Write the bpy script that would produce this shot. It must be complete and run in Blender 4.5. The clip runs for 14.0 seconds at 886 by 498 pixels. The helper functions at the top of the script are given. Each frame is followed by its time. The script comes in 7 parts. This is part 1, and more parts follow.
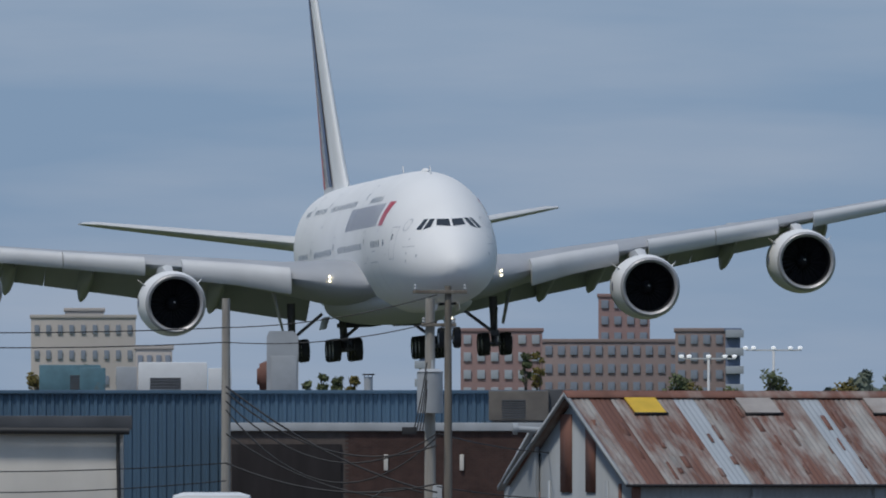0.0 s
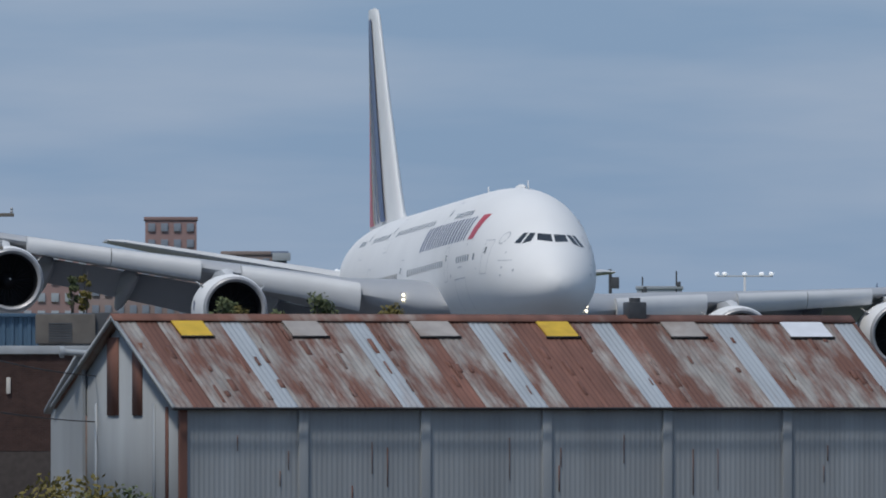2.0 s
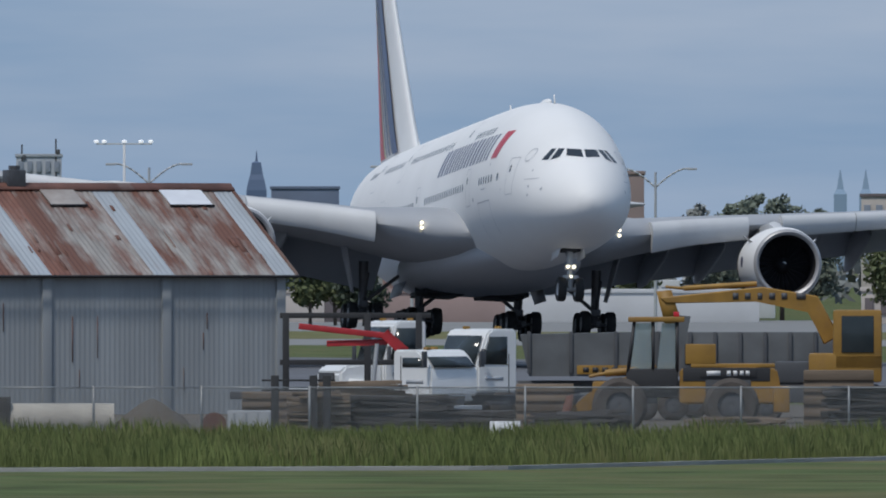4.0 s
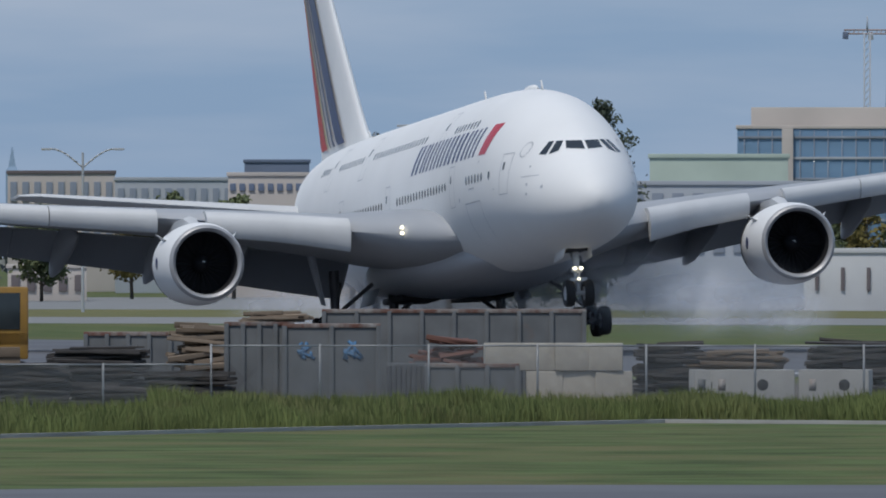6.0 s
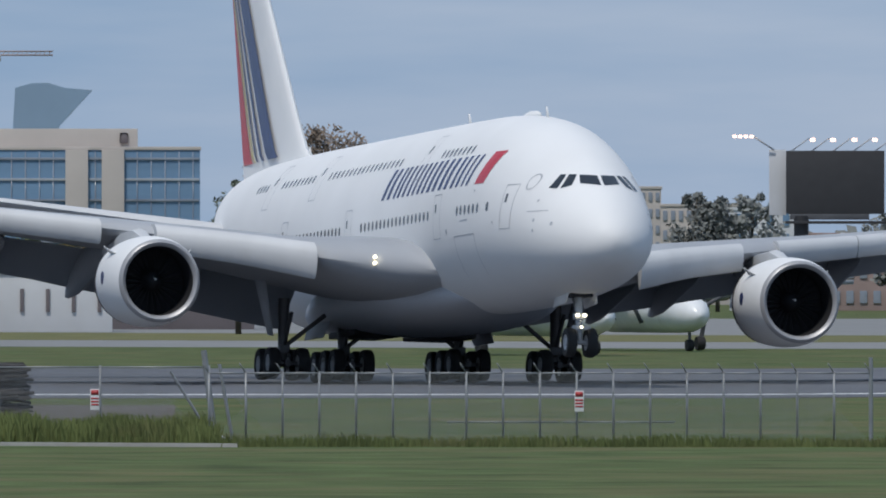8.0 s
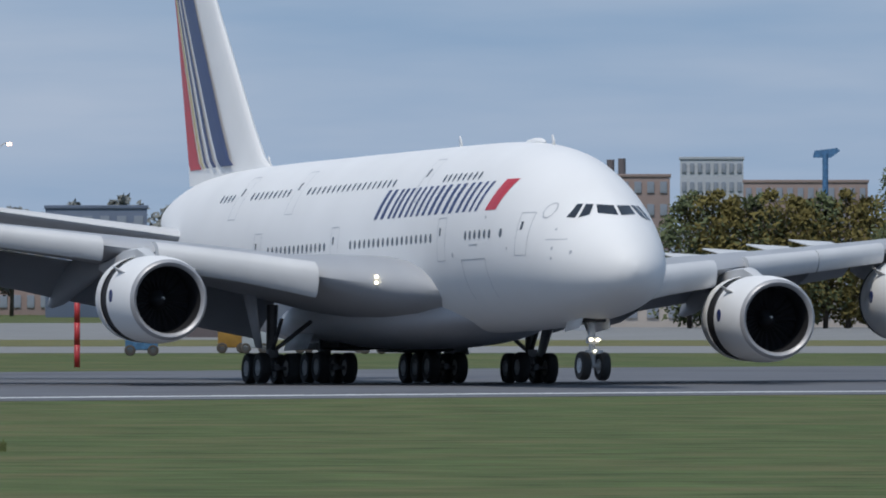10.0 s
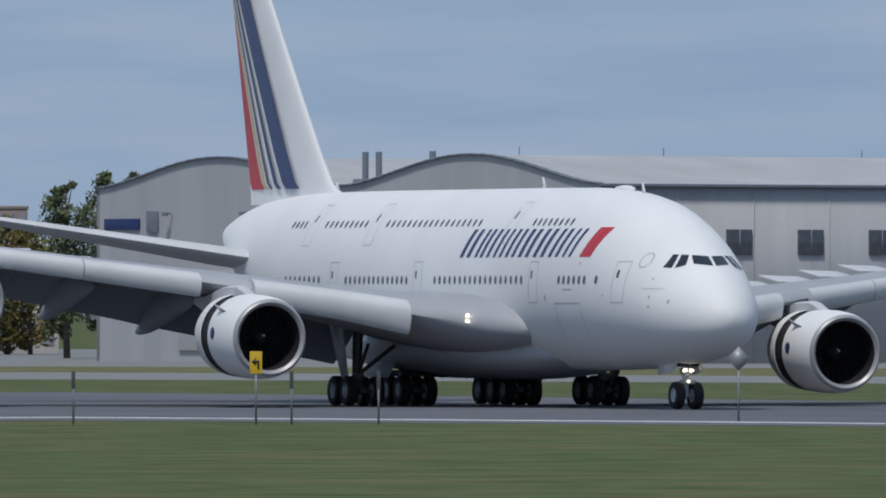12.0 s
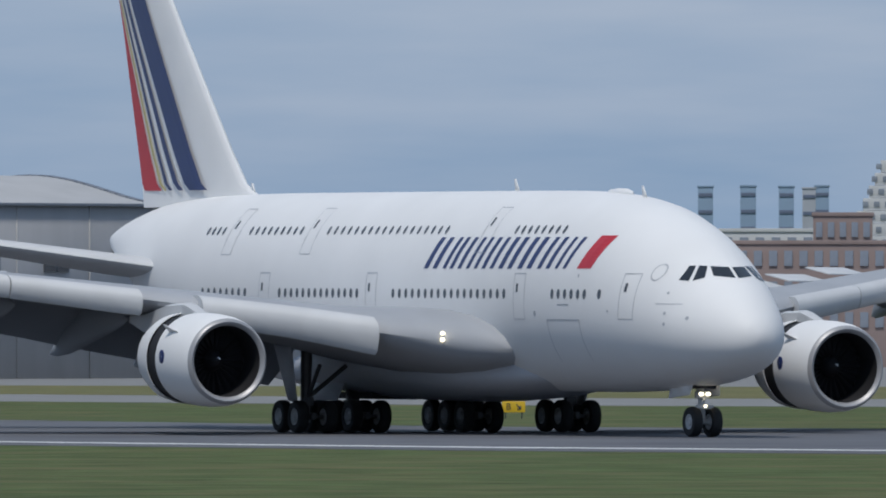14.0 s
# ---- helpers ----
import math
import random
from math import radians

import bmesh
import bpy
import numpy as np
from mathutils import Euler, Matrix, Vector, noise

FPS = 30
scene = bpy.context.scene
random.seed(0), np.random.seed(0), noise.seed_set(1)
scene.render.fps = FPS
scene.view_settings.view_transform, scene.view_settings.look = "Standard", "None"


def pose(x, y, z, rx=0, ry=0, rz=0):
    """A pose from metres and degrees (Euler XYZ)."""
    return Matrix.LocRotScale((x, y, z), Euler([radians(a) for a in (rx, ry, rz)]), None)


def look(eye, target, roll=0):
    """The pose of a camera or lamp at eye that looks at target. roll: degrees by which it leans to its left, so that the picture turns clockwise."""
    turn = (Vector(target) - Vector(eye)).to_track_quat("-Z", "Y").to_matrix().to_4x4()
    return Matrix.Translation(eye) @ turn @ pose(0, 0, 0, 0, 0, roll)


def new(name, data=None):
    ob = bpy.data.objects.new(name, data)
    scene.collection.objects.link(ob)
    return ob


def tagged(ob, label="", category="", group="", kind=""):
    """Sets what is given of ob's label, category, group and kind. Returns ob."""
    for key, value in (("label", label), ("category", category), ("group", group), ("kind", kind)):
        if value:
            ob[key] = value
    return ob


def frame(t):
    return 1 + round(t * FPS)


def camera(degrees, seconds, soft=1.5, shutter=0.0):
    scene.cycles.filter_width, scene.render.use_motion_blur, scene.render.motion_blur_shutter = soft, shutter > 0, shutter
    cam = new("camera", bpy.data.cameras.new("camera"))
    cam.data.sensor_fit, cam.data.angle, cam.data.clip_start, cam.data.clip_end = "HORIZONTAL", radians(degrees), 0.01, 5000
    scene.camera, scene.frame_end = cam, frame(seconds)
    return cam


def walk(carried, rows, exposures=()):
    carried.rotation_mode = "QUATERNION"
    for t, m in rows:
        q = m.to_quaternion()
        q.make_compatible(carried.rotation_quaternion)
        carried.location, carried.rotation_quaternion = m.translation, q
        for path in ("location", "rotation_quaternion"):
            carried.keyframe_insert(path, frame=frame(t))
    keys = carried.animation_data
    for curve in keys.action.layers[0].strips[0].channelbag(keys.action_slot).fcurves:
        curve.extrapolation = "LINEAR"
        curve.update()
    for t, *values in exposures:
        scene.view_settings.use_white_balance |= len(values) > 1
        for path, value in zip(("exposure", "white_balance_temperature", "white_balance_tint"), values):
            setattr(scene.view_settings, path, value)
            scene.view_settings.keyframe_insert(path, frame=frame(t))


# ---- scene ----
# One lens for the whole clip; bearings are in units of 1/26000 rad from the first view, to the right.
LENS = 26000.0
EYE = 5.0
cam = camera(math.degrees(2 * math.atan(784 / LENS)), 14.0, soft=1.9)


def aim(bearing, tilt):
    a, b = bearing / LENS, tilt / LENS
    eye = Vector((0, 0, EYE))
    return look(eye, eye + Vector((math.sin(a) * math.cos(b), math.cos(a) * math.cos(b), math.sin(b))) * 100)


PATH = [(0, 0, 410), (0.5, 165, 398), (1, 327, 369), (1.5, 546, 289), (2, 802, 274), (2.5, 1118, 305),
        (3, 1339, 197), (3.5, 1669, 138), (4, 1900, 40), (4.2, 2042, 34), (4.9, 2570, 20), (5.6, 3110, 4), (6.3, 3650, -3), (6.5, 3823, 0),
        (7, 4229, 63), (7.5, 4560, 89), (8, 4954, 37), (8.2, 5105, 47), (8.95, 5690, 48), (9.75, 6315, 48), (10.5, 6900, 49), (11, 7265, 80),
        (11.5, 7687, 82), (12, 8010, 91), (12.5, 8429, 80), (13, 8863, 69), (13.5, 9360, 122), (14, 9840, 120)]
walk(cam, [(t, aim(u, v)) for t, u, v in PATH], exposures=((0, -0.18), (1.5, -0.16), (2.5, 0.0), (6, 0.0), (7.5, 0.1), (10.5, 0.12), (11.3, 0.0), (14, 0.0)))


def site(u, r, z=0.0):
    """The point at bearing u, r metres off, z metres above the ground."""
    return Vector((r * math.sin(u / LENS), r * math.cos(u / LENS), z))


def place(u, r, z=0.0, turn=0.0):
    """A pose there whose x runs to the right and y away from the viewpoint, turned by some degrees."""
    return Matrix.Translation(site(u, r, z)) @ pose(0, 0, 0, 0, 0, turn - math.degrees(u / LENS))


# ---- light ----
world = bpy.data.worlds.new("sky")
scene.world = world
world.use_nodes = True
wn, wl = world.node_tree.nodes, world.node_tree.links
wn.clear()
SUN_ELEV, SUN_AZ = 60.0, 215.0   # azimuth clockwise from the first view
sky = wn.new("ShaderNodeTexSky")
sky.sky_type, sky.sun_disc = "NISHITA", False
sky.sun_elevation, sky.sun_rotation = radians(SUN_ELEV), radians(SUN_AZ)
sky.air_density, sky.dust_density, sky.ozone_density = 1.0, 0.6, 2.0
tc = wn.new("ShaderNodeTexCoord")
mp = wn.new("ShaderNodeMapping")
mp.inputs["Scale"].default_value = (9, 9, 60)
cl = wn.new("ShaderNodeTexNoise")
cl.inputs["Scale"].default_value, cl.inputs["Detail"].default_value = 2.2, 5
rampc = wn.new("ShaderNodeValToRGB")
rampc.color_ramp.elements[0].position, rampc.color_ramp.elements[1].position = 0.36, 0.72
rampc.color_ramp.elements[0].color, rampc.color_ramp.elements[1].color = (0, 0, 0, 1), (1, 1, 1, 1)
haze = wn.new("ShaderNodeMix")
haze.data_type = "RGBA"
haze.inputs["A"].default_value, haze.inputs["B"].default_value = (1.88, 3.0, 4.75, 1), (3.2, 4.0, 5.4, 1)
over = wn.new("ShaderNodeMix")
over.data_type = "RGBA"
over.inputs["Factor"].default_value = 0.9
bg = wn.new("ShaderNodeBackground")
bg.inputs["Strength"].default_value = 0.105
wo = wn.new("ShaderNodeOutputWorld")
wl.new(tc.outputs["Generated"], mp.inputs["Vector"])
wl.new(mp.outputs["Vector"], cl.inputs["Vector"])
wl.new(cl.outputs["Fac"], rampc.inputs["Fac"])
wl.new(rampc.outputs["Color"], haze.inputs["Factor"])
wl.new(sky.outputs["Color"], over.inputs["A"])
wl.new(haze.outputs["Result"], over.inputs["B"])
wl.new(over.outputs["Result"], bg.inputs["Color"])
wl.new(bg.outputs["Background"], wo.inputs["Surface"])
sun = new("sun", bpy.data.lights.new("sun", "SUN"))
sun.data.energy, sun.data.angle, sun.data.color = 2.2, radians(7), (1.0, 0.95, 0.88)
sa, se = radians(SUN_AZ), radians(SUN_ELEV)
sun.matrix_world = look((0, 0, 300), Vector((0, 0, 300)) - Vector((math.sin(sa) * math.cos(se), math.cos(sa) * math.cos(se), math.sin(se))))


# ---- materials ----
def mat(name, color, rough=0.6, metal=0.0, vary=0.15, scale=1.0, dark=None, spot=(0.5, 0.7), bump=0.0, bscale=20.0,
        stretch=(1, 1, 1), emit=0.0, spec=0.5, island=0.0):
    """A surface of two scales of variation: a tone noise, and stains of a second colour where given."""
    m = bpy.data.materials.new(name)
    m.use_nodes = True
    n, l = m.node_tree.nodes, m.node_tree.links
    b = n["Principled BSDF"]
    b.inputs["Roughness"].default_value, b.inputs["Metallic"].default_value = rough, metal
    b.inputs["Specular IOR Level"].default_value = spec
    tcn = n.new("ShaderNodeTexCoord")
    mpn = n.new("ShaderNodeMapping")
    mpn.inputs["Scale"].default_value = stretch
    l.new(tcn.outputs["Object"], mpn.inputs["Vector"])
    n1 = n.new("ShaderNodeTexNoise")
    n1.inputs["Scale"].default_value, n1.inputs["Detail"].default_value = scale, 6
    l.new(mpn.outputs["Vector"], n1.inputs["Vector"])
    r1 = n.new("ShaderNodeMapRange")
    r1.inputs["From Min"].default_value, r1.inputs["From Max"].default_value = 0.3, 0.7
    r1.inputs["To Min"].default_value, r1.inputs["To Max"].default_value = 1 - vary, 1 + vary
    l.new(n1.outputs["Fac"], r1.inputs["Value"])
    hsv = n.new("ShaderNodeHueSaturation")
    hsv.inputs["Color"].default_value = (*color, 1)
    l.new(r1.outputs["Result"], hsv.inputs["Value"])
    out = hsv.outputs["Color"]
    if dark:
        n2 = n.new("ShaderNodeTexNoise")
        n2.inputs["Scale"].default_value, n2.inputs["Detail"].default_value = scale * 0.37, 8
        n2.inputs["Roughness"].default_value = 0.65
        l.new(mpn.outputs["Vector"], n2.inputs["Vector"])
        r2 = n.new("ShaderNodeMapRange")
        r2.inputs["From Min"].default_value, r2.inputs["From Max"].default_value = spot
        l.new(n2.outputs["Fac"], r2.inputs["Value"])
        mx = n.new("ShaderNodeMix")
        mx.data_type = "RGBA"
        mx.inputs["B"].default_value = (*dark, 1)
        l.new(r2.outputs["Result"], mx.inputs["Factor"])
        l.new(out, mx.inputs["A"])
        out = mx.outputs["Result"]
    if island:
        ob = n.new("ShaderNodeObjectInfo")
        ge = n.new("ShaderNodeNewGeometry")
        ad = n.new("ShaderNodeMath")
        l.new(ob.outputs["Random"], ad.inputs[0])
        l.new(ge.outputs["Random Per Island"], ad.inputs[1])
        r3 = n.new("ShaderNodeMapRange")
        r3.inputs["From Max"].default_value = 2
        r3.inputs["To Min"].default_value, r3.inputs["To Max"].default_value = 1 - island, 1 + island
        l.new(ad.outputs[0], r3.inputs["Value"])
        h2 = n.new("ShaderNodeHueSaturation")
        l.new(r3.outputs["Result"], h2.inputs["Value"])
        l.new(out, h2.inputs["Color"])
        out = h2.outputs["Color"]
    l.new(out, b.inputs["Base Color"])
    if bump:
        n3 = n.new("ShaderNodeTexNoise")
        n3.inputs["Scale"].default_value, n3.inputs["Detail"].default_value = bscale, 4
        l.new(mpn.outputs["Vector"], n3.inputs["Vector"])
        bp = n.new("ShaderNodeBump")
        bp.inputs["Strength"].default_value, bp.inputs["Distance"].default_value = bump, 0.05
        l.new(n3.outputs["Fac"], bp.inputs["Height"])
        l.new(bp.outputs["Normal"], b.inputs["Normal"])
    if emit:
        b.inputs["Emission Color"].default_value = (*color, 1)
        b.inputs["Emission Strength"].default_value = emit
    return m


WHITE = mat("white_paint", (0.77, 0.77, 0.765), 0.6, vary=0.03, scale=0.25, dark=(0.66, 0.68, 0.70), spot=(0.62, 0.9))
BELLY = mat("belly_paint", (0.47, 0.49, 0.525), 0.5, vary=0.06, scale=0.4, dark=(0.36, 0.38, 0.40), spot=(0.6, 0.85), stretch=(0.3, 1, 1))
WINGM = mat("wing_grey", (0.35, 0.365, 0.39), 0.62, vary=0.07, scale=0.4, dark=(0.27, 0.28, 0.30), spot=(0.6, 0.85), stretch=(0.3, 1, 1))
SLATM = mat("slat_grey", (0.55, 0.56, 0.57), 0.6, vary=0.05, scale=0.5, dark=(0.46, 0.46, 0.46), spot=(0.6, 0.9))
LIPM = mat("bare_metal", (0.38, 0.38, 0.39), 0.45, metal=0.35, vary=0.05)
# Near-black colour carrying the shade of ducts, bays and gaps; also shed edge lines.
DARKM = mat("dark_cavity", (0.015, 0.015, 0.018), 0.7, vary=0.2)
# Fan and spinner blackened in colour, as shaded deep inside the intake.
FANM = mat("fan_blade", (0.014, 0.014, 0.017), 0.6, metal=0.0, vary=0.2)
SEAM = mat("panel_seam", (0.42, 0.44, 0.47), 0.5, vary=0.1)
NAVY = mat("navy_paint", (0.020, 0.036, 0.135), 0.3, vary=0.05)
RED = mat("red_paint", (0.52, 0.022, 0.035), 0.3, vary=0.05)
GOLD = mat("gold_paint", (0.55, 0.47, 0.20), 0.35, vary=0.05)
GLASSD = mat("cockpit_glass", (0.018, 0.021, 0.026), 0.06, vary=0.1, spec=0.8)
CABIN = mat("cabin_glass", (0.075, 0.082, 0.095), 0.12, vary=0.2, spec=0.6)
RUBBER = mat("tyre_rubber", (0.016, 0.016, 0.017), 0.75, vary=0.25, scale=3, bump=0.3)
GEARM = mat("gear_paint", (0.45, 0.46, 0.47), 0.4, vary=0.12, scale=3, dark=(0.12, 0.11, 0.10), spot=(0.55, 0.8))
# Gear steel with under-wing shade put into its colour; also serves other dark metal.
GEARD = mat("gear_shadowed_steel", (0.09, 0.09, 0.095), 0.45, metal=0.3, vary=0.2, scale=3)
LAMPM = mat("landing_lamp", (1.0, 0.90, 0.66), 0.3, emit=3.5, vary=0.0)


# ---- mesh helpers ----
def grow(bm, v0, f0, m):
    """Move what was added to bm since the counts v0 by the matrix m."""
    bm.verts.ensure_lookup_table()
    for v in bm.verts[v0:]:
        v.co = m @ v.co


def box(bm, c, s, m=None, bevel=0.0):
    v0 = len(bm.verts)
    g = bmesh.ops.create_cube(bm, size=1.0)["verts"]
    for v in g:
        v.co = Vector((c[0] + v.co.x * s[0], c[1] + v.co.y * s[1], c[2] + v.co.z * s[2]))
    if m is not None:
        for v in g:
            v.co = m @ v.co
    if bevel:
        es = list({e for v in g for e in v.link_edges})
        bmesh.ops.bevel(bm, geom=es, offset=bevel, segments=2, affect="EDGES", profile=0.6)


def tube(bm, p0, p1, r0, r1=None, n=12, caps=True):
    p0, p1 = Vector(p0), Vector(p1)
    r1 = r0 if r1 is None else r1
    q = (p1 - p0).to_track_quat("Z", "Y").to_matrix()
    rings = []
    for p, r in ((p0, r0), (p1, r1)):
        rings.append([bm.verts.new(p + q @ Vector((r * math.cos(2 * math.pi * k / n), r * math.sin(2 * math.pi * k / n), 0))) for k in range(n)])
    for k in range(n):
        bm.faces.new((rings[0][k], rings[0][(k + 1) % n], rings[1][(k + 1) % n], rings[1][k]))
    if caps:
        bm.faces.new(rings[0][::-1])
        bm.faces.new(rings[1])


def loft(bm, rings, closed=True, caps=True):
    """Skin over rings of points of equal length."""
    vs = [[bm.verts.new(p) for p in ring] for ring in rings]
    n = len(vs[0])
    for a, b in zip(vs, vs[1:]):
        for k in range(n if closed else n - 1):
            bm.faces.new((a[k], a[(k + 1) % n], b[(k + 1) % n], b[k]))
    if caps and closed:
        bm.faces.new(vs[0][::-1])
        bm.faces.new(vs[-1])


def lathe(bm, profile, n=48, axis="X", at=(0, 0, 0)):
    """Turn a profile of (along, radius) round an axis; along runs in the axis' negative sense for X."""
    at = Vector(at)
    rings = []
    for a, r in profile:
        ring = []
        for k in range(n):
            c, s = math.cos(2 * math.pi * k / n), math.sin(2 * math.pi * k / n)
            ring.append(at + (Vector((a, r * c, r * s)) if axis == "X" else Vector((r * c, a, r * s)) if axis == "Y" else Vector((r * c, r * s, a))))
        rings.append(ring)
    loft(bm, rings, caps=False)


def prism(bm, pts, d):
    """A flat outline given depth along the vector d."""
    d = Vector(d)
    a = [bm.verts.new(Vector(p)) for p in pts]
    b = [bm.verts.new(Vector(p) + d) for p in pts]
    n = len(a)
    bm.faces.new(a)
    bm.faces.new(b[::-1])
    for k in range(n):
        bm.faces.new((a[k], b[k], b[(k + 1) % n], a[(k + 1) % n]))


def mesh_of(name, bm, material, smooth=True, angle=40):
    bmesh.ops.recalc_face_normals(bm, faces=bm.faces[:])
    me = bpy.data.meshes.new(name)
    for e in bm.edges:
        if len(e.link_faces) == 2 and e.calc_face_angle(0) > radians(angle):
            e.smooth = False
    bm.to_mesh(me)
    bm.free()
    me.materials.append(material)
    if smooth:
        me.polygons.foreach_set("use_smooth", [True] * len(me.polygons))
    return me


def part(name, bm, material, parent, label="", m=None, smooth=True, kind="", angle=40):
    ob = new(name, mesh_of(name, bm, material, smooth, angle))
    ob.parent = parent
    if m is not None:
        ob.matrix_basis = m
    return tagged(ob, label=label, kind=kind)


def shared(name, me, parent, m, label=""):
    ob = new(name, me)
    ob.parent = parent
    ob.matrix_basis = m
    return tagged(ob, label=label)


def thing(name, m, label, category, group="", kind=""):
    ob = new(name)
    ob.empty_display_size = 0.2
    ob.matrix_basis = m
    return tagged(ob, label, category, group, kind)


def structure(name, bm, material, label, category, smooth=False):
    return tagged(new(name, mesh_of(name, bm, material, smooth)), label, category, kind="structure")


# ---- ground ----
GRASS = mat("mown_grass", (0.080, 0.108, 0.040), 0.9, vary=0.42, scale=0.3, dark=(0.14, 0.128, 0.06), spot=(0.46, 0.66), bump=0.6, bscale=6, spec=0.1)
bm = bmesh.new()
box(bm, (0, 2000, -0.5), (7600, 7600, 1.0))
structure("ground", bm, GRASS, "mown green airfield grass with dry patches", "ground")

ASPHALT = mat("runway_asphalt", (0.115, 0.118, 0.130), 0.85, vary=0.15, scale=0.15, dark=(0.06, 0.06, 0.07), spot=(0.5, 0.8), stretch=(1, 1, 1))
CONCR = mat("pale_concrete", (0.36, 0.355, 0.34), 0.85, vary=0.15, scale=0.5, dark=(0.22, 0.21, 0.2), spot=(0.5, 0.75), bump=0.3)
LINEW = mat("line_paint", (0.66, 0.66, 0.64), 0.7, vary=0.15, scale=0.5)
DRYGR = mat("dry_grass", (0.17, 0.155, 0.075), 0.95, vary=0.3, scale=0.3, dark=(0.10, 0.12, 0.045), spot=(0.4, 0.7), spec=0.1)
TALL = mat("tall_grass", (0.115, 0.14, 0.05), 0.8, vary=0.35, scale=0.4, dark=(0.20, 0.185, 0.09), spot=(0.5, 0.75), spec=0.2, island=0.35)
DIRT = mat("yard_dirt", (0.115, 0.10, 0.082), 0.95, vary=0.3, scale=0.3, dark=(0.09, 0.075, 0.06), spot=(0.45, 0.7), bump=0.4)
FENCEM = mat("galvanised_steel", (0.27, 0.28, 0.29), 0.5, metal=0.4, vary=0.12, scale=2)
RUST = mat("rusty_sheet", (0.27, 0.255, 0.24), 0.7, vary=0.22, scale=1.9, dark=(0.135, 0.06, 0.042), spot=(0.40, 0.58), stretch=(1.7, 0.32, 0.5), bump=0.25, island=0.22)
RUSTY = mat("rusted_sheet", (0.15, 0.068, 0.05), 0.8, vary=0.3, scale=1.3, dark=(0.27, 0.24, 0.22), spot=(0.55, 0.72), stretch=(1, 0.2, 0.3), island=0.25)
GALV = mat("bare_galvanised_sheet", (0.33, 0.36, 0.39), 0.55, vary=0.12, scale=1.0, dark=(0.24, 0.17, 0.14), spot=(0.62, 0.8), stretch=(1, 0.2, 0.3))
SHEDW = mat("painted_corrugated_wall", (0.30, 0.32, 0.335), 0.7, vary=0.12, scale=0.9, dark=(0.13, 0.10, 0.085), spot=(0.66, 0.78), stretch=(1, 1, 0.12), island=0.06)
WOODP = mat("weathered_pole_wood", (0.185, 0.165, 0.14), 0.9, vary=0.25, scale=2, stretch=(3, 3, 0.3), dark=(0.09, 0.075, 0.06), spot=(0.5, 0.7))
PALEP = mat("pale_pole_wood", (0.33, 0.31, 0.28), 0.9, vary=0.2, scale=2, stretch=(3, 3, 0.3), dark=(0.2, 0.18, 0.16), spot=(0.5, 0.7))
CABLE = mat("black_cable", (0.03, 0.03, 0.032), 0.6, vary=0.1)
YELLP = mat("yellow_sheet", (0.62, 0.40, 0.035), 0.6, vary=0.15, scale=1.5, dark=(0.42, 0.22, 0.03), spot=(0.55, 0.75))
GREYP = mat("translucent_grey_sheet", (0.34, 0.31, 0.29), 0.6, vary=0.15, scale=1.5, dark=(0.22, 0.17, 0.14), spot=(0.5, 0.75))
WHITEP = mat("white_sheet", (0.66, 0.68, 0.72), 0.5, vary=0.08, scale=1.5)


def ribbon(us, near, far, z, steps=60):
    """A ground strip between two distances that vary with the bearing."""
    bm = bmesh.new()
    prev = None
    for k in range(steps + 1):
        u = us[0] + (us[-1] - us[0]) * k / steps
        a, b = np.interp(u, us, near), np.interp(u, us, far)
        cur = [bm.verts.new(site(u, float(r), zz)) for r in (a, b) for zz in (z, -0.2)]
        if prev:
            bm.faces.new((prev[0], cur[0], cur[2], prev[2]))
            bm.faces.new((prev[1], cur[1], cur[0], prev[0]))
            bm.faces.new((prev[2], cur[2], cur[3], prev[3]))
        prev = cur
    return bm


RU = [-3000, 1500, 4000, 5500, 7300, 8600, 9840, 12500]
structure("runway", ribbon(RU, [640, 610, 572, 572, 612, 586, 549, 500], [900, 860, 745, 740, 800, 735, 668, 620], 0.02), ASPHALT, "grey asphalt runway with darker tyre marks", "runway")
structure("runway_edge_line", ribbon(RU, [655, 625, 585, 585, 625, 598, 560, 511], [658.5, 628.5, 588.5, 588.5, 628.5, 601.5, 563.5, 514.5], 0.03), LINEW, "white painted runway edge line", "road marking")
TAXI = mat("taxiway_concrete", (0.21, 0.21, 0.205), 0.9, vary=0.15, scale=0.2)
structure("taxiway", ribbon(RU, [1010, 1000, 960, 930, 930, 890, 830, 780], [1110, 1090, 1050, 1010, 1020, 970, 905, 850], 0.02), TAXI, "pale concrete taxiway beyond the runway", "road")
structure("apron", ribbon(RU, [1250, 1230, 1180, 1120, 1110, 1080, 1050, 1040], [1500, 1500, 1500, 1500, 1500, 1500, 1500, 1500], 0.02), TAXI, "pale concrete apron before the hangars", "road")
structure("dry_verge", ribbon(RU, [1112, 1092, 1052, 1012, 1022, 972, 907, 852], [1249, 1229, 1179, 1119, 1109, 1079, 1049, 1039], 0.02), DRYGR, "dry grass verge beside the taxiway", "grass")
structure("yard_ground", ribbon([-2200, 1200, 3000, 4480], [436, 436, 436, 432], [610, 560, 545, 540], 0.03), DIRT, "bare brown yard ground", "ground")
structure("kerb", ribbon([300, 1200, 2000, 3800, 4590], [366, 367, 370, 421, 414], [366.6, 367.6, 370.6, 421.7, 414.7], 0.10), CONCR, "thin pale concrete kerb at the lawn's edge", "kerb")
structure("service_road", ribbon([1500, 2600, 3300, 4700], [255, 280, 285, 285], [272, 303, 309, 309], 0.03), ASPHALT, "dark asphalt service road", "road")


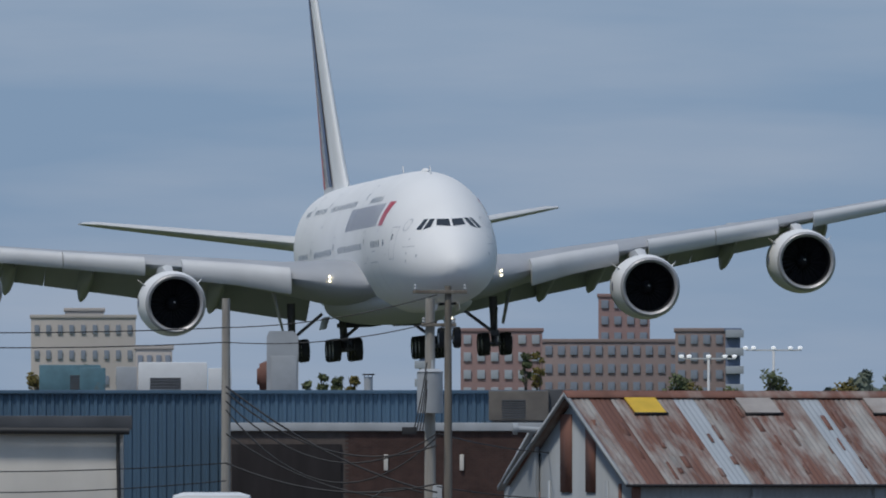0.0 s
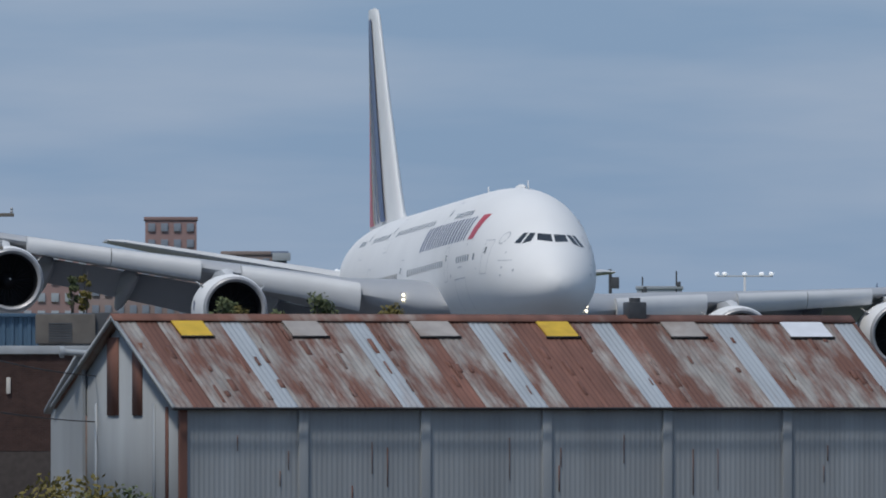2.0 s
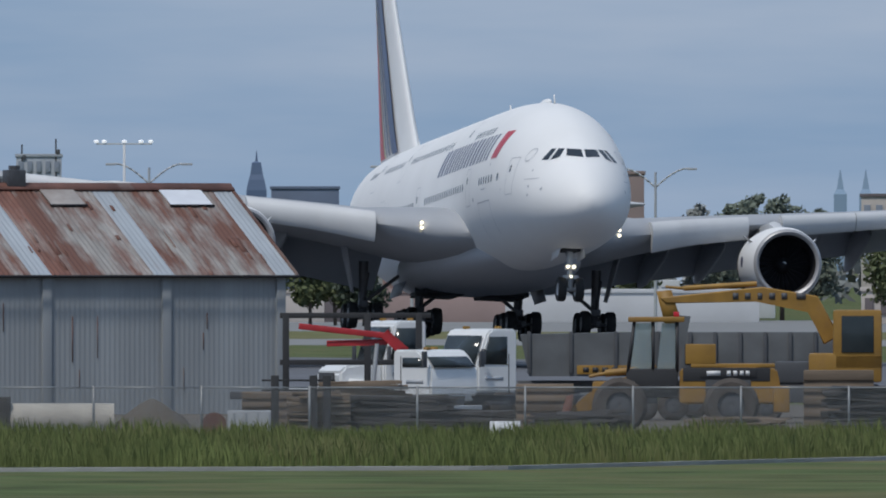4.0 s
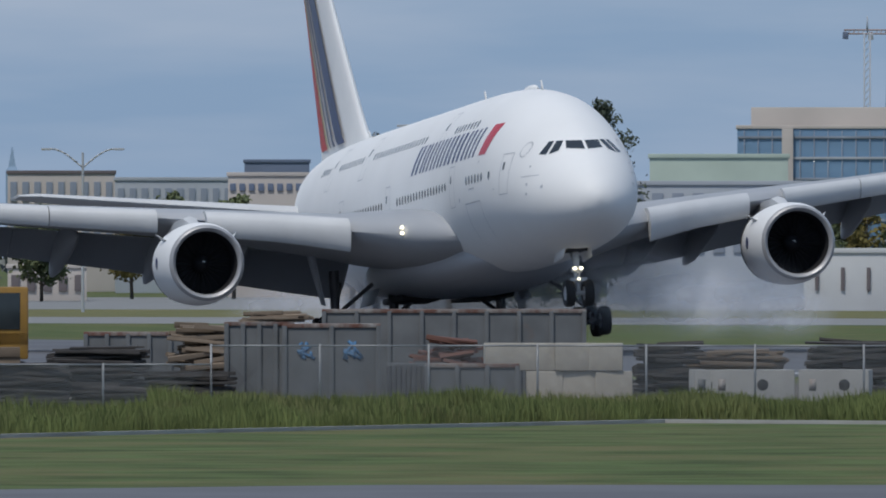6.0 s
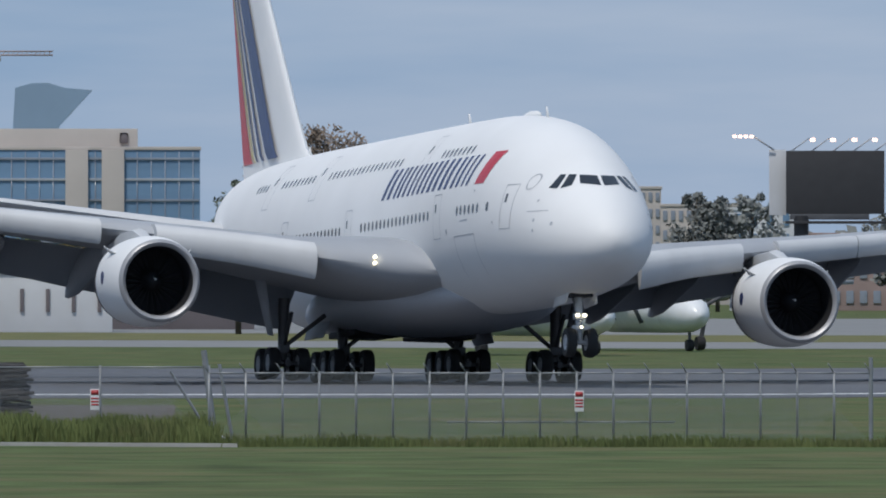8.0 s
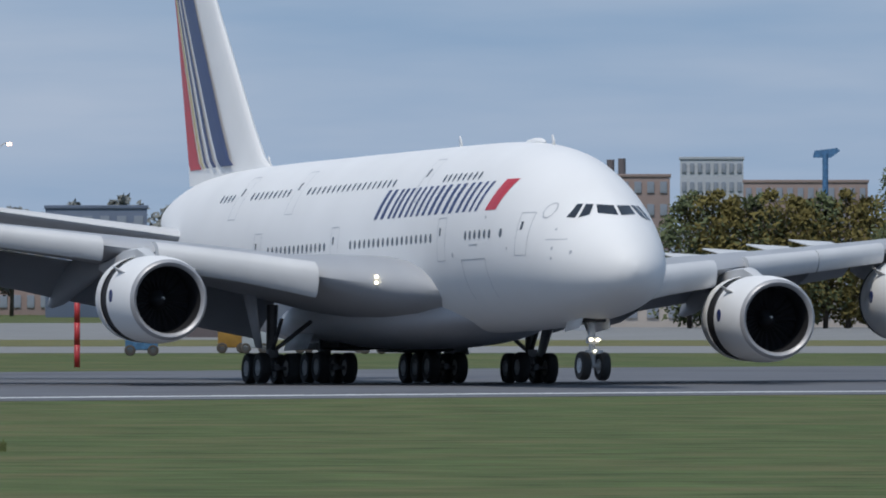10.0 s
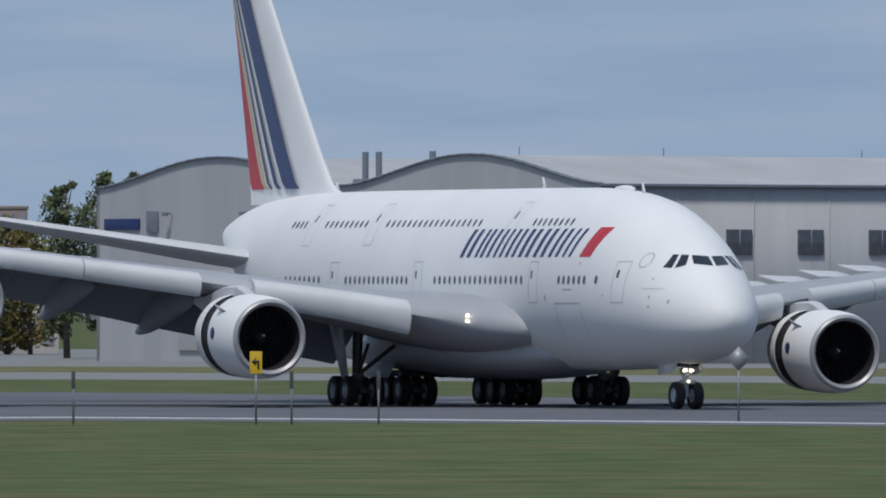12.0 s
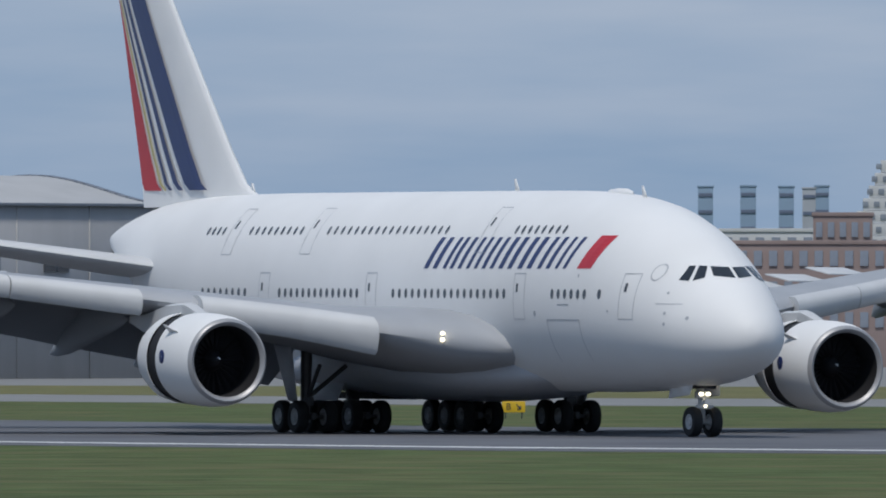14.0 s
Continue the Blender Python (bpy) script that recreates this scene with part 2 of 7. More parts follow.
def tall_grass(us, near, far, count, lo, hi, seed):
    rnd = random.Random(seed)
    verts, faces = [], []
    for _ in range(count):
        u = rnd.uniform(us[0], us[-1])
        a, b = float(np.interp(u, us, near)), float(np.interp(u, us, far))
        p = site(u, a + (b - a) * rnd.random())
        clump = 0.55 + 0.9 * (0.5 + 0.5 * noise.noise(Vector((p.x * 0.45, p.y * 0.12, 3.0)))) ** 1.5
        h = rnd.uniform(lo, hi) * clump
        w = rnd.uniform(0.008, 0.026)
        ang = rnd.uniform(-0.5, 0.5)
        dx, dy = rnd.uniform(-0.28, 0.34) * h, rnd.uniform(-0.2, 0.2) * h
        k = len(verts)
        verts += [p + Vector((-w * math.cos(ang), -w * math.sin(ang), 0)), p + Vector((w * math.cos(ang), w * math.sin(ang), 0)),
                  p + Vector((dx * 0.4 + w * 0.7, dy * 0.4, h * 0.6)), p + Vector((dx, dy, h))]
        faces += [(k, k + 1, k + 2), (k, k + 2, k + 3)]
    me = bpy.data.meshes.new("tall_grass")
    me.from_pydata(verts, [], faces)
    me.materials.append(TALL)
    return tagged(new("tall_grass", me), "unmown green and straw-coloured tall grass before the fence", "grass", kind="stuff")


tall_grass([300, 1200, 2000, 3000, 3800, 4560], [372, 372, 376, 400, 425, 416], [428, 428, 428, 427, 432, 428], 95000, 0.28, 0.8, 5)
tall_grass([2900, 3300, 3800, 4540], [418, 420, 425, 418], [428, 428, 431, 427], 30000, 0.45, 1.0, 7)
tall_grass([4560, 5000, 5750], [414, 414, 414], [422, 420, 418], 5000, 0.15, 0.4, 6)


# ---- chain-link fences ----
def fence(u0, u1, r, high, step, arms, label):
    n = max(2, round((u1 - u0) / LENS * r / step))
    f = thing("chain_link_fence", Matrix(), label, "fence", "fences")
    pts = [site(u0 + (u1 - u0) * k / n, r) for k in range(n + 1)]
    bmp = bmesh.new()
    tube(bmp, (0, 0, -0.1), (0, 0, high + 0.05), 0.035, n=8)
    if arms:
        tube(bmp, (0, 0, high), (-0.22, -0.2, high + 0.28), 0.018, n=6)
    post = mesh_of("post", bmp, FENCEM)
    for p in pts:
        shared("post", post, f, Matrix.Translation(p))
    for k, (a, b) in enumerate(zip(pts, pts[1:])):
        bm = bmesh.new()
        tube(bm, a + Vector((0, 0, high)), b + Vector((0, 0, high)), 0.028, n=6)
        part("top_rail", bm, FENCEM, f)
    bm = bmesh.new()
    a, b = pts[0], pts[-1]
    along = (b - a).normalized()
    L = (b - a).length
    k = 0.0
    while k < L:
        for s in (-1, 1):
            e = k + s * (high - 0.05)
            if 0 <= e <= L:
                p0, p1 = a + along * k + Vector((0, 0, 0.05)), a + along * e + Vector((0, 0, high))
                w = along * 0.005
                bm.faces.new([bm.verts.new(p) for p in (p0 - w, p0 + w, p1 + w, p1 - w)])
        k += 0.075
    part("wire_mesh", bm, FENCEM, f, "grey diamond wire mesh", smooth=False, kind="stuff")
    return f


fence(900, 3000, 431, 1.6, 3.3, False, "grey chain-link fence along the yard with slim posts")
fence(3000, 4540, 431, 2.15, 3.3, False, "grey chain-link fence before containers and concrete blocks")
fence(4540, 5711, 420, 2.05, 1.08, True, "grey chain-link fence with close posts and wire arms")
bm = bmesh.new()
tube(bm, (0, 0, 0), (-0.35, 0, 2.7), 0.09, n=10)
tube(bm, (0.5, 0, 0), (0.1, 0, 2.3), 0.05, n=8)
tube(bm, (0, 0, 0), (-1.3, 0, 2.1), 0.04, n=8)
tagged(new("fence_end_post", mesh_of("fence_end_post", bm, FENCEM)), "stout leaning galvanised fence end post", "fence post").matrix_basis = place(4552, 421)
bm = bmesh.new()
tube(bm, (0, 0, 0), (0, 0, 2.5), 0.06, n=10)
tagged(new("fence_end_post", mesh_of("fence_end_post", bm, FENCEM)), "tall galvanised fence end post", "fence post").matrix_basis = place(5711, 420)
SIGNR = mat("red_sign", (0.45, 0.05, 0.05), 0.5, vary=0.1)
SIGNW = mat("white_sign", (0.7, 0.7, 0.7), 0.5, vary=0.05)


def fence_sign(u, z):
    s = thing("fence_sign", place(u, 419.8, z), "small white and red warning sign on the fence", "sign", "fence signs")
    bm = bmesh.new()
    box(bm, (0, 0, 0), (0.26, 0.015, 0.6), bevel=0.005)
    part("plate", bm, SIGNW, s)
    for dz, h in ((0.2, 0.14), (0.03, 0.05), (-0.06, 0.05), (-0.15, 0.05)):
        bm = bmesh.new()
        box(bm, (0, -0.012, dz), (0.22, 0.008, h))
        part("bar", bm, SIGNR, s)


fence_sign(5195, 1.25)
fence_sign(4338, 1.3)
for u in (5060, 5265):
    bm = bmesh.new()
    tube(bm, (-1.6, 0, 0.65), (1.6, 0, 0.65), 0.025, n=6)
    tagged(new("fence_brace", mesh_of("fence_brace", bm, FENCEM)), "horizontal steel brace rail of the fence", "rail").matrix_basis = place(u, 420)


# ---- the rusty shed ----
def build_shed():
    W, D, EAVE, RIDGE = 27.35, 10.8, 4.95, 7.92
    turn = 22.0
    base = place(336, 503, 0, turn)
    shed = thing("shed", base, "long weathered grey corrugated shed with rusty sheet roof", "shed")
    # corrugated front wall: ribs in one sheet per bay
    for k in range(6):
        x0, x1 = W * k / 6, W * (k + 1) / 6
        bm = bmesh.new()
        n = 48
        fr = [[bm.verts.new(Vector((x0 + (x1 - x0) * i / n, 0.007 * (-1) ** i , z))) for i in range(n + 1)] for z in (-0.3, EAVE)]
        bk = [[bm.verts.new(Vector((x0 + (x1 - x0) * i / n, 0.16, z))) for i in (0, n)] for z in (-0.3, EAVE)]
        for i in range(n):
            bm.faces.new((fr[0][i], fr[0][i + 1], fr[1][i + 1], fr[1][i]))
        bm.faces.new((bk[0][0], bk[1][0], bk[1][1], bk[0][1]))
        part("wall_sheet", bm, SHEDW, shed, smooth=False)
        bm = bmesh.new()
        box(bm, (x1 - (0.17 if k == 5 else 0), -0.05, EAVE / 2 - 0.15), (0.34, 0.12, EAVE + 0.25), bevel=0.02)
        part("pilaster", bm, SHEDW, shed, "grey sheet pilaster")
        # long rust runs down the sheets
        rnd = random.Random(40 + k)
        for j in range(3):
            bm = bmesh.new()
            xx, zz, hh = rnd.uniform(x0 + 0.4, x1 - 0.4), rnd.uniform(1.2, 4.0), rnd.uniform(0.5, 1.6)
            box(bm, (xx, -0.033, zz), (rnd.uniform(0.015, 0.045), 0.01, hh))
            part("rust_streak", bm, RUSTY, shed)
    bm = bmesh.new()
    box(bm, (0.1, -0.05, EAVE / 2 - 0.15), (0.3, 0.12, EAVE + 0.25), bevel=0.02)
    part("pilaster", bm, RUSTY, shed, "rusty corner sheet")
    # back and ends
    for x, th in ((0.0, 0.12), (W, -0.12)):
        bm = bmesh.new()
        prism(bm, ((x, 0.17, -0.3), (x, D, -0.3), (x, D, EAVE), (x, D / 2, RIDGE - 0.1), (x, 0.17, EAVE)), (th, 0, 0))
        part("gable_wall", bm, SHEDW, shed, "grey sheet gable with rusty strips")
    bm = bmesh.new()
    box(bm, (W / 2, D - 0.06, EAVE / 2 - 0.15), (W, 0.12, EAVE + 0.3))
    part("back_wall", bm, SHEDW, shed)
    for y0, y1, z0, z1, m_ in ((3.4, 4.25, 4.6, 7.1, RUSTY), (5.6, 6.6, 4.6, 7.3, RUSTY), (8.6, 9.1, 0, 4.6, RUSTY), (1.0, 1.2, 1.0, 4.9, RUSTY), (2.2, 2.35, 0.5, 5.0, GALV), (7.6, 7.75, 0, 5.0, GALV)):
        bm = bmesh.new()
        box(bm, (-0.03, (y0 + y1) / 2, (z0 + z1) / 2), (0.05, y1 - y0, z1 - z0))
        part("gable_strip", bm, m_, shed)
    # roof sheets: single ribbed sheets side by side, front slope first
    slope = math.hypot(D / 2, RIDGE - EAVE)
    n = 36
    rnd = random.Random(11)
    dirs = Vector((0, D / 2, RIDGE - EAVE)).normalized()
    for face in (0, 1):
        for k in range(n):
            x0, x1 = -0.35 + (W + 0.7) * k / n, -0.35 + (W + 0.7) * (k + 1) / n
            if k % 6 == 5:
                m_ = GALV
            elif k in (19, 20, 21, 1, 24, 14):
                m_ = RUSTY
            else:
                m_ = RUST
            bm = bmesh.new()
            s = 8
            rows = []
            for j, (f, lift) in enumerate(((-0.05, 0.0), (1.0, 0.0))):
                p = Vector((0, 0, EAVE + 0.06)) + dirs * slope * f
                row = []
                for i in range(s + 1):
                    q = p + Vector((x0 + (x1 - x0 - 0.004) * i / s, 0, 0.028 * (i % 2) + rnd.uniform(-0.004, 0.012)))
                    if face:
                        q.y = D - q.y
                    row.append(bm.verts.new(q))
                low = [bm.verts.new(v.co - Vector((0, 0, 0.03))) for v in (row[0], row[-1])]
                rows.append((row, low))
            for i in range(s):
                bm.faces.new((rows[0][0][i], rows[0][0][i + 1], rows[1][0][i + 1], rows[1][0][i]))
            bm.faces.new((rows[0][1][0], rows[1][1][0], rows[1][1][1], rows[0][1][1]))
            part("roof_sheet", bm, m_, shed, smooth=False)
    for k in range(60):
        p = Vector((rnd.uniform(0.3, W - 0.3), 0, EAVE + 0.112)) + dirs * slope * rnd.uniform(0.04, 0.9)
        bm = bmesh.new()
        L = rnd.uniform(0.25, 1.3)
        box(bm, (0, 0, 0), (rnd.uniform(0.05, 0.22), L, 0.008), Matrix.Translation(p) @ pose(0, 0, 0, 31, 0, 0))
        part("rust_patch", bm, RUSTY, shed)
    bm = bmesh.new()
    for s in (-1, 1):
        box(bm, (0, 0, 0), (W + 0.8, 0.45, 0.04), Matrix.Translation((W / 2, D / 2 + s * 0.18, RIDGE + 0.07)) @ pose(0, 0, 0, -s * 31, 0, 0))
    part("ridge_cap", bm, RUSTY, shed, "rusted ridge capping")
    bm = bmesh.new()
    tube(bm, (-0.4, -0.42, EAVE - 0.12), (W + 0.4, -0.42, EAVE - 0.12), 0.05)
    part("eave_edge", bm, DARKM, shed)
    for s, x in ((0, -0.4), (1, W + 0.3)):
        for f in (0, 1):
            bm = bmesh.new()
            a, b = Vector((x, -0.3 if not f else D + 0.3, EAVE - 0.15)), Vector((x, D / 2, RIDGE + 0.0))
            prism(bm, (a, b, b + Vector((0, 0, 0.14)), a + Vector((0, 0, 0.14))), (0.1, 0, 0))
            part("barge_board", bm, SHEDW if not s else RUSTY, shed)
    # light panels near the ridge
    for x, w, m_ in ((1.75, 1.15, YELLP), (5.9, 1.3, GREYP), (10.7, 1.45, GREYP), (15.5, 1.2, YELLP), (20.25, 1.3, GREYP), (24.85, 1.6, WHITEP)):
        bm = bmesh.new()
        p0, p1 = Vector((x, 0, EAVE + 0.12)) + dirs * slope * 0.755, Vector((x, 0, EAVE + 0.12)) + dirs * slope * 0.97
        prism(bm, (p0, p0 + Vector((w, 0, 0)), p1 + Vector((w - 0.05, 0, 0)), p1 + Vector((-0.05, 0, 0))), (0, -0.02, 0.04))
        part("roof_light", bm, m_, shed, "yellow roof panel" if m_ is YELLP else "pale roof panel", smooth=False)
        bm = bmesh.new()
        tube(bm, p0 + Vector((-0.05, -0.03, 0.01)), p0 + Vector((w + 0.05, -0.03, 0.01)), 0.05, n=6)
        part("panel_flashing", bm, DARKM, shed)
    # lean-to on the gable side
    bm = bmesh.new()
    prism(bm, ((-0.05, 8.6, 0), (-0.05, D + 0.8, 0), (-0.05, D + 0.8, 4.65), (-0.05, 8.8, 6.55), (-0.05, 8.6, 6.55)), (-0.12, 0, 0))
    part("lean_to", bm, SHEDW, shed, "grey sheet lean-to")
    bm = bmesh.new()
    prism(bm, ((0, 8.6, 6.72), (0, D + 1.0, 4.65), (0, D + 1.0, 4.8), (0, 8.6, 6.87)), (-0.35, 0, 0))
    part("lean_to_roof", bm, GALV, shed)
    bm = bmesh.new()
    tube(bm, (0.0, 8.2, 6.75), (-0.9, 8.6, 6.8), 0.11)
    tube(bm, (-0.85, 8.6, 6.8), (-1.0, 8.65, 6.8), 0.2)
    part("flue_pipe", bm, GALV, shed, "short galvanised flue pipe")
    bm = bmesh.new()
    box(bm, (19.4, D / 2, RIDGE + 0.35), (0.7, 0.5, 0.6), bevel=0.04)
    tube(bm, (19.4, D / 2, RIDGE + 0.6), (19.4, D / 2, RIDGE + 0.8), 0.2)
    part("roof_vent", bm, GEARD, shed, "dark roof vent")


build_shed()


# ---- materials of buildings and vehicles ----
BLUEW = mat("blue_ribbed_cladding", (0.062, 0.120, 0.185), 0.65, vary=0.12, scale=0.4, dark=(0.05, 0.09, 0.14), spot=(0.5, 0.8), stretch=(1, 1, 0.2))
BRICK = mat("brown_brick", (0.068, 0.038, 0.032), 0.9, vary=0.25, scale=3.0, dark=(0.08, 0.045, 0.038), spot=(0.5, 0.75), bump=0.3, island=0.2)
MORTAR = mat("mortar", (0.085, 0.07, 0.064), 0.95, vary=0.15, scale=4)
STUCCO = mat("cream_stucco", (0.62, 0.59, 0.54), 0.9, vary=0.1, scale=0.5, dark=(0.36, 0.34, 0.31), spot=(0.55, 0.8))
DGREY = mat("dark_grey_metal", (0.075, 0.078, 0.085), 0.6, vary=0.2, scale=0.8)
LGREY = mat("light_grey_metal", (0.40, 0.42, 0.44), 0.5, vary=0.12, scale=1.0, dark=(0.28, 0.28, 0.28), spot=(0.55, 0.8))
TEAL = mat("teal_paint", (0.10, 0.20, 0.24), 0.6, vary=0.2, scale=1.5, dark=(0.2, 0.15, 0.1), spot=(0.6, 0.75))
BROWNM = mat("brown_metal", (0.13, 0.115, 0.10), 0.6, vary=0.2, scale=1.5)
CABW = mat("truck_white", (0.74, 0.75, 0.75), 0.3, vary=0.05, scale=1.2, dark=(0.5, 0.48, 0.44), spot=(0.6, 0.85))
CATY = mat("machine_yellow", (0.29, 0.16, 0.028), 0.55, vary=0.2, scale=1.5, dark=(0.23, 0.13, 0.05), spot=(0.5, 0.75))
CRANER = mat("crane_red", (0.42, 0.03, 0.035), 0.45, vary=0.15, scale=1.5)
GLASSV = mat("vehicle_glass", (0.035, 0.045, 0.05), 0.15, vary=0.2, spec=0.35)
DUSTT = mat("dusty_tyre", (0.075, 0.065, 0.058), 0.9, vary=0.25, scale=2, bump=0.4, bscale=10)
TIMBER = mat("weathered_timber", (0.20, 0.155, 0.115), 0.9, vary=0.3, scale=1.5, stretch=(0.3, 2, 2), island=0.4)
DTIMB = mat("dark_stacked_steel", (0.055, 0.05, 0.048), 0.8, vary=0.35, scale=1.5, island=0.4)
PBLOCK = mat("precast_concrete", (0.42, 0.39, 0.34), 0.9, vary=0.15, scale=1.2, dark=(0.26, 0.235, 0.2), spot=(0.5, 0.75), bump=0.3, island=0.12)
CONTG = mat("grey_container_steel", (0.115, 0.122, 0.128), 0.65, vary=0.18, scale=1.0, dark=(0.15, 0.10, 0.075), spot=(0.58, 0.75))
BLUEP = mat("blue_paint_scrawl", (0.06, 0.16, 0.30), 0.7, vary=0.3, scale=3)
LEAF = mat("green_leaves", (0.105, 0.125, 0.060), 0.7, vary=0.18, scale=0.8, spec=0.2, island=0.22)
LEAFY = mat("yellowing_leaves", (0.15, 0.125, 0.04), 0.75, vary=0.18, scale=0.8, spec=0.2, island=0.22)
LEAFD = mat("dark_leaves", (0.06, 0.075, 0.052), 0.7, vary=0.18, scale=0.8, spec=0.2, island=0.22)
# Leaf colours for far trees, greyed and lightened to paint aerial haze.
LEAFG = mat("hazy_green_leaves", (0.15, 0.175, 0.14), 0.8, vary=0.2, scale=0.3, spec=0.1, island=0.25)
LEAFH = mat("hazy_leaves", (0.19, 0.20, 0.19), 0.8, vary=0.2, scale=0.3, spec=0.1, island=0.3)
BARK = mat("bark", (0.09, 0.075, 0.06), 0.9, vary=0.25, scale=2)


def cable(pts, r=0.022, label="thin black overhead cable", name="cable"):
    cu = bpy.data.curves.new(name, "CURVE")
    cu.dimensions, cu.bevel_depth, cu.bevel_resolution = "3D", r, 1
    sp = cu.splines.new("POLY")
    sp.points.add(len(pts) - 1)
    for q, p in zip(sp.points, pts):
        q.co = (*p, 1)
    cu.materials.append(CABLE)
    return tagged(new(name, cu), label, "cable", "overhead cables")


def sag(a, b, d, n=16):
    a, b = Vector(a), Vector(b)
    return [a.lerp(b, k / n) - Vector((0, 0, d * 4 * (k / n) * (1 - k / n))) for k in range(n + 1)]


def ribbed(x0, x1, z0, z1, pitch=0.3, deep=0.05, thick=0.3):
    """A wall sheet with trapezoid ribs, its face at y = 0."""
    bm = bmesh.new()
    n = max(1, round((x1 - x0) / pitch))
    xs, ys = [], []
    for k in range(n):
        for f, d in ((0.0, 0.0), (0.42, 0.0), (0.52, -deep), (0.9, -deep)):
            xs.append(x0 + (x1 - x0) * (k + f) / n)
            ys.append(d)
    xs.append(x1)
    ys.append(0.0)
    lo = [bm.verts.new((x, y, z0)) for x, y in zip(xs, ys)]
    hi = [bm.verts.new((x, y, z1)) for x, y in zip(xs, ys)]
    for i in range(len(xs) - 1):
        bm.faces.new((lo[i], lo[i + 1], hi[i + 1], hi[i]))
    b = [bm.verts.new(p) for p in ((x0, thick, z0), (x1, thick, z0), (x1, thick, z1), (x0, thick, z1))]
    bm.faces.new((b[0], b[3], b[2], b[1]))
    bm.faces.new((hi[0], *hi[1:], b[2], b[3]))
    bm.faces.new((lo[0], hi[0], b[3], b[0]))
    bm.faces.new((hi[-1], lo[-1], b[1], b[2]))
    return bm


def left_works():
    # blue cladded works behind, brick front, cream house: 46 units of bearing to the metre
    w = thing("factory", place(-300, 566), "low factory with blue ribbed cladding and a brown brick front", "building")
    part("cladding", ribbed(-20, 10.8, 0, 8.35, 0.33, 0.06), BLUEW, w, "blue ribbed cladding", smooth=False)
    bm = bmesh.new()
    box(bm, (-4.6, 0.1, 8.42), (30.9, 0.6, 0.14), bevel=0.02)
    part("parapet_cap", bm, BLUEW, w)
    bm = bmesh.new()
    box(bm, (-4.6, 12, 4.1), (30.4, 23.2, 8.0))
    part("body", bm, DGREY, w)
    front = part("brick_front", bmesh_box((4.6, -2.1, 3.45), (12.6, 3.9, 6.9)), MORTAR, w, "brown brick front with pale coping")
    bm = bmesh.new()
    box(bm, (4.6, -2.1, 7.06), (12.9, 4.2, 0.32), bevel=0.03)
    part("coping", bm, LGREY, w, "pale metal coping")
    bm = bmesh.new()
    box(bm, (0.5, -4.1, 3.2), (4.2, 0.14, 6.4), bevel=0.02)
    part("loading_door", bm, mat("dark_brown_door", (0.028, 0.025, 0.026), 0.9, vary=0.2, scale=0.6, stretch=(3, 3, 0.4), spec=0.2), w, "dark brown loading door")
    for x in (4.3, 7.2):
        bm = bmesh.new()
        box(bm, (x, -4.12, 5.7), (0.16, 0.08, 0.62), bevel=0.02)
        part("wall_lamp", bm, STUCCO, w)
    # courses of brick, the upper part of the wall that shows
    rnd = random.Random(3)
    verts, faces = [], []
    z = 3.2
    row = 0
    while z < 6.85:
        x = 2.75 + (0.12 if row % 2 else 0)
        while x < 10.7:
            k = len(verts)
            d = -4.06 - rnd.uniform(0.0, 0.012)
            a, b, c, e = x, min(10.85, x + 0.225), z, z + 0.066
            verts += [(a, d, c), (b, d, c), (b, d, e), (a, d, e), (a, -4.0, c), (b, -4.0, c), (b, -4.0, e), (a, -4.0, e)]
            faces += [(k, k + 1, k + 2, k + 3), (k + 3, k + 2, k + 6, k + 7), (k, k + 3, k + 7, k + 4), (k + 1, k + 5, k + 6, k + 2), (k, k + 4, k + 5, k + 1)]
            x += 0.24
        z += 0.078
        row += 1
    me = bpy.data.meshes.new("bricks")
    me.from_pydata(verts, [], faces)
    me.materials.append(BRICK)
    ob = new("bricks", me)
    ob.parent = front
    tagged(ob, kind="stuff")
    # cream house
    h = thing("house", place(-1000, 520), "low cream rendered house with a dark eave", "house")
    bm = bmesh.new()
    box(bm, (0, 3, 3.4), (17.4, 6, 6.8), bevel=0.03)
    part("wall", bm, STUCCO, h)
    bm = bmesh.new()
    box(bm, (0, 3.0, 7.05), (18.0, 6.5, 0.5), bevel=0.05)
    part("roof", bm, DGREY, h, "dark flat roof edge")
    bm = bmesh.new()
    tube(bm, (-8.9, -0.36, 6.85), (8.9, -0.36, 6.75), 0.12)
    part("gutter", bm, CABLE, h, "black gutter")
    bm = bmesh.new()
    tube(bm, (8.5, -0.36, 6.75), (8.5, -0.15, 6.0), 0.07)
    tube(bm, (8.5, -0.15, 6.0), (8.62, -0.1, 0.0), 0.07)
    part("downpipe", bm, CABLE, h)


def bmesh_box(c, s, bevel=0.02):
    bm = bmesh.new()
    box(bm, c, s, bevel=bevel)
    return bm


def unit(name, u, r, z, s, m_, label, cat, extra=None, turn=0.0):
    """A bevelled machine housing with a plinth, standing at height z."""
    t = thing(name, place(u, r, z, turn), label, cat)
    part("casing", bmesh_box((0, 0, s[2] / 2 + 0.08), s, min(s) * 0.05), m_, t)
    part("plinth", bmesh_box((0, 0, 0.04), (s[0] * 0.9, s[1] * 0.9, 0.08)), DGREY, t)
    if extra:
        extra(t)
    return t


left_works()


def grille(w, h, d, x=0.0):
    def f(t):
        for k in range(8):
            part("louvre", bmesh_box((x, -d - 0.01, 0.2 + (h - 0.3) * k / 7), (w, 0.05, h * 0.06), 0.01), DGREY, t)
    return f


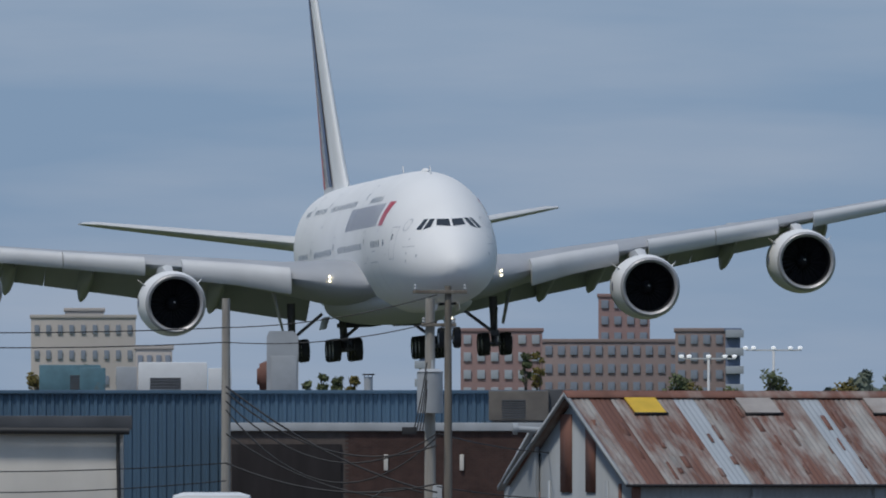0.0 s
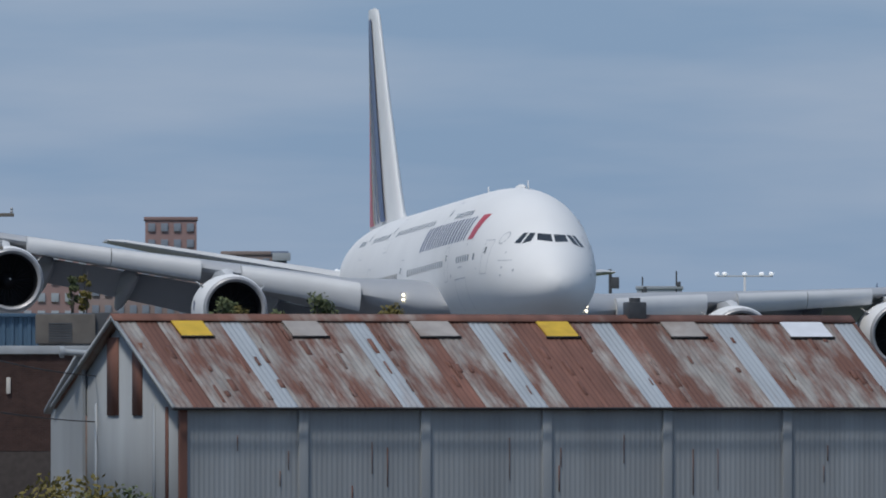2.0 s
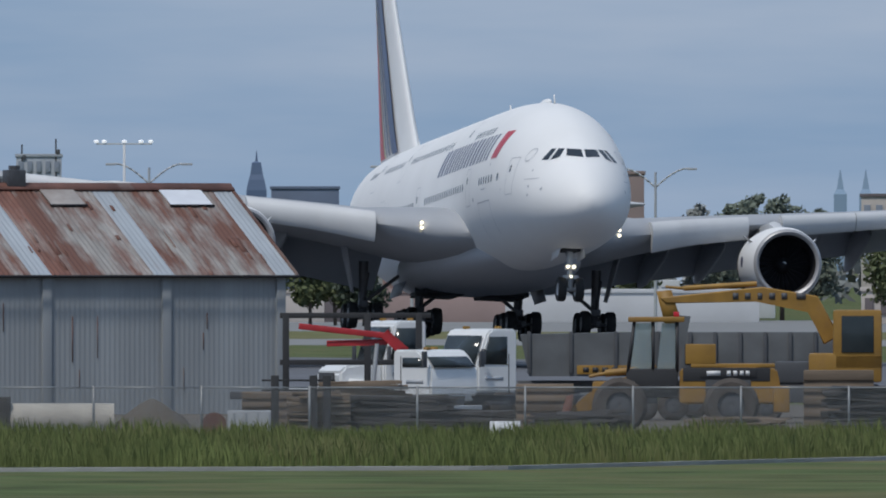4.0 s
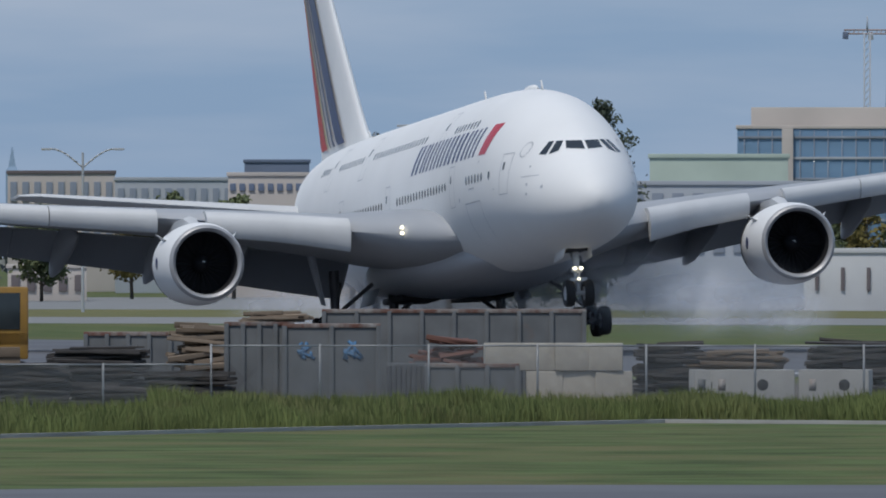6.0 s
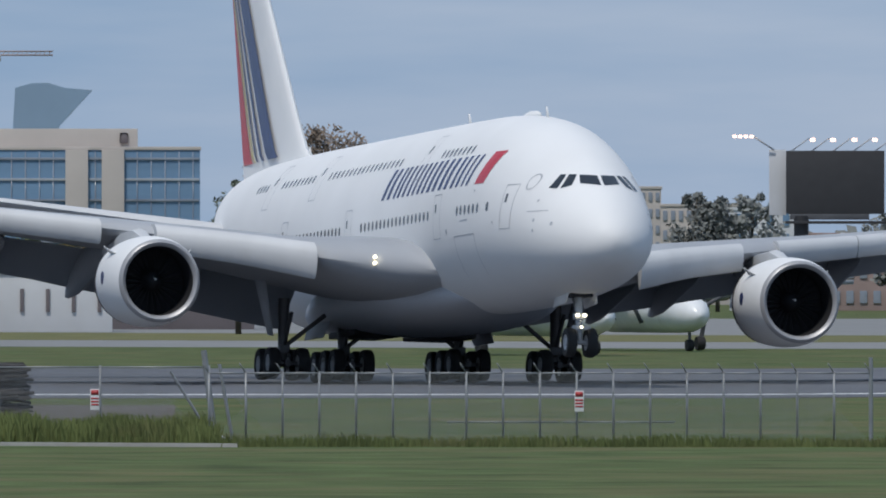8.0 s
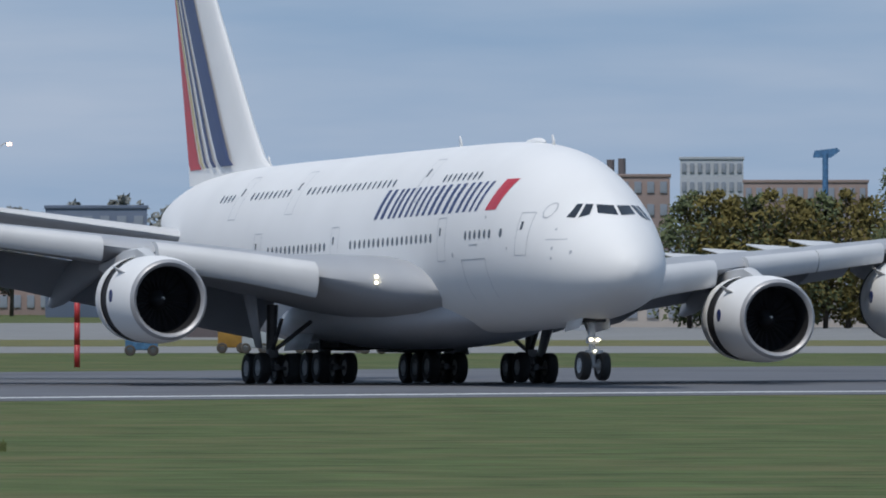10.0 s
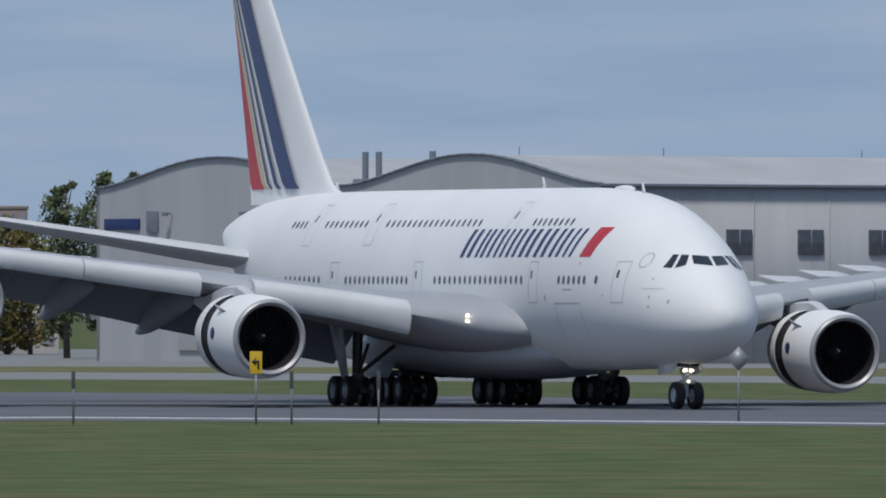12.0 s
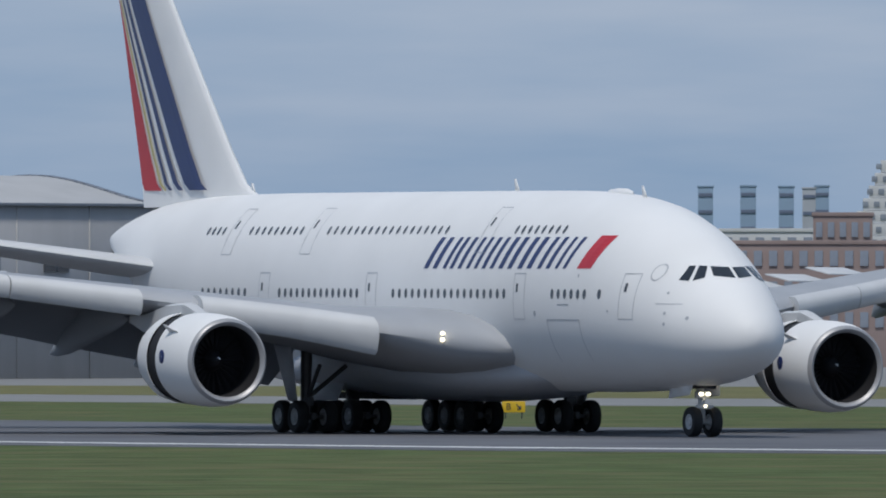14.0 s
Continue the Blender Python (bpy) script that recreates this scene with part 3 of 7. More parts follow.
Z8 = 8.4
unit("rooftop_unit", -660, 575, Z8, (2.4, 1.6, 1.05), TEAL, "teal rooftop air handling unit with rust stains", "air conditioner", grille(0.8, 0.8, 0.8, 0.4))
unit("rooftop_unit", -620, 570, Z8, (1.0, 1.2, 0.9), TEAL, "small teal rooftop air handling unit", "air conditioner")
unit("rooftop_unit", -478, 575, Z8, (2.7, 1.6, 1.15), CABW, "white rooftop air handling unit", "air conditioner", grille(1.2, 0.7, 0.8, -0.3))
unit("rooftop_unit", -560, 572, Z8, (0.8, 0.8, 0.95), LGREY, "pale grey rooftop fan housing on legs", "air conditioner")
unit("rooftop_unit", -395, 572, Z8, (0.9, 0.8, 0.9), CABW, "white rooftop extractor box", "air conditioner")
unit("rooftop_unit", 134, 563.6, 7.22, (2.3, 1.6, 1.15), BROWNM, "brown rooftop cooling unit with a dark grille", "air conditioner", grille(0.9, 0.95, 0.8, -0.2))
unit("rooftop_unit", 205, 563.6, 7.22, (1.1, 1.2, 1.2), DGREY, "dark rooftop housing with a pale lid", "air conditioner")


def duct(u, r):
    t = thing("exhaust_duct", place(u, r, Z8), "tall pale grey sheet metal exhaust duct with a round rusty fan", "duct")
    bm = bmesh.new()
    prism(bm, ((-0.62, -0.6, 0), (0.62, -0.6, 0), (0.62, -0.6, 2.2), (0.42, -0.6, 2.42), (-0.52, -0.6, 2.42), (-0.62, -0.6, 2.2)), (0, 1.2, 0))
    part("casing", bm, LGREY, t)
    part("face_panel", bmesh_box((0.05, -0.63, 0.75), (1.0, 0.04, 1.4), 0.02), LGREY, t)
    bm = bmesh.new()
    tube(bm, (-0.62, 0, 0.65), (-0.9, 0, 0.65), 0.62, 0.5, 24)
    tube(bm, (-0.9, 0, 0.65), (-1.0, 0, 0.65), 0.35, 0.3, 20)
    part("fan_scroll", bm, RUSTY, t, "rusty round fan casing")


duct(-284, 572)
for u, z in ((-132, 0.75),):
    t = thing("chimney", place(u, 574, Z8), "short grey metal chimney with a cap", "chimney")
    bm = bmesh.new()
    tube(bm, (0, 0, 0), (0, 0, 0.65), 0.17)
    part("flue", bm, LGREY, t)
    bm = bmesh.new()
    tube(bm, (0, 0, 0.72), (0, 0, 0.78), 0.24)
    for k in range(4):
        a = k * math.pi / 2
        tube(bm, (0.15 * math.cos(a), 0.15 * math.sin(a), 0.6), (0.15 * math.cos(a), 0.15 * math.sin(a), 0.75), 0.015, n=6)
    part("cap", bm, DGREY, t)


# ---- utility poles ----
def pole(u, r, high, rad, m_, label, arms=()):
    p = thing("utility_pole", place(u, r), label, "pole", "utility poles")
    bm = bmesh.new()
    tube(bm, (0, 0, -0.3), (0, 0, high), rad, rad * 0.72, 14)
    part("shaft", bm, m_, p)
    for z, a, b in arms:
        part("crossarm", bmesh_box(((a + b) / 2, -rad, z), (b - a, 0.1, 0.12)), WOODP, p)
        for x in (a + 0.08, b - 0.08):
            bm = bmesh.new()
            lathe(bm, [(0, 0.03), (0.05, 0.06), (0.1, 0.035), (0.15, 0.055), (0.2, 0.02)], 10, axis="Z", at=(x, -rad, z + 0.06))
            part("insulator", bm, LGREY, p)
    return p


pole(-384, 500, 11.2, 0.19, PALEP, "weathered pale wooden utility pole")
p2 = pole(-23, 500, 11.2, 0.22, PALEP, "pale wooden utility pole carrying a transformer", ((10.3, -0.3, 0.9),))
pole(9, 498, 11.6, 0.16, WOODP, "dark wooden utility pole with a crossarm", ((11.4, -1.2, 0.65),))
bm = bmesh.new()
tube(bm, (0, 0, 7.3), (0, 0, 8.7), 0.44, n=24)
tube(bm, (0, 0, 8.7), (0, 0, 8.8), 0.47, 0.3, 24)
tube(bm, (0.1, -0.2, 8.8), (0.1, -0.2, 9.1), 0.06)
part("transformer", bm, LGREY, p2, "pale grey transformer can", m=pose(0, -0.55, 0))
part("cable_box", bmesh_box((0.25, -0.3, 4.1), (0.32, 0.3, 1.5)), LGREY, p2, "pale cable cover")
part("cable_box", bmesh_box((0, -0.32, 2.3), (0.5, 0.3, 3.0)), LGREY, p2)
part("bracket", bmesh_box((-0.7, -0.35, 6.7), (0.5, 0.25, 0.25)), CABLE, p2)
A1, A2, FARL, FARR = site(-384, 499), site(-10, 497.5), site(-1250, 485), site(330, 520)
for za, zb, d in ((10.7, 10.2, 0.2), (10.3, 9.7, 0.25), (6.2, 5.6, 0.3), (5.6, 5.0, 0.4), (4.4, 4.2, 0.2)):
    cable(sag(FARL + Vector((0, 0, za - 0.6)), A1 + Vector((0, -0.1, zb)), d))
for za, zb, d, r in ((10.2, 11.3, 0.25, 0.02), (9.7, 10.4, 0.3, 0.02), (8.0, 6.2, 1.1, 0.03), (7.7, 6.6, 1.5, 0.03), (7.4, 6.5, 2.0, 0.028), (5.6, 4.9, 0.6, 0.035), (6.6, 4.4, 0.7, 0.03), (8.2, 4.6, 0.5, 0.035)):
    cable(sag(A1 + Vector((0, -0.15, za)), A2 + Vector((0, 0, zb)), d), r)
for za, zb, d in ((4.8, 4.4, 0.2), (6.6, 6.0, 0.3)):
    cable(sag(A2 + Vector((0, 0, za)), FARR + Vector((0, 0, zb)), d))
cable([A2 + Vector((-0.7 + x, 0, z)) for x, z in ((0.2, 4.6), (-0.4, 4.75), (-1.1, 4.7), (-1.6, 4.35), (-2.0, 3.9), (-2.05, 4.3))], 0.03, "pale looped cable hanging beside the pole")
for k in range(4):
    cable(sag(A2 + Vector((-0.8 + 0.1 * k, 0, 6.7)), A2 + Vector((-0.35, 0, 9.0 - 0.3 * k)), 0.15), 0.025)


# ---- foliage ----
def leaves(bm, c, rad, n, size, rnd, flat=1.0):
    for _ in range(n):
        d = Vector((rnd.gauss(0, 1), rnd.gauss(0, 1), rnd.gauss(0, 1))).normalized() * rad * rnd.random() ** 0.45
        p = c + Vector((d.x, d.y, d.z * flat))
        a = Vector((rnd.uniform(-1, 1), rnd.uniform(-1, 1), rnd.uniform(-1, 1))).normalized() * size * rnd.uniform(0.6, 1.3)
        b = a.orthogonal().normalized() * size * rnd.uniform(0.3, 0.7)
        bm.faces.new([bm.verts.new(q) for q in (p - a, p + b, p + a, p - b)])


def tree(u, r, high, wide, m_, label, seed, stems=1, clumps=26, per=46, size=0.24, bare=0.25, z=0.0, narrow=False):
    rnd = random.Random(seed)
    t = thing("tree", place(u, r, z), label, "tree", "trees")
    bm = bmesh.new()
    tops = []
    for s in range(stems):
        x0 = 0 if stems == 1 else (s / (stems - 1) - 0.5) * wide * 0.7
        hh = high * (1 if stems == 1 else rnd.uniform(0.75, 1.0))
        tr = high * 0.02
        tube(bm, (x0, 0, -0.2), (x0 + rnd.uniform(-.3, .3), 0, hh * 0.5), tr, tr * 0.7, 8)
        tube(bm, (x0, 0, hh * 0.5), (x0 + rnd.uniform(-.3, .3), 0, hh * 0.93), tr * 0.7, tr * 0.2, 8)
        n = int(clumps * 1.5) // stems
        for k in range(n):
            f = bare + (0.97 - bare) * (k + rnd.random()) / n
            w = wide / (2 if stems == 1 else 2 * stems * 0.7) * (math.sin(math.pi * min(1, max(0.12, (f - bare) / (1 - bare) * 0.86 + 0.12))) ** 0.7)
            a = rnd.uniform(0, 2 * math.pi)
            e = Vector((x0 + w * math.cos(a) * rnd.uniform(0.3, 0.95), w * math.sin(a) * rnd.uniform(0.3, 0.95), hh * f))
            tube(bm, (x0, 0, hh * max(0.15, f - 0.14)), e, tr * 0.32, tr * 0.08, 5)
            tops.append((e, rnd.uniform(0.6, 1.2) * max(0.35, w * 0.58)))
    part("trunk", bm, BARK, t)
    bm = bmesh.new()
    for e, rad in tops:
        leaves(bm, e, rad, int(per * 1.9), size, rnd, 0.85)
    part("crown", bm, m_, t, smooth=False, kind="stuff")
    return t


def shrub(u, r, high, wide, m_, label, seed, z=0.0, n=300, size=0.1):
    rnd = random.Random(seed)
    t = thing("bush", place(u, r, z), label, "bush", "bushes")
    bm = bmesh.new()
    for k in range(6):
        tube(bm, (rnd.uniform(-.2, .2) * wide, 0, 0), (rnd.uniform(-.45, .45) * wide, 0, high * rnd.uniform(.5, .95)), 0.02, 0.008, 5)
    part("stem", bm, BARK, t)
    bm = bmesh.new()
    for k in range(10):
        leaves(bm, Vector((rnd.uniform(-.42, .42) * wide, rnd.uniform(-.3, .3) * wide, high * rnd.uniform(.25, .85))), wide * 0.2 + 0.05, n // 10, size, rnd)
    part("foliage", bm, m_, t, smooth=False, kind="stuff")


for k, (u, r, h, w, z) in enumerate(((-632, 580, 1.3, 0.35, 8.4), (-715, 580, 0.9, 0.8, 8.4), (-214, 585, 1.0, 0.4, 8.3), (-188, 585, 0.95, 0.4, 8.3), (-160, 585, 0.9, 0.4, 8.3), (-242, 585, 0.7, 0.3, 8.3),
                                     (147, 575, 2.0, 0.4, 8.2), (169, 575, 2.1, 0.4, 8.2))):
    shrub(u, r, h, w, LEAFY if k % 3 == 1 else LEAF, "small green bush growing beside the roof", 60 + k, z)
for k, (u, h) in enumerate(((416, 9.0), (440, 8.6), (582, 9.1), (706, 8.7), (520, 8.5))):
    tree(u, 535, h, 0.9, LEAFY if k % 2 else LEAF, "slim young tree standing behind the shed", 90 + k, clumps=10, per=30, size=0.1, bare=0.78)
shrub(130, 470, 2.6, 3.4, LEAFY, "yellow-green bush beside the shed", 80, 0, 900, 0.12)
shrub(215, 475, 2.2, 2.6, LEAF, "green bush beside the shed", 81, 0, 700, 0.12)


# ---- trucks and machines in the yard ----
def wheels(t, xs, y, r, w, m_=DUSTT):
    for x in xs:
        for s in (-1, 1):
            bm = bmesh.new()
            lathe(bm, [(-w / 2, r * .5), (-w / 2, r * .85), (-w * .3, r), (w * .3, r), (w / 2, r * .85), (w / 2, r * .5)], 24, axis="Y", at=(x, s * y, r))
            wh = part("wheel", bm, m_, t, "worn tyre on a steel rim")
            bm = bmesh.new()
            lathe(bm, [(-w * .35, 0.02), (-w * .42, r * .25), (-w * .3, r * .5), (w * .3, r * .5), (w * .42, r * .25), (w * .35, 0.02)], 16, axis="Y", at=(x, s * y, r))
            part("rim", bm, DGREY, wh)


def cab_truck(u, r, turn, label, hood=True, box_len=0.0, high=3.0, soft_edge=0.04):
    """A lorry; its nose points along +x."""
    t = thing("truck", place(u, r, 0, turn), label, "truck", "parked trucks")
    hw = 1.15
    bm = bmesh.new()
    prism(bm, ((0, -hw, 1.1), (1.55, -hw, 1.1), (1.55, -hw, 1.95), (1.15, -hw, high - 0.12), (0.95, -hw, high), (0.05, -hw, high), (0, -hw, high - 0.1)), (0, 2 * hw, 0))
    bmesh.ops.bevel(bm, geom=bm.edges[:], offset=0.06, segments=2, affect="EDGES")
    cabin = part("cab", bm, CABW, t, "white cab")
    bm = bmesh.new()
    prism(bm, ((1.58, -hw + 0.14, 2.0), (1.58, hw - 0.14, 2.0), (1.25, hw - 0.18, high - 0.22), (1.25, -hw + 0.18, high - 0.22)), (0.012, 0, 0.004))
    part("windscreen", bm, GLASSV, cabin)
    for s in (-1, 1):
        bm = bmesh.new()
        prism(bm, ((0.4, s * (hw + 0.004), 2.0), (1.35, s * (hw + 0.004), 2.0), (1.1, s * (hw + 0.004), high - 0.25), (0.4, s * (hw + 0.004), high - 0.25)), (0, s * 0.012, 0))
        part("side_window", bm, GLASSV, cabin)
        part("mirror", bmesh_box((1.5, s * (hw + 0.25), 2.25), (0.08, 0.2, 0.5), 0.02), DGREY, t)
        part("step", bmesh_box((0.8, s * hw, 0.75), (0.8, 0.3, 0.12), 0.02), DGREY, t)
        part("door_seam", bmesh_box((0.33, s * (hw + 0.004), 1.7), (0.03, 0.01, 1.3), 0.0), DGREY, cabin)
        part("door_bar", bmesh_box((0.9, s * (hw + 0.004), 1.55), (0.7, 0.012, 0.12), 0.0), SEAM, cabin)
    if hood:
        bm = bmesh.new()
        prism(bm, ((1.5, -0.95, 1.0), (3.1, -0.9, 1.0), (3.15, -0.9, 1.6), (2.9, -0.9, 1.85), (1.5, -0.95, 2.0)), (0, 1.88, 0))
        bmesh.ops.bevel(bm, geom=bm.edges[:], offset=0.09, segments=2, affect="EDGES")
        part("bonnet", bm, CABW, t)
        part("radiator_grille", bmesh_box((3.17, 0, 1.3), (0.05, 1.2, 0.6), 0.01), DGREY, t)
        for s in (-1, 1):
            bm = bmesh.new()
            prism(bm, ((1.75, s * 0.85, 0.85), (2.05, s * 0.85, 1.35), (2.75, s * 0.85, 1.4), (3.2, s * 0.85, 0.95), (3.2, s * 0.85, 0.7)), (0, s * 0.32, 0))
            part("mudguard", bm, CABW, t)
            part("headlight", bmesh_box((3.2, s * 0.95, 1.05), (0.06, 0.25, 0.2), 0.02), LGREY, t)
    part("bumper", bmesh_box((3.3 if hood else 1.65, 0, 0.65), (0.2, 2.3, 0.3), 0.04), LGREY, t)
    part("chassis", bmesh_box((-1.6 if hood else -1.0, 0, 0.85), (9.0 if hood else 5.2, 0.9, 0.3), 0.03), DGREY, t)
    for x in (0.2, 0.75):
        part("roof_lamp", bmesh_box((x + 0.1, 0.5 if x < 0.5 else -0.5, high + 0.04), (0.16, 0.2, 0.09), 0.02), CATY, t)
    if box_len:
        part("load_box", bmesh_box((-0.4 - box_len / 2, 0, 1.0 + high * 0.5), (box_len, 2.4, high * 1.02), soft_edge), CABW, t)
    wheels(t, (2.4, -3.0, -4.2) if hood else (0.9, -2.2), 0.95, 0.5, 0.3)
    return t


cab_truck(1995, 476, 215, "white bonneted lorry cab with amber roof lamps", True, 0.0, 3.15)
cab_truck(1853, 462, -40, "small white cab-over truck", False, 0.0, 2.55)
cab_truck(1845, 496, 205, "white bonneted lorry behind the others", True, 0.0, 3.35)
cab_truck(-505, 462, 180, "tall white box truck parked below the blue cladding", False, 2.6, 3.6, 0.42)


def low_van():
    """Only its sloping bonnet and roof show behind the works' yard; nose towards -x."""
    t = thing("van", place(-250, 468), "white van with a sloping bonnet below the poles", "van")
    bm = bmesh.new()
    prism(bm, ((-1.3, -0.95, 0.5), (3.2, -0.95, 0.5), (3.2, -0.95, 2.9), (1.3, -0.95, 3.05), (0.9, -0.95, 3.75), (0.6, -0.95, 3.8), (-0.9, -0.95, 3.2), (-1.3, -0.95, 2.6)), (0, 1.9, 0))
    bmesh.ops.bevel(bm, geom=bm.edges[:], offset=0.12, segments=2, affect="EDGES")
    part("body", bm, CABW, t)
    wheels(t, (-0.6, 2.4), 0.85, 0.42, 0.26)
    d = thing("duct_pipe", place(-60, 470), "white bent ventilation pipe", "pipe")
    bm = bmesh.new()
    tube(bm, (0.35, 0, 0), (0.35, 0, 3.6), 0.22, n=16)
    tube(bm, (0.42, 0, 3.62), (-0.75, 0, 3.78), 0.22, n=16)
    part("pipe", bm, CABW, d)


low_van()


def crane_truck():
    t = thing("loader_crane", place(1720, 470), "red folding loader crane mounted on a flatbed truck", "crane")
    part("flatbed", bmesh_box((0.2, 0, 1.05), (7.5, 2.3, 0.25), 0.03), DGREY, t, "dark flatbed")
    bm = bmesh.new()
    for a, b, r in (((1.85, -0.6, 1.1), (1.95, -0.6, 2.5), 0.17), ((1.95, -0.6, 2.5), (1.45, -0.6, 2.95), 0.17), ((1.45, -0.6, 2.95), (-1.3, -0.6, 3.25), 0.12), ((-0.4, -0.5, 2.7), (1.4, -0.5, 2.75), 0.08)):
        d = (Vector(b) - Vector(a))
        box(bm, (0, 0, d.length / 2), (r * 2, r * 1.6, d.length + r), Matrix.Translation(a) @ d.to_track_quat("Z", "Y").to_matrix().to_4x4(), bevel=0.03)
    part("boom", bm, CRANER, t, "red folded boom")
    bm = bmesh.new()
    tube(bm, (1.0, -0.7, 1.2), (1.15, -0.7, 2.7), 0.07)
    part("ram", bm, LGREY, t)
    part("crane_foot", bmesh_box((1.75, -0.6, 0.8), (0.7, 0.8, 0.9), 0.05), DGREY, t)
    wheels(t, (-2.4, 2.4, 3.4), 0.95, 0.5, 0.3)
    f = thing("storage_rack", place(1745, 486), "black steel frame rack standing in the yard", "rack")
    for x in (-2.3, 0.4, 2.1):
        part("upright", bmesh_box((x, 0, 1.8), (0.22, 0.22, 3.6), 0.02), CABLE, f)
    for z in (3.55, 2.0):
        part("beam", bmesh_box((0, 0, z), (5.0, 0.2, 0.18), 0.02), CABLE, f)


crane_truck()


CLEAR = mat("clear_cab_glass", (0.72, 0.80, 0.79), 0.05, vary=0.08)
CLEAR.node_tree.nodes["Principled BSDF"].inputs["Transmission Weight"].default_value = 0.85


def wheel_loader():
    """Nose towards -x."""
    t = thing("wheel_loader", place(2313, 455), "dusty yellow wheel loader with black cab pillars", "loader")
    wheels(t, (-1.75, 1.7), 1.0, 0.86, 0.62)
    bm = bmesh.new()
    prism(bm, ((0.1, -0.85, 0.9), (3.1, -0.85, 0.9), (3.25, -0.85, 1.3), (3.1, -0.85, 2.0), (2.2, -0.85, 2.05), (0.1, -0.85, 2.0)), (0, 1.7, 0))
    bmesh.ops.bevel(bm, geom=bm.edges[:], offset=0.06, segments=2, affect="EDGES")
    rear = part("engine_hood", bm, CATY, t)
    part("hood_deck", bmesh_box((1.75, 0, 2.09), (2.6, 1.5, 0.12), 0.03), CATY, t)
    part("hood_band", bmesh_box((1.55, 0, 1.82), (2.7, 1.735, 0.42), 0.02), CABLE, t, "black upper hood panel")
    part("side_box", bmesh_box((0.75, -0.5, 2.45), (0.95, 0.5, 0.62), 0.04), CATY, t, "yellow box on the hood")
    bm = bmesh.new()
    tube(bm, (0.35, 0.2, 2.1), (0.35, 0.2, 2.75), 0.09, n=10)
    part("exhaust_pipe", bm, DGREY, t)
    part("counterweight", bmesh_box((3.25, 0, 1.05), (0.5, 2.0, 0.8), 0.06), CATY, t)
    part("name_plate", bmesh_box((1.6, -0.885, 1.86), (1.75, 0.03, 0.24), 0.005), CABLE, rear, "black plate with white bars")
    for x, w in ((1.15, 0.42), (1.62, 0.12), (1.82, 0.12), (2.02, 0.12), (2.2, 0.12)):
        part("plate_bar", bmesh_box((x, -0.906, 1.86), (w, 0.01, 0.15), 0.0), SIGNW, rear)
    part("side_grille", bmesh_box((1.6, -0.87, 1.4), (1.4, 0.03, 0.5), 0.01), DGREY, rear)
    cabb = part("cab_base", bmesh_box((-0.75, 0, 1.55), (1.6, 1.5, 0.9), 0.06), CABLE, t, "black cab base")
    for x0, x1, z0 in ((-1.5, -1.3, 1.9), (-0.72, -0.6, 1.9), (0.02, 0.12, 1.9)):
        for s in (-1, 1):
            bm = bmesh.new()
            tube(bm, (x0, s * 0.7, z0), (x1 if x0 < -1 else x0, s * 0.66, 3.45), 0.055, n=8)
            part("pillar", bm, CABLE, cabb)
    for s in (-1, 1):
        for a, b in ((-1.42, -0.72), (-0.6, 0.02)):
            bm = bmesh.new()
            prism(bm, ((a, s * 0.69, 1.98), (b, s * 0.69, 1.98), (b, s * 0.66, 3.4), (a + 0.15, s * 0.66, 3.4)), (0, 0.015, 0))
            part("side_glass", bm, CLEAR, cabb, smooth=False)
    part("cab_roof", bmesh_box((-0.62, 0, 3.52), (1.75, 1.6, 0.16), 0.05), CATY, t, "yellow cab roof")
    part("beacon", bmesh_box((0.0, 0, 3.68), (0.18, 0.18, 0.16), 0.03), RED, t)
    part("front_frame", bmesh_box((-1.9, 0, 1.15), (1.4, 1.1, 0.9), 0.08), CATY, t)
    for s in (-1, 1):
        bm = bmesh.new()
        prism(bm, ((-1.2, s * 0.55, 1.9), (-1.0, s * 0.55, 1.65), (-2.6, s * 0.55, 0.75), (-3.3, s * 0.55, 0.35), (-3.45, s * 0.55, 0.6), (-2.7, s * 0.55, 1.25)), (0, 0.14, 0))
        part("lift_arm", bm, CATY, t)
        bm = bmesh.new()
        tube(bm, (-1.2, s * 0.3, 1.95), (-2.2, s * 0.3, 1.85), 0.11)
        tube(bm, (-2.2, s * 0.3, 1.85), (-2.7, s * 0.3, 1.75), 0.05)
        part("ram", bm, CATY, t)
    bm = bmesh.new()
    prism(bm, ((-3.3, -1.25, 0.2), (-4.3, -1.25, 0.15), (-3.6, -1.25, 0.45), (-3.4, -1.25, 1.15), (-3.2, -1.25, 1.2)), (0, 2.5, 0))
    part("bucket", bm, RUSTY, t, "worn steel bucket")


wheel_loader()


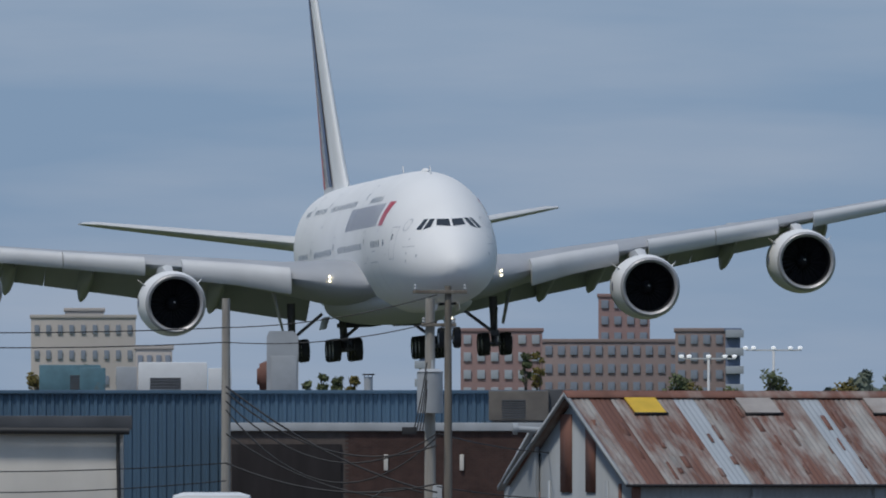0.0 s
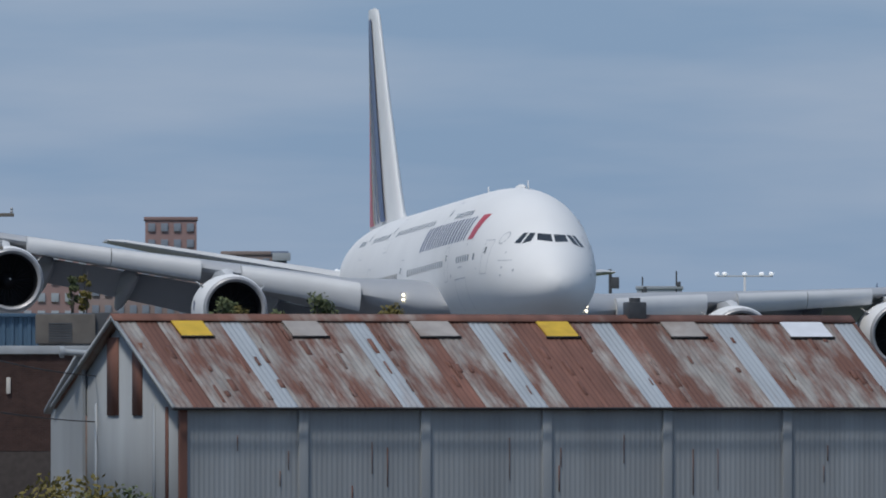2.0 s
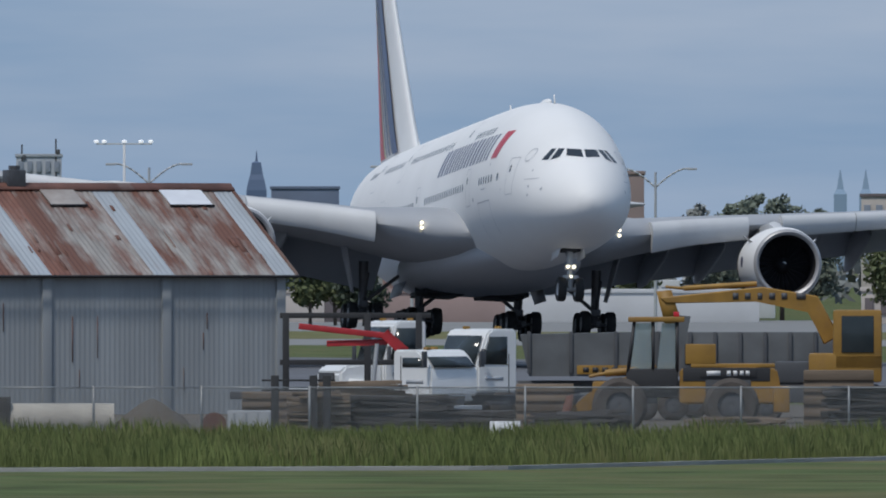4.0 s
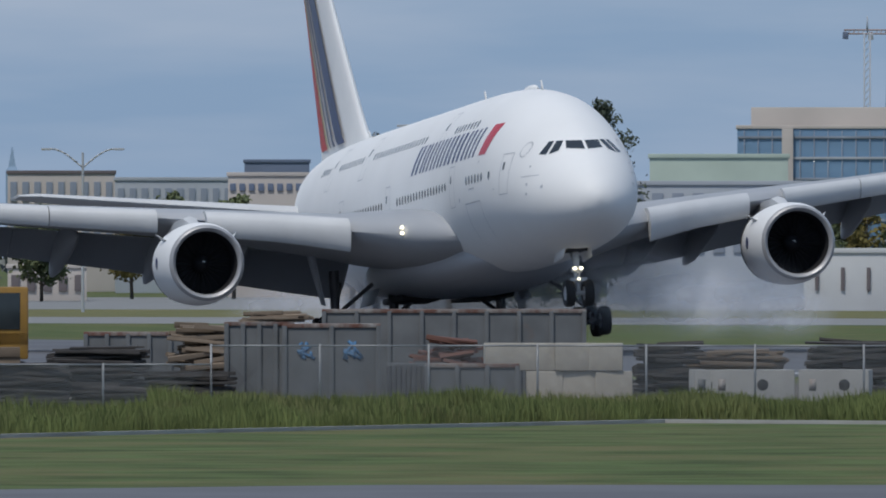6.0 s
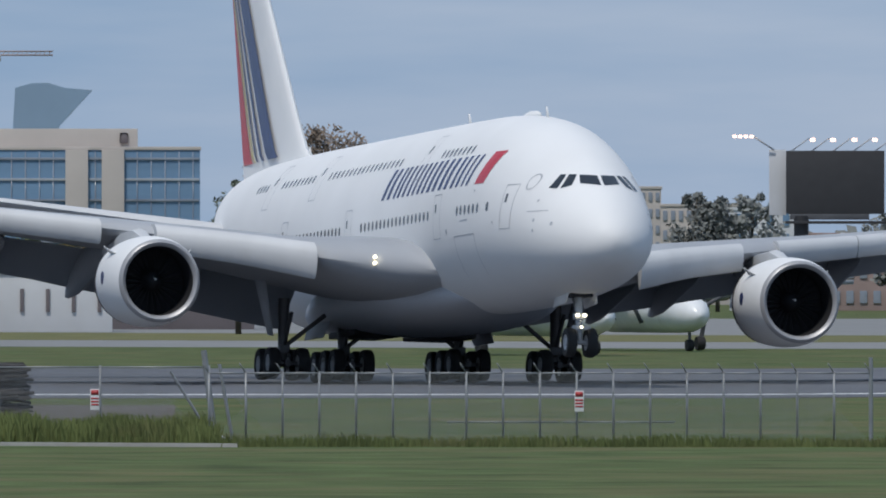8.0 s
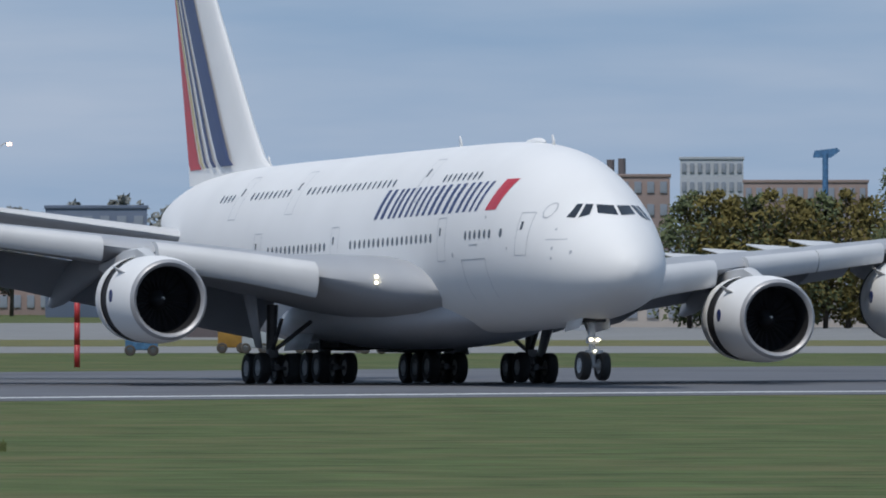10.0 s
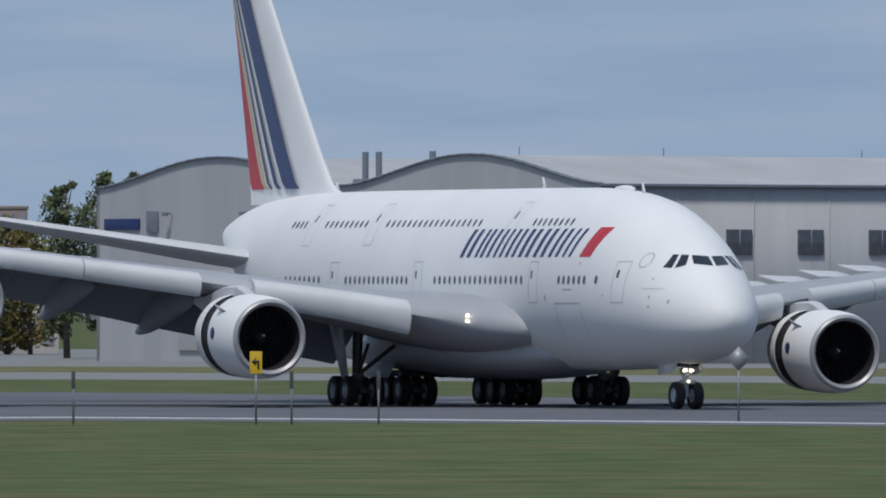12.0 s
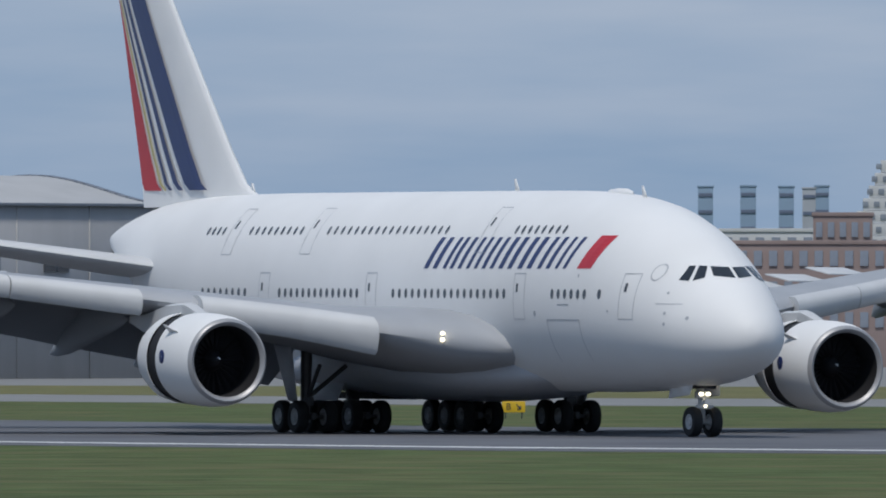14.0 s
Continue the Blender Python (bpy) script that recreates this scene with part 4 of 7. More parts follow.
def excavator():
    t = thing("excavator", place(2520, 482), "yellow wheeled excavator with its boom folded forward", "excavator")
    part("house", bmesh_box((1.7, 0, 1.85), (2.4, 2.2, 0.95), 0.1), CATY, t)
    part("engine_cover", bmesh_box((0.0, 0, 1.7), (1.2, 2.0, 0.7), 0.08), DGREY, t)
    part("chassis", bmesh_box((0.6, 0, 1.0), (4.4, 2.0, 0.6), 0.06), DGREY, t)
    cb = part("cab", bmesh_box((2.1, -0.5, 2.75), (1.6, 1.2, 2.0), 0.1), CATY, t, "yellow cab frame")
    part("cab_window", bmesh_box((2.1, -1.12, 2.95), (1.05, 0.03, 1.2), 0.02), GLASSV, cb)
    bm = bmesh.new()
    prism(bm, ((1.0, 0.1, 2.6), (0.5, 0.1, 3.7), (-1.2, 0.1, 4.05), (-4.2, 0.1, 3.95), (-4.4, 0.1, 4.15), (-1.0, 0.1, 4.5), (0.8, 0.1, 4.2), (1.5, 0.1, 2.9)), (0, 0.5, 0))
    bmesh.ops.bevel(bm, geom=bm.edges[:], offset=0.04, segments=1, affect="EDGES")
    bo = part("boom", bm, CATY, t, "yellow boom with dark painted marks")
    for x, w in ((-1.9, 0.25), (-1.5, 0.25), (-1.1, 0.2), (-0.7, 0.25), (-0.3, 0.25), (0.25, 0.4)):
        part("marking_bar", bmesh_box((x, 0.085, 4.2), (w * 0.75, 0.02, 0.2), 0.0), DGREY, bo)
    bm = bmesh.new()
    tube(bm, (-3.6, 0.35, 4.45), (-1.2, 0.35, 4.6), 0.09)
    tube(bm, (-4.2, 0.35, 4.5), (-3.6, 0.35, 4.45), 0.05)
    part("ram", bm, CATY, t)
    bm = bmesh.new()
    prism(bm, ((-4.5, 0.15, 4.35), (-4.0, 0.15, 4.4), (-3.7, 0.15, 3.4), (-4.2, 0.15, 3.2)), (0, 0.4, 0))
    part("dipper", bm, CATY, t)
    wheels(t, (-0.9, 2.2), 0.95, 0.55, 0.4)
    d = thing("dump_truck", place(2190, 492), "grey steel dump truck body with an amber lettered strip", "truck")
    bm = bmesh.new()
    prism(bm, ((-2.6, -1.2, 1.5), (2.4, -1.2, 1.5), (2.8, -1.2, 3.5), (2.3, -1.2, 3.55), (2.0, -1.2, 3.0), (-2.9, -1.2, 2.9)), (0, 2.4, 0))
    part("tipper_body", bm, CONTG, d, smooth=False)
    part("chassis", bmesh_box((0, 0, 1.15), (6.0, 1.0, 0.4), 0.03), DGREY, d)
    part("side_strip", bmesh_box((0.6, -1.23, 1.72), (3.2, 0.04, 0.3), 0.01), CATY, d, "amber strip with dark bars")
    for k in range(9):
        part("strip_bar", bmesh_box((-0.7 + 0.32 * k, -1.255, 1.72), (0.2, 0.01, 0.16), 0.0), CABLE, d)
    for x in (-2.6, -1.2, 0.3, 1.7):
        part("stake", bmesh_box((x, -1.24, 2.3), (0.12, 0.08, 1.4), 0.01), DGREY, d)
    wheels(d, (-2.0, 1.2, 2.2), 0.95, 0.52, 0.3)
    w = thing("dump_truck", place(2470, 500), "grey flat-sided trailer behind the excavator", "truck")
    part("load_box", bmesh_box((0, 0, 2.2), (7.0, 2.3, 1.5), 0.04), CONTG, w)
    for k in range(9):
        part("stake", bmesh_box((-3.4 + 0.85 * k, -1.2, 2.2), (0.12, 0.1, 1.5), 0.01), DGREY, w)
    part("chassis", bmesh_box((0, 0, 1.1), (7.0, 1.0, 0.4), 0.03), DGREY, w)
    wheels(w, (-2.4, 2.0, 3.0), 0.95, 0.52, 0.3)


excavator()


def pile(u, r, w, d, h, n, m_, label, name, cat, seed, lo=1.2, hi=3.2, thick=0.09, lean=6.0):
    """A heap of long pieces, each one its own."""
    rnd = random.Random(seed)
    t = thing(name, place(u, r), label, cat)
    for k in range(n):
        L = min(w, rnd.uniform(lo, hi))
        f = k / n
        x = rnd.uniform(-(w - L) / 2, (w - L) / 2) * (1 - 0.3 * f)
        bm = bmesh.new()
        box(bm, (0, 0, 0), (L, rnd.uniform(0.1, 0.3), thick * rnd.uniform(0.6, 1.3)), bevel=0.008)
        part("board" if m_ is TIMBER else "bar", bm, m_, t, m=pose(x, rnd.uniform(-d / 2, d / 2) * (1 - f * 0.5), thick / 2 + h * f ** 0.9, rnd.uniform(-lean, lean), rnd.uniform(-lean, lean) * 0.5, rnd.uniform(-10, 10)))


pile(1680, 440, 1.9, 1.6, 1.35, 40, TIMBER, "heap of weathered timber boards in a steel rack", "timber_pile", "timber", 21)
pile(1810, 441, 4.2, 1.6, 1.2, 80, DTIMB, "stack of dark rusty steel bars behind the fence", "steel_pile", "steel stack", 22, 2.0, 4.0)
pile(1945, 441, 3.0, 1.4, 0.8, 40, DTIMB, "low stack of dark steel bars", "steel_pile", "steel stack", 23, 1.5, 3.0)
pile(2660, 441, 3.2, 1.6, 1.5, 60, DTIMB, "tall stack of dark steel bars", "steel_pile", "steel stack", 24, 2.0, 3.2)
pile(2800, 444, 3.2, 1.6, 2.0, 60, DTIMB, "tall stack of dark steel grates", "steel_pile", "steel stack", 25, 2.0, 3.2)
rk = thing("timber_rack", place(1650, 439), "black steel stanchion rack holding timber", "rack")
for x in (-0.8, 0.35, 0.75):
    part("stanchion", bmesh_box((x, 0, 0.95), (0.24, 0.24, 1.9), 0.02), CABLE, rk)
for z in (1.75, 1.45):
    part("rail", bmesh_box((-0.1, 0, z), (2.2, 0.06, 0.06), 0.01), CABLE, rk)
bm = bmesh.new()
box(bm, (0, 0, 0.3), (0.9, 0.04, 0.62), pose(0, 0, 0, -25, 0, 0), bevel=0.01)
tagged(new("white_board", mesh_of("white_board", bm, WHITEP)), "white rectangular board leaning in the grass", "board").matrix_basis = place(2010, 436)
# pipe, dirt heap, scrap at the shed's foot
bm = bmesh.new()
lathe(bm, [(-1.6, 0.42), (-1.6, 0.5), (1.6, 0.5), (1.6, 0.42), (-1.6, 0.42)], 24, at=(0, 0, 0.5))
tagged(new("concrete_pipe", mesh_of("concrete_pipe", bm, PBLOCK)), "pale concrete pipe lying behind the fence", "pipe").matrix_basis = place(1225, 446)
bm = bmesh.new()
for k in range(14):
    a, b = k / 13, (k + 1) / 13
rings = []
for j in range(7):
    f = j / 6
    rings.append([Vector(((1.5 * (1 - f) ** 0.8 + 0.05) * math.cos(2 * math.pi * i / 20) * (1 + 0.15 * noise.noise(Vector((i * 0.7, f * 3, 0)))), (1.0 * (1 - f) ** 0.8 + 0.05) * math.sin(2 * math.pi * i / 20), 1.15 * f)) for i in range(20)])
loft(bm, rings)
tagged(new("earth_mound", mesh_of("earth_mound", bm, DIRT)), "small brown heap of earth beside the pipe", "earth heap").matrix_basis = place(1385, 446)
for u, r, w, h, m_, lab in ((1495, 447, 0.9, 0.7, RUSTY, "rusty round steel drum lying down"), (1560, 444, 1.4, 0.8, LGREY, "pale grey steel crate"), (1100, 446, 1.2, 1.2, DTIMB, "dark rusty steel bin")):
    bm = bmesh.new()
    if "drum" in lab:
        lathe(bm, [(-w / 2, 0.02), (-w / 2, h / 2), (-w / 6, h / 2), (-w / 6, h / 2 + 0.02), (0, h / 2), (w / 6, h / 2 + 0.02), (w / 2, h / 2), (w / 2, 0.02)], 20, axis="Y", at=(0, 0, h / 2))
    else:
        box(bm, (0, 0, h / 2), (w, 1.0, h), bevel=0.03)
        for k in range(4):
            box(bm, (-w / 2 + w * (k + 0.5) / 4, -0.52, h / 2), (0.06, 0.05, h * 0.9))
    tagged(new("steel_bin", mesh_of("steel_bin", bm, m_)), lab, "bin").matrix_basis = place(u, r)


# ---- containers, blocks and scrap of the second yard ----
def container(u, r, w, d, h, ribs, label, m_=CONTG, z=0.0):
    t = thing("skip_container", place(u, r, z), label, "container", "skip containers")
    for s, y in ((0, -d / 2), (1, d / 2)):
        sd = part("side_wall", bmesh_box((0, y, h / 2), (w, 0.06, h), 0.01), m_, t)
        for k in range(ribs + 1):
            part("rib", bmesh_box((-w / 2 + w * k / ribs, y - 0.07 * (1 if not s else -1), h / 2), (0.14, 0.12, h), 0.02), m_, sd)
    for x in (-w / 2, w / 2):
        part("end_wall", bmesh_box((x, 0, h / 2), (0.06, d, h), 0.01), m_, t)
    part("floor", bmesh_box((0, 0, 0.1), (w, d, 0.12), 0.0), m_, t)
    for y in (-d / 2, d / 2):
        part("top_rim", bmesh_box((0, y, h), (w + 0.15, 0.16, 0.12), 0.02), CONTG if m_ is not CONTG else RUST, t)
    return t


c1 = container(3430, 470, 8.3, 2.4, 3.0, 8, "long grey ribbed steel waste container")
c2 = container(3213, 448, 2.85, 2.2, 2.65, 2, "grey steel skip with blue paint scrawls")
container(3085, 450, 2.0, 2.2, 2.7, 4, "grey ribbed steel skip with timber on top")
container(3462, 440, 2.7, 1.6, 1.5, 3, "low grey steel skip")
container(3350, 441, 1.2, 1.6, 1.5, 8, "low dark ribbed steel skip", DGREY)
rnd = random.Random(9)
for cx in (-0.75, 0.65):
    for k in range(9):
        bm = bmesh.new()
        tube(bm, (cx + rnd.uniform(-.3, .3), -1.13, 1.9 + rnd.uniform(-.3, .3)), (cx + rnd.uniform(-.3, .3), -1.13, 1.9 + rnd.uniform(-.3, .3)), 0.05, n=6)
        part("paint_scrawl", bm, BLUEP, c2, "blue painted scrawl")
pile(3130, 450, 2.4, 1.2, 0.3, 14, TIMBER, "timber boards lying on a skip", "timber_pile", "timber", 31, 1.0, 2.0)
bpy.data.objects["timber_pile.001"].matrix_basis = place(3115, 450, 2.7)
for k, (u, w, lvl) in enumerate(((3545, 2.1, 1), (3639, 1.05, 1), (3699, 1.0, 1), (3590, 1.1, 0), (3650, 1.1, 0), (3712, 1.1, 0))):
    bm = bmesh.new()
    box(bm, (0, 0, 0.42), (w, 0.9, 0.82), bevel=0.035)
    tagged(new("concrete_block", mesh_of("concrete_block", bm, PBLOCK)), "cream precast concrete block stacked in two courses", "concrete block", "concrete blocks").matrix_basis = place(u, 440 + rnd.uniform(-.1, .1), 0.5 + 0.84 * lvl, rnd.uniform(-3, 3))
bm = bmesh.new()
box(bm, (0, 0, 0.25), (4.6, 1.6, 0.5), bevel=0.02)
tagged(new("concrete_slab", mesh_of("concrete_slab", bm, PBLOCK)), "flat concrete slab under the blocks", "slab").matrix_basis = place(3680, 440)


def chamber(u, w, label, turn):
    t = thing("concrete_chamber", place(u, 437, 0, turn), label, "concrete chamber", "concrete chambers")
    bm = bmesh.new()
    box(bm, (0, 0, 0.7), (w, 1.1, 1.4), bevel=0.03)
    part("body", bm, CONCR, t)
    # Solid black disc on the face, standing in for the hole's inner shade.
    bm = bmesh.new()
    tube(bm, (w * 0.15, -0.56, 0.95), (w * 0.15, -0.5, 0.95), 0.17, n=16)
    part("pipe_hole", bm, CABLE, t, "black disc painted as a pipe hole's dark inside")
    part("paint_mark", bmesh_box((-w * 0.3, -0.555, 0.95), (0.22, 0.01, 0.34), 0.0), RUST if w > 2 else CONTG, t)


chamber(3952, 2.7, "long grey precast concrete chamber with a red mark", 0)
chamber(4105, 2.1, "grey precast concrete chamber with a pipe hole", -6)
chamber(3880, 1.0, "small grey precast concrete chamber", 10)
pile(3810, 446, 2.6, 1.6, 2.1, 75, DTIMB, "dark heap of scrap timber and steel", "scrap_pile", "scrap heap", 26, 1.0, 2.0)
pile(3935, 448, 3.4, 1.6, 1.85, 75, TIMBER, "heap of brown scrap timber", "scrap_pile", "scrap heap", 27, 1.2, 3.0)
pile(4140, 446, 3.2, 2.0, 2.15, 110, DTIMB, "large dark heap of scrap steel and planks", "scrap_pile", "scrap heap", 28, 1.2, 3.0, 0.09, 14)
bm = bmesh.new()
for k in range(3):
    pts = [Vector((x + 0.9 * k, 0, 0.35 * math.sin(math.pi * (x + 0.7) / 1.4))) for x in (-0.7, -0.45, -0.2, 0.05, 0.3, 0.5, 0.7)]
    for a, b in zip(pts, pts[1:]):
        tube(bm, a, b, 0.05, n=8)
tagged(new("bent_pipe", mesh_of("bent_pipe", bm, LGREY)), "pale bent pipe hoops lying in the grass", "pipe").matrix_basis = place(4420, 430)


# ---- more of the yard's clutter ----
pile(1760, 452, 3.0, 1.4, 1.6, 40, TIMBER, "heap of mixed planks behind the steel stacks", "timber_pile", "timber", 33, 1.5, 3.0)
pile(2140, 444, 3.4, 1.2, 0.7, 40, DTIMB, "low row of dark steel rods before the loader", "steel_pile", "steel stack", 34, 1.5, 3.0)
pile(2420, 444, 3.6, 1.2, 0.55, 36, TIMBER, "low scatter of brown planks by the fence", "timber_pile", "timber", 35, 1.0, 2.6)
pile(2960, 446, 3.0, 1.4, 1.2, 50, DTIMB, "dark stack of steel profiles", "steel_pile", "steel stack", 36, 1.5, 3.0)
pile(3420, 447, 2.9, 1.3, 2.2, 60, RUSTY, "heap of rusty scrap in a low skip", "scrap_pile", "scrap heap", 37, 0.6, 1.6, 0.12, 25)
pile(3000, 458, 3.0, 1.4, 2.6, 60, TIMBER, "tall heap of broken timber", "timber_pile", "timber", 38, 1.0, 2.6, 0.12, 18)
container(2890, 466, 4.0, 2.2, 2.3, 6, "grey ribbed steel container at the yard's edge")
for k, (u, r, w, h) in enumerate(((1590, 452, 1.6, 1.3), (2080, 458, 1.8, 1.5), (2600, 462, 2.2, 1.9))):
    t = thing("crate", place(u, r), "brown wooden crate with slatted sides", "crate", "crates")
    part("box", bmesh_box((0, 0, h / 2), (w, 1.2, h), 0.02), TIMBER, t)
    for j in range(5):
        part("slat", bmesh_box((0, -0.63, h * (j + 0.5) / 5), (w, 0.05, h * 0.12), 0.01), TIMBER, t)


# ---- distance: base colours paled and blued to paint aerial haze ----
FBROWN = mat("hazed_brown_brick", (0.29, 0.225, 0.21), 0.9, vary=0.12, scale=0.1)
FRED = mat("hazed_red_brick", (0.31, 0.205, 0.195), 0.9, vary=0.12, scale=0.1)
FBEIGE = mat("hazed_beige_concrete", (0.50, 0.455, 0.42), 0.9, vary=0.1, scale=0.1)
FGREY = mat("hazed_grey_concrete", (0.38, 0.41, 0.45), 0.9, vary=0.1, scale=0.1)
FWHITE = mat("hazed_white_cladding", (0.55, 0.56, 0.57), 0.8, vary=0.08, scale=0.2)
FPINK = mat("hazed_pink_wall", (0.33, 0.245, 0.225), 0.9, vary=0.12, scale=0.2)
FDARK = mat("hazed_dark_brown", (0.15, 0.13, 0.135), 0.9, vary=0.15, scale=0.2)
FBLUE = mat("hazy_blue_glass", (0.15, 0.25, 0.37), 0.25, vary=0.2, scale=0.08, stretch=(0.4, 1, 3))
FGLASS = mat("hazed_window_glass", (0.25, 0.28, 0.33), 0.2, vary=0.25, scale=0.2)
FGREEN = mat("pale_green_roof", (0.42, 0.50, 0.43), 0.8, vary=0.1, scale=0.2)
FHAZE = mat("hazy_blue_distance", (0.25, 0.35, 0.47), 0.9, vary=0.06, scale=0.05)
FNAVY = mat("navy_cladding", (0.13, 0.165, 0.24), 0.6, vary=0.12, scale=0.2)
LAMPW = mat("approach_lamp_glow", (0.95, 0.97, 1.0), 0.4, emit=0.5, vary=0.0)
LAMPO = mat("floodlight_glow", (1.0, 0.62, 0.45), 0.4, emit=2.5, vary=0.0)


def tower(name, u0, u1, v, r, m_, label, cat="building", floors=0, cols=0, glass=None, fill=(0.55, 0.5), deep=12.0, base_v=None, cap=None, turn=0.0):
    """A building between two bearings, as high as elevation v."""
    w, h = (u1 - u0) / LENS * r, EYE + v * r / LENS
    t = thing(name, place((u0 + u1) / 2, r + deep / 2, 0, turn), label, cat, "distant buildings")
    part("wall", bmesh_box((0, 0, h / 2), (w, deep, h), 0.05), m_, t)
    part("roof", bmesh_box((0, 0, h + 0.2), (w + 0.3, deep + 0.3, 0.4), 0.05), cap or m_, t)
    if floors:
        cw, ch = w / cols, h / floors
        bm = bmesh.new()
        box(bm, (0, 0, 0), (cw * fill[0], 0.25, ch * fill[1]), bevel=0.02)
        me = mesh_of("window", bm, glass or FGLASS)
        for i in range(floors):
            if (i + 0.5) * ch < h * 0.18 and v > 60:
                continue
            for j in range(cols):
                shared("window", me, t, pose(-w / 2 + cw * (j + 0.5), -deep / 2 - 0.05, ch * (i + 0.55)))
    return t


def far_lamp(u, v, r, label="tall double-armed grey street lamp"):
    h = EYE + v * r / LENS
    t = thing("street_lamp", place(u, r), label, "street lamp", "street lamps")
    bm = bmesh.new()
    tube(bm, (0, 0, 0), (0, 0, h), 0.13, 0.09, 10)
    part("mast", bm, LGREY, t)
    for s in (-1, 1):
        bm = bmesh.new()
        pts = [Vector((s * 2.6 * k / 6, 0, h - 1.2 + 1.5 * math.sin(math.pi / 2 * k / 6))) for k in range(7)]
        for a, b in zip(pts, pts[1:]):
            tube(bm, a, b, 0.07, n=8)
        arm = part("arm", bm, LGREY, t)
        part("head", bmesh_box((s * 2.85, 0, h + 0.25), (0.8, 0.3, 0.18), 0.05), LGREY, t)


def approach_light(u, v, r, w):
    h = EYE + v * r / LENS
    t = thing("approach_light", place(u, r), "white approach light bar on a slim mast", "airfield light", "approach lights")
    bm = bmesh.new()
    tube(bm, (0, 0, 0), (0, 0, h), 0.12, 0.08, 8)
    part("mast", bm, FWHITE, t)
    part("crossbar", bmesh_box((0, 0, h - 0.12), (w, 0.1, 0.1), 0.01), FWHITE, t)
    for k in (-1, -0.72, 0, 0.6, 0.95):
        bm = bmesh.new()
        lathe(bm, [(0, 0.02), (0.04, 0.14), (0.18, 0.18), (0.24, 0.02)], 12, axis="Z", at=(k * w / 2, 0, h - 0.08))
        part("lamp", bm, LAMPW, t)


for u, v, w in ((470, 219, 3.7), (585, 234, 3.8), (910, 228, 3.8), (1336, 229, 3.8)):
    approach_light(u, v, 1000, w)
tower("apartment_block", -729, -544, 288, 1800, FBEIGE, "hazy beige apartment block with flat roof", floors=8, cols=9, fill=(0.4, 0.35))
tower("apartment_block", -669, -600, 300, 1815, FBEIGE, "beige rooftop storey of an apartment block")
tower("office_block", -544, -479, 233, 1500, FBEIGE, "small beige office block", floors=6, cols=4)
tower("apartment_block", 31, 176, 264, 1700, FRED, "red brick apartment block with grey balconies", floors=11, cols=6, glass=FGREY)
tower("apartment_block", 176, 420, 245, 1730, FBROWN, "brown brick apartment block", floors=10, cols=11)
tower("apartment_block", 275, 366, 325, 1760, FRED, "tall red brick apartment tower", floors=14, cols=4)
tower("apartment_block", 411, 500, 264, 1700, FBROWN, "brown brick apartment block beside balconies", floors=11, cols=4)
bl = tower("apartment_block", 500, 526, 264, 1698, FNAVY, "stack of blue-grey balconies on an apartment block")
for k in range(9):
    part("balcony", bmesh_box((0.2, -6.4, 22.0 - 2.1 * k), (2.1, 1.2, 0.9), 0.05), FGREY, bl, "pale balcony")
bl = tower("apartment_block", -42, -20, 245, 1698, FNAVY, "stack of blue-grey balconies at a block's corner")
for k in range(9):
    part("balcony", bmesh_box((-0.2, -6.4, 20.5 - 2.1 * k), (2.1, 1.2, 0.9), 0.05), FGREY, bl, "pale balcony")
tree(745, 900, 12.0, 3.8, LEAFG, "round grey-green tree beyond the shed", 101, clumps=24, bare=0.3)
tree(806, 905, 12.3, 4.4, LEAFG, "round grey-green tree beyond the shed", 102, clumps=26, bare=0.3)
tree(690, 910, 11.0, 3.4, LEAFG, "grey-green tree beyond the shed", 103)
dp = tower("depot", 872, 1075, 160, 980, FWHITE, "low white depot with a red roof sign")
for k, w in enumerate((1.0, 0.7, 0.75, 0.6, 0.55)):
    part("sign_bar", bmesh_box((1.1 + 0.62 * k, -6.1, 11.42), (w * 0.62, 0.1, 0.34 if k else 0.5), 0.02), CRANER, dp)
tower("office_block", 967, 1042, 195, 1900, FGREY, "hazy grey office block with roof plant", floors=7, cols=6)
tower("office_block", 1025, 1160, 172, 1700, FDARK, "low hall with a dark flat roof", cap=FBEIGE)
tower("office_block", 1145, 1225, 203, 1900, FGREY, "hazy grey tower with masts", floors=7, cols=5)
for u, v, r in ((1098, 238, 900), (1155, 225, 1900), (1215, 235, 1900)):
    bm = bmesh.new()
    tube(bm, (0, 0, 0), (0, 0, EYE + v * r / LENS), 0.16, 0.1, 8)
    box(bm, (0.3, 0, EYE + v * r / LENS * 0.9), (0.5, 0.3, 0.7), bevel=0.03)
    tagged(new("mast", mesh_of("mast", bm, DGREY)), "slim dark mast with a small box", "mast", "masts").matrix_basis = place(u, r)
far_lamp(1380, 184, 1100)
far_lamp(1845, 180, 1150)
far_lamp(2276, 176, 1150)
far_lamp(2773, 170, 1150)
far_lamp(3409, 211, 1050)
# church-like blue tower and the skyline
# Navy of the far tower with blue haze mixed into its base colour.
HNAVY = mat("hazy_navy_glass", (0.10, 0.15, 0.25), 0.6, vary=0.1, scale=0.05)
t = thing("spire_tower", place(1570, 3500), "hazy blue pointed skyscraper on the skyline", "tower", "distant buildings")
bm = bmesh.new()
h = EYE + 195 * 3500 / LENS
rings = [[Vector((s * x, s * y, z)) for x, y in ((-1, -1), (1, -1), (1, 1), (-1, 1))] for s, z in ((2.5, 0), (2.4, h * 0.78), (1.9, h * 0.86), (1.5, h * 0.9), (1.1, h * 0.99), (0.3, h), (0.1, h * 1.08))]
loft(bm, rings)
part("shaft", bm, HNAVY, t, smooth=False)
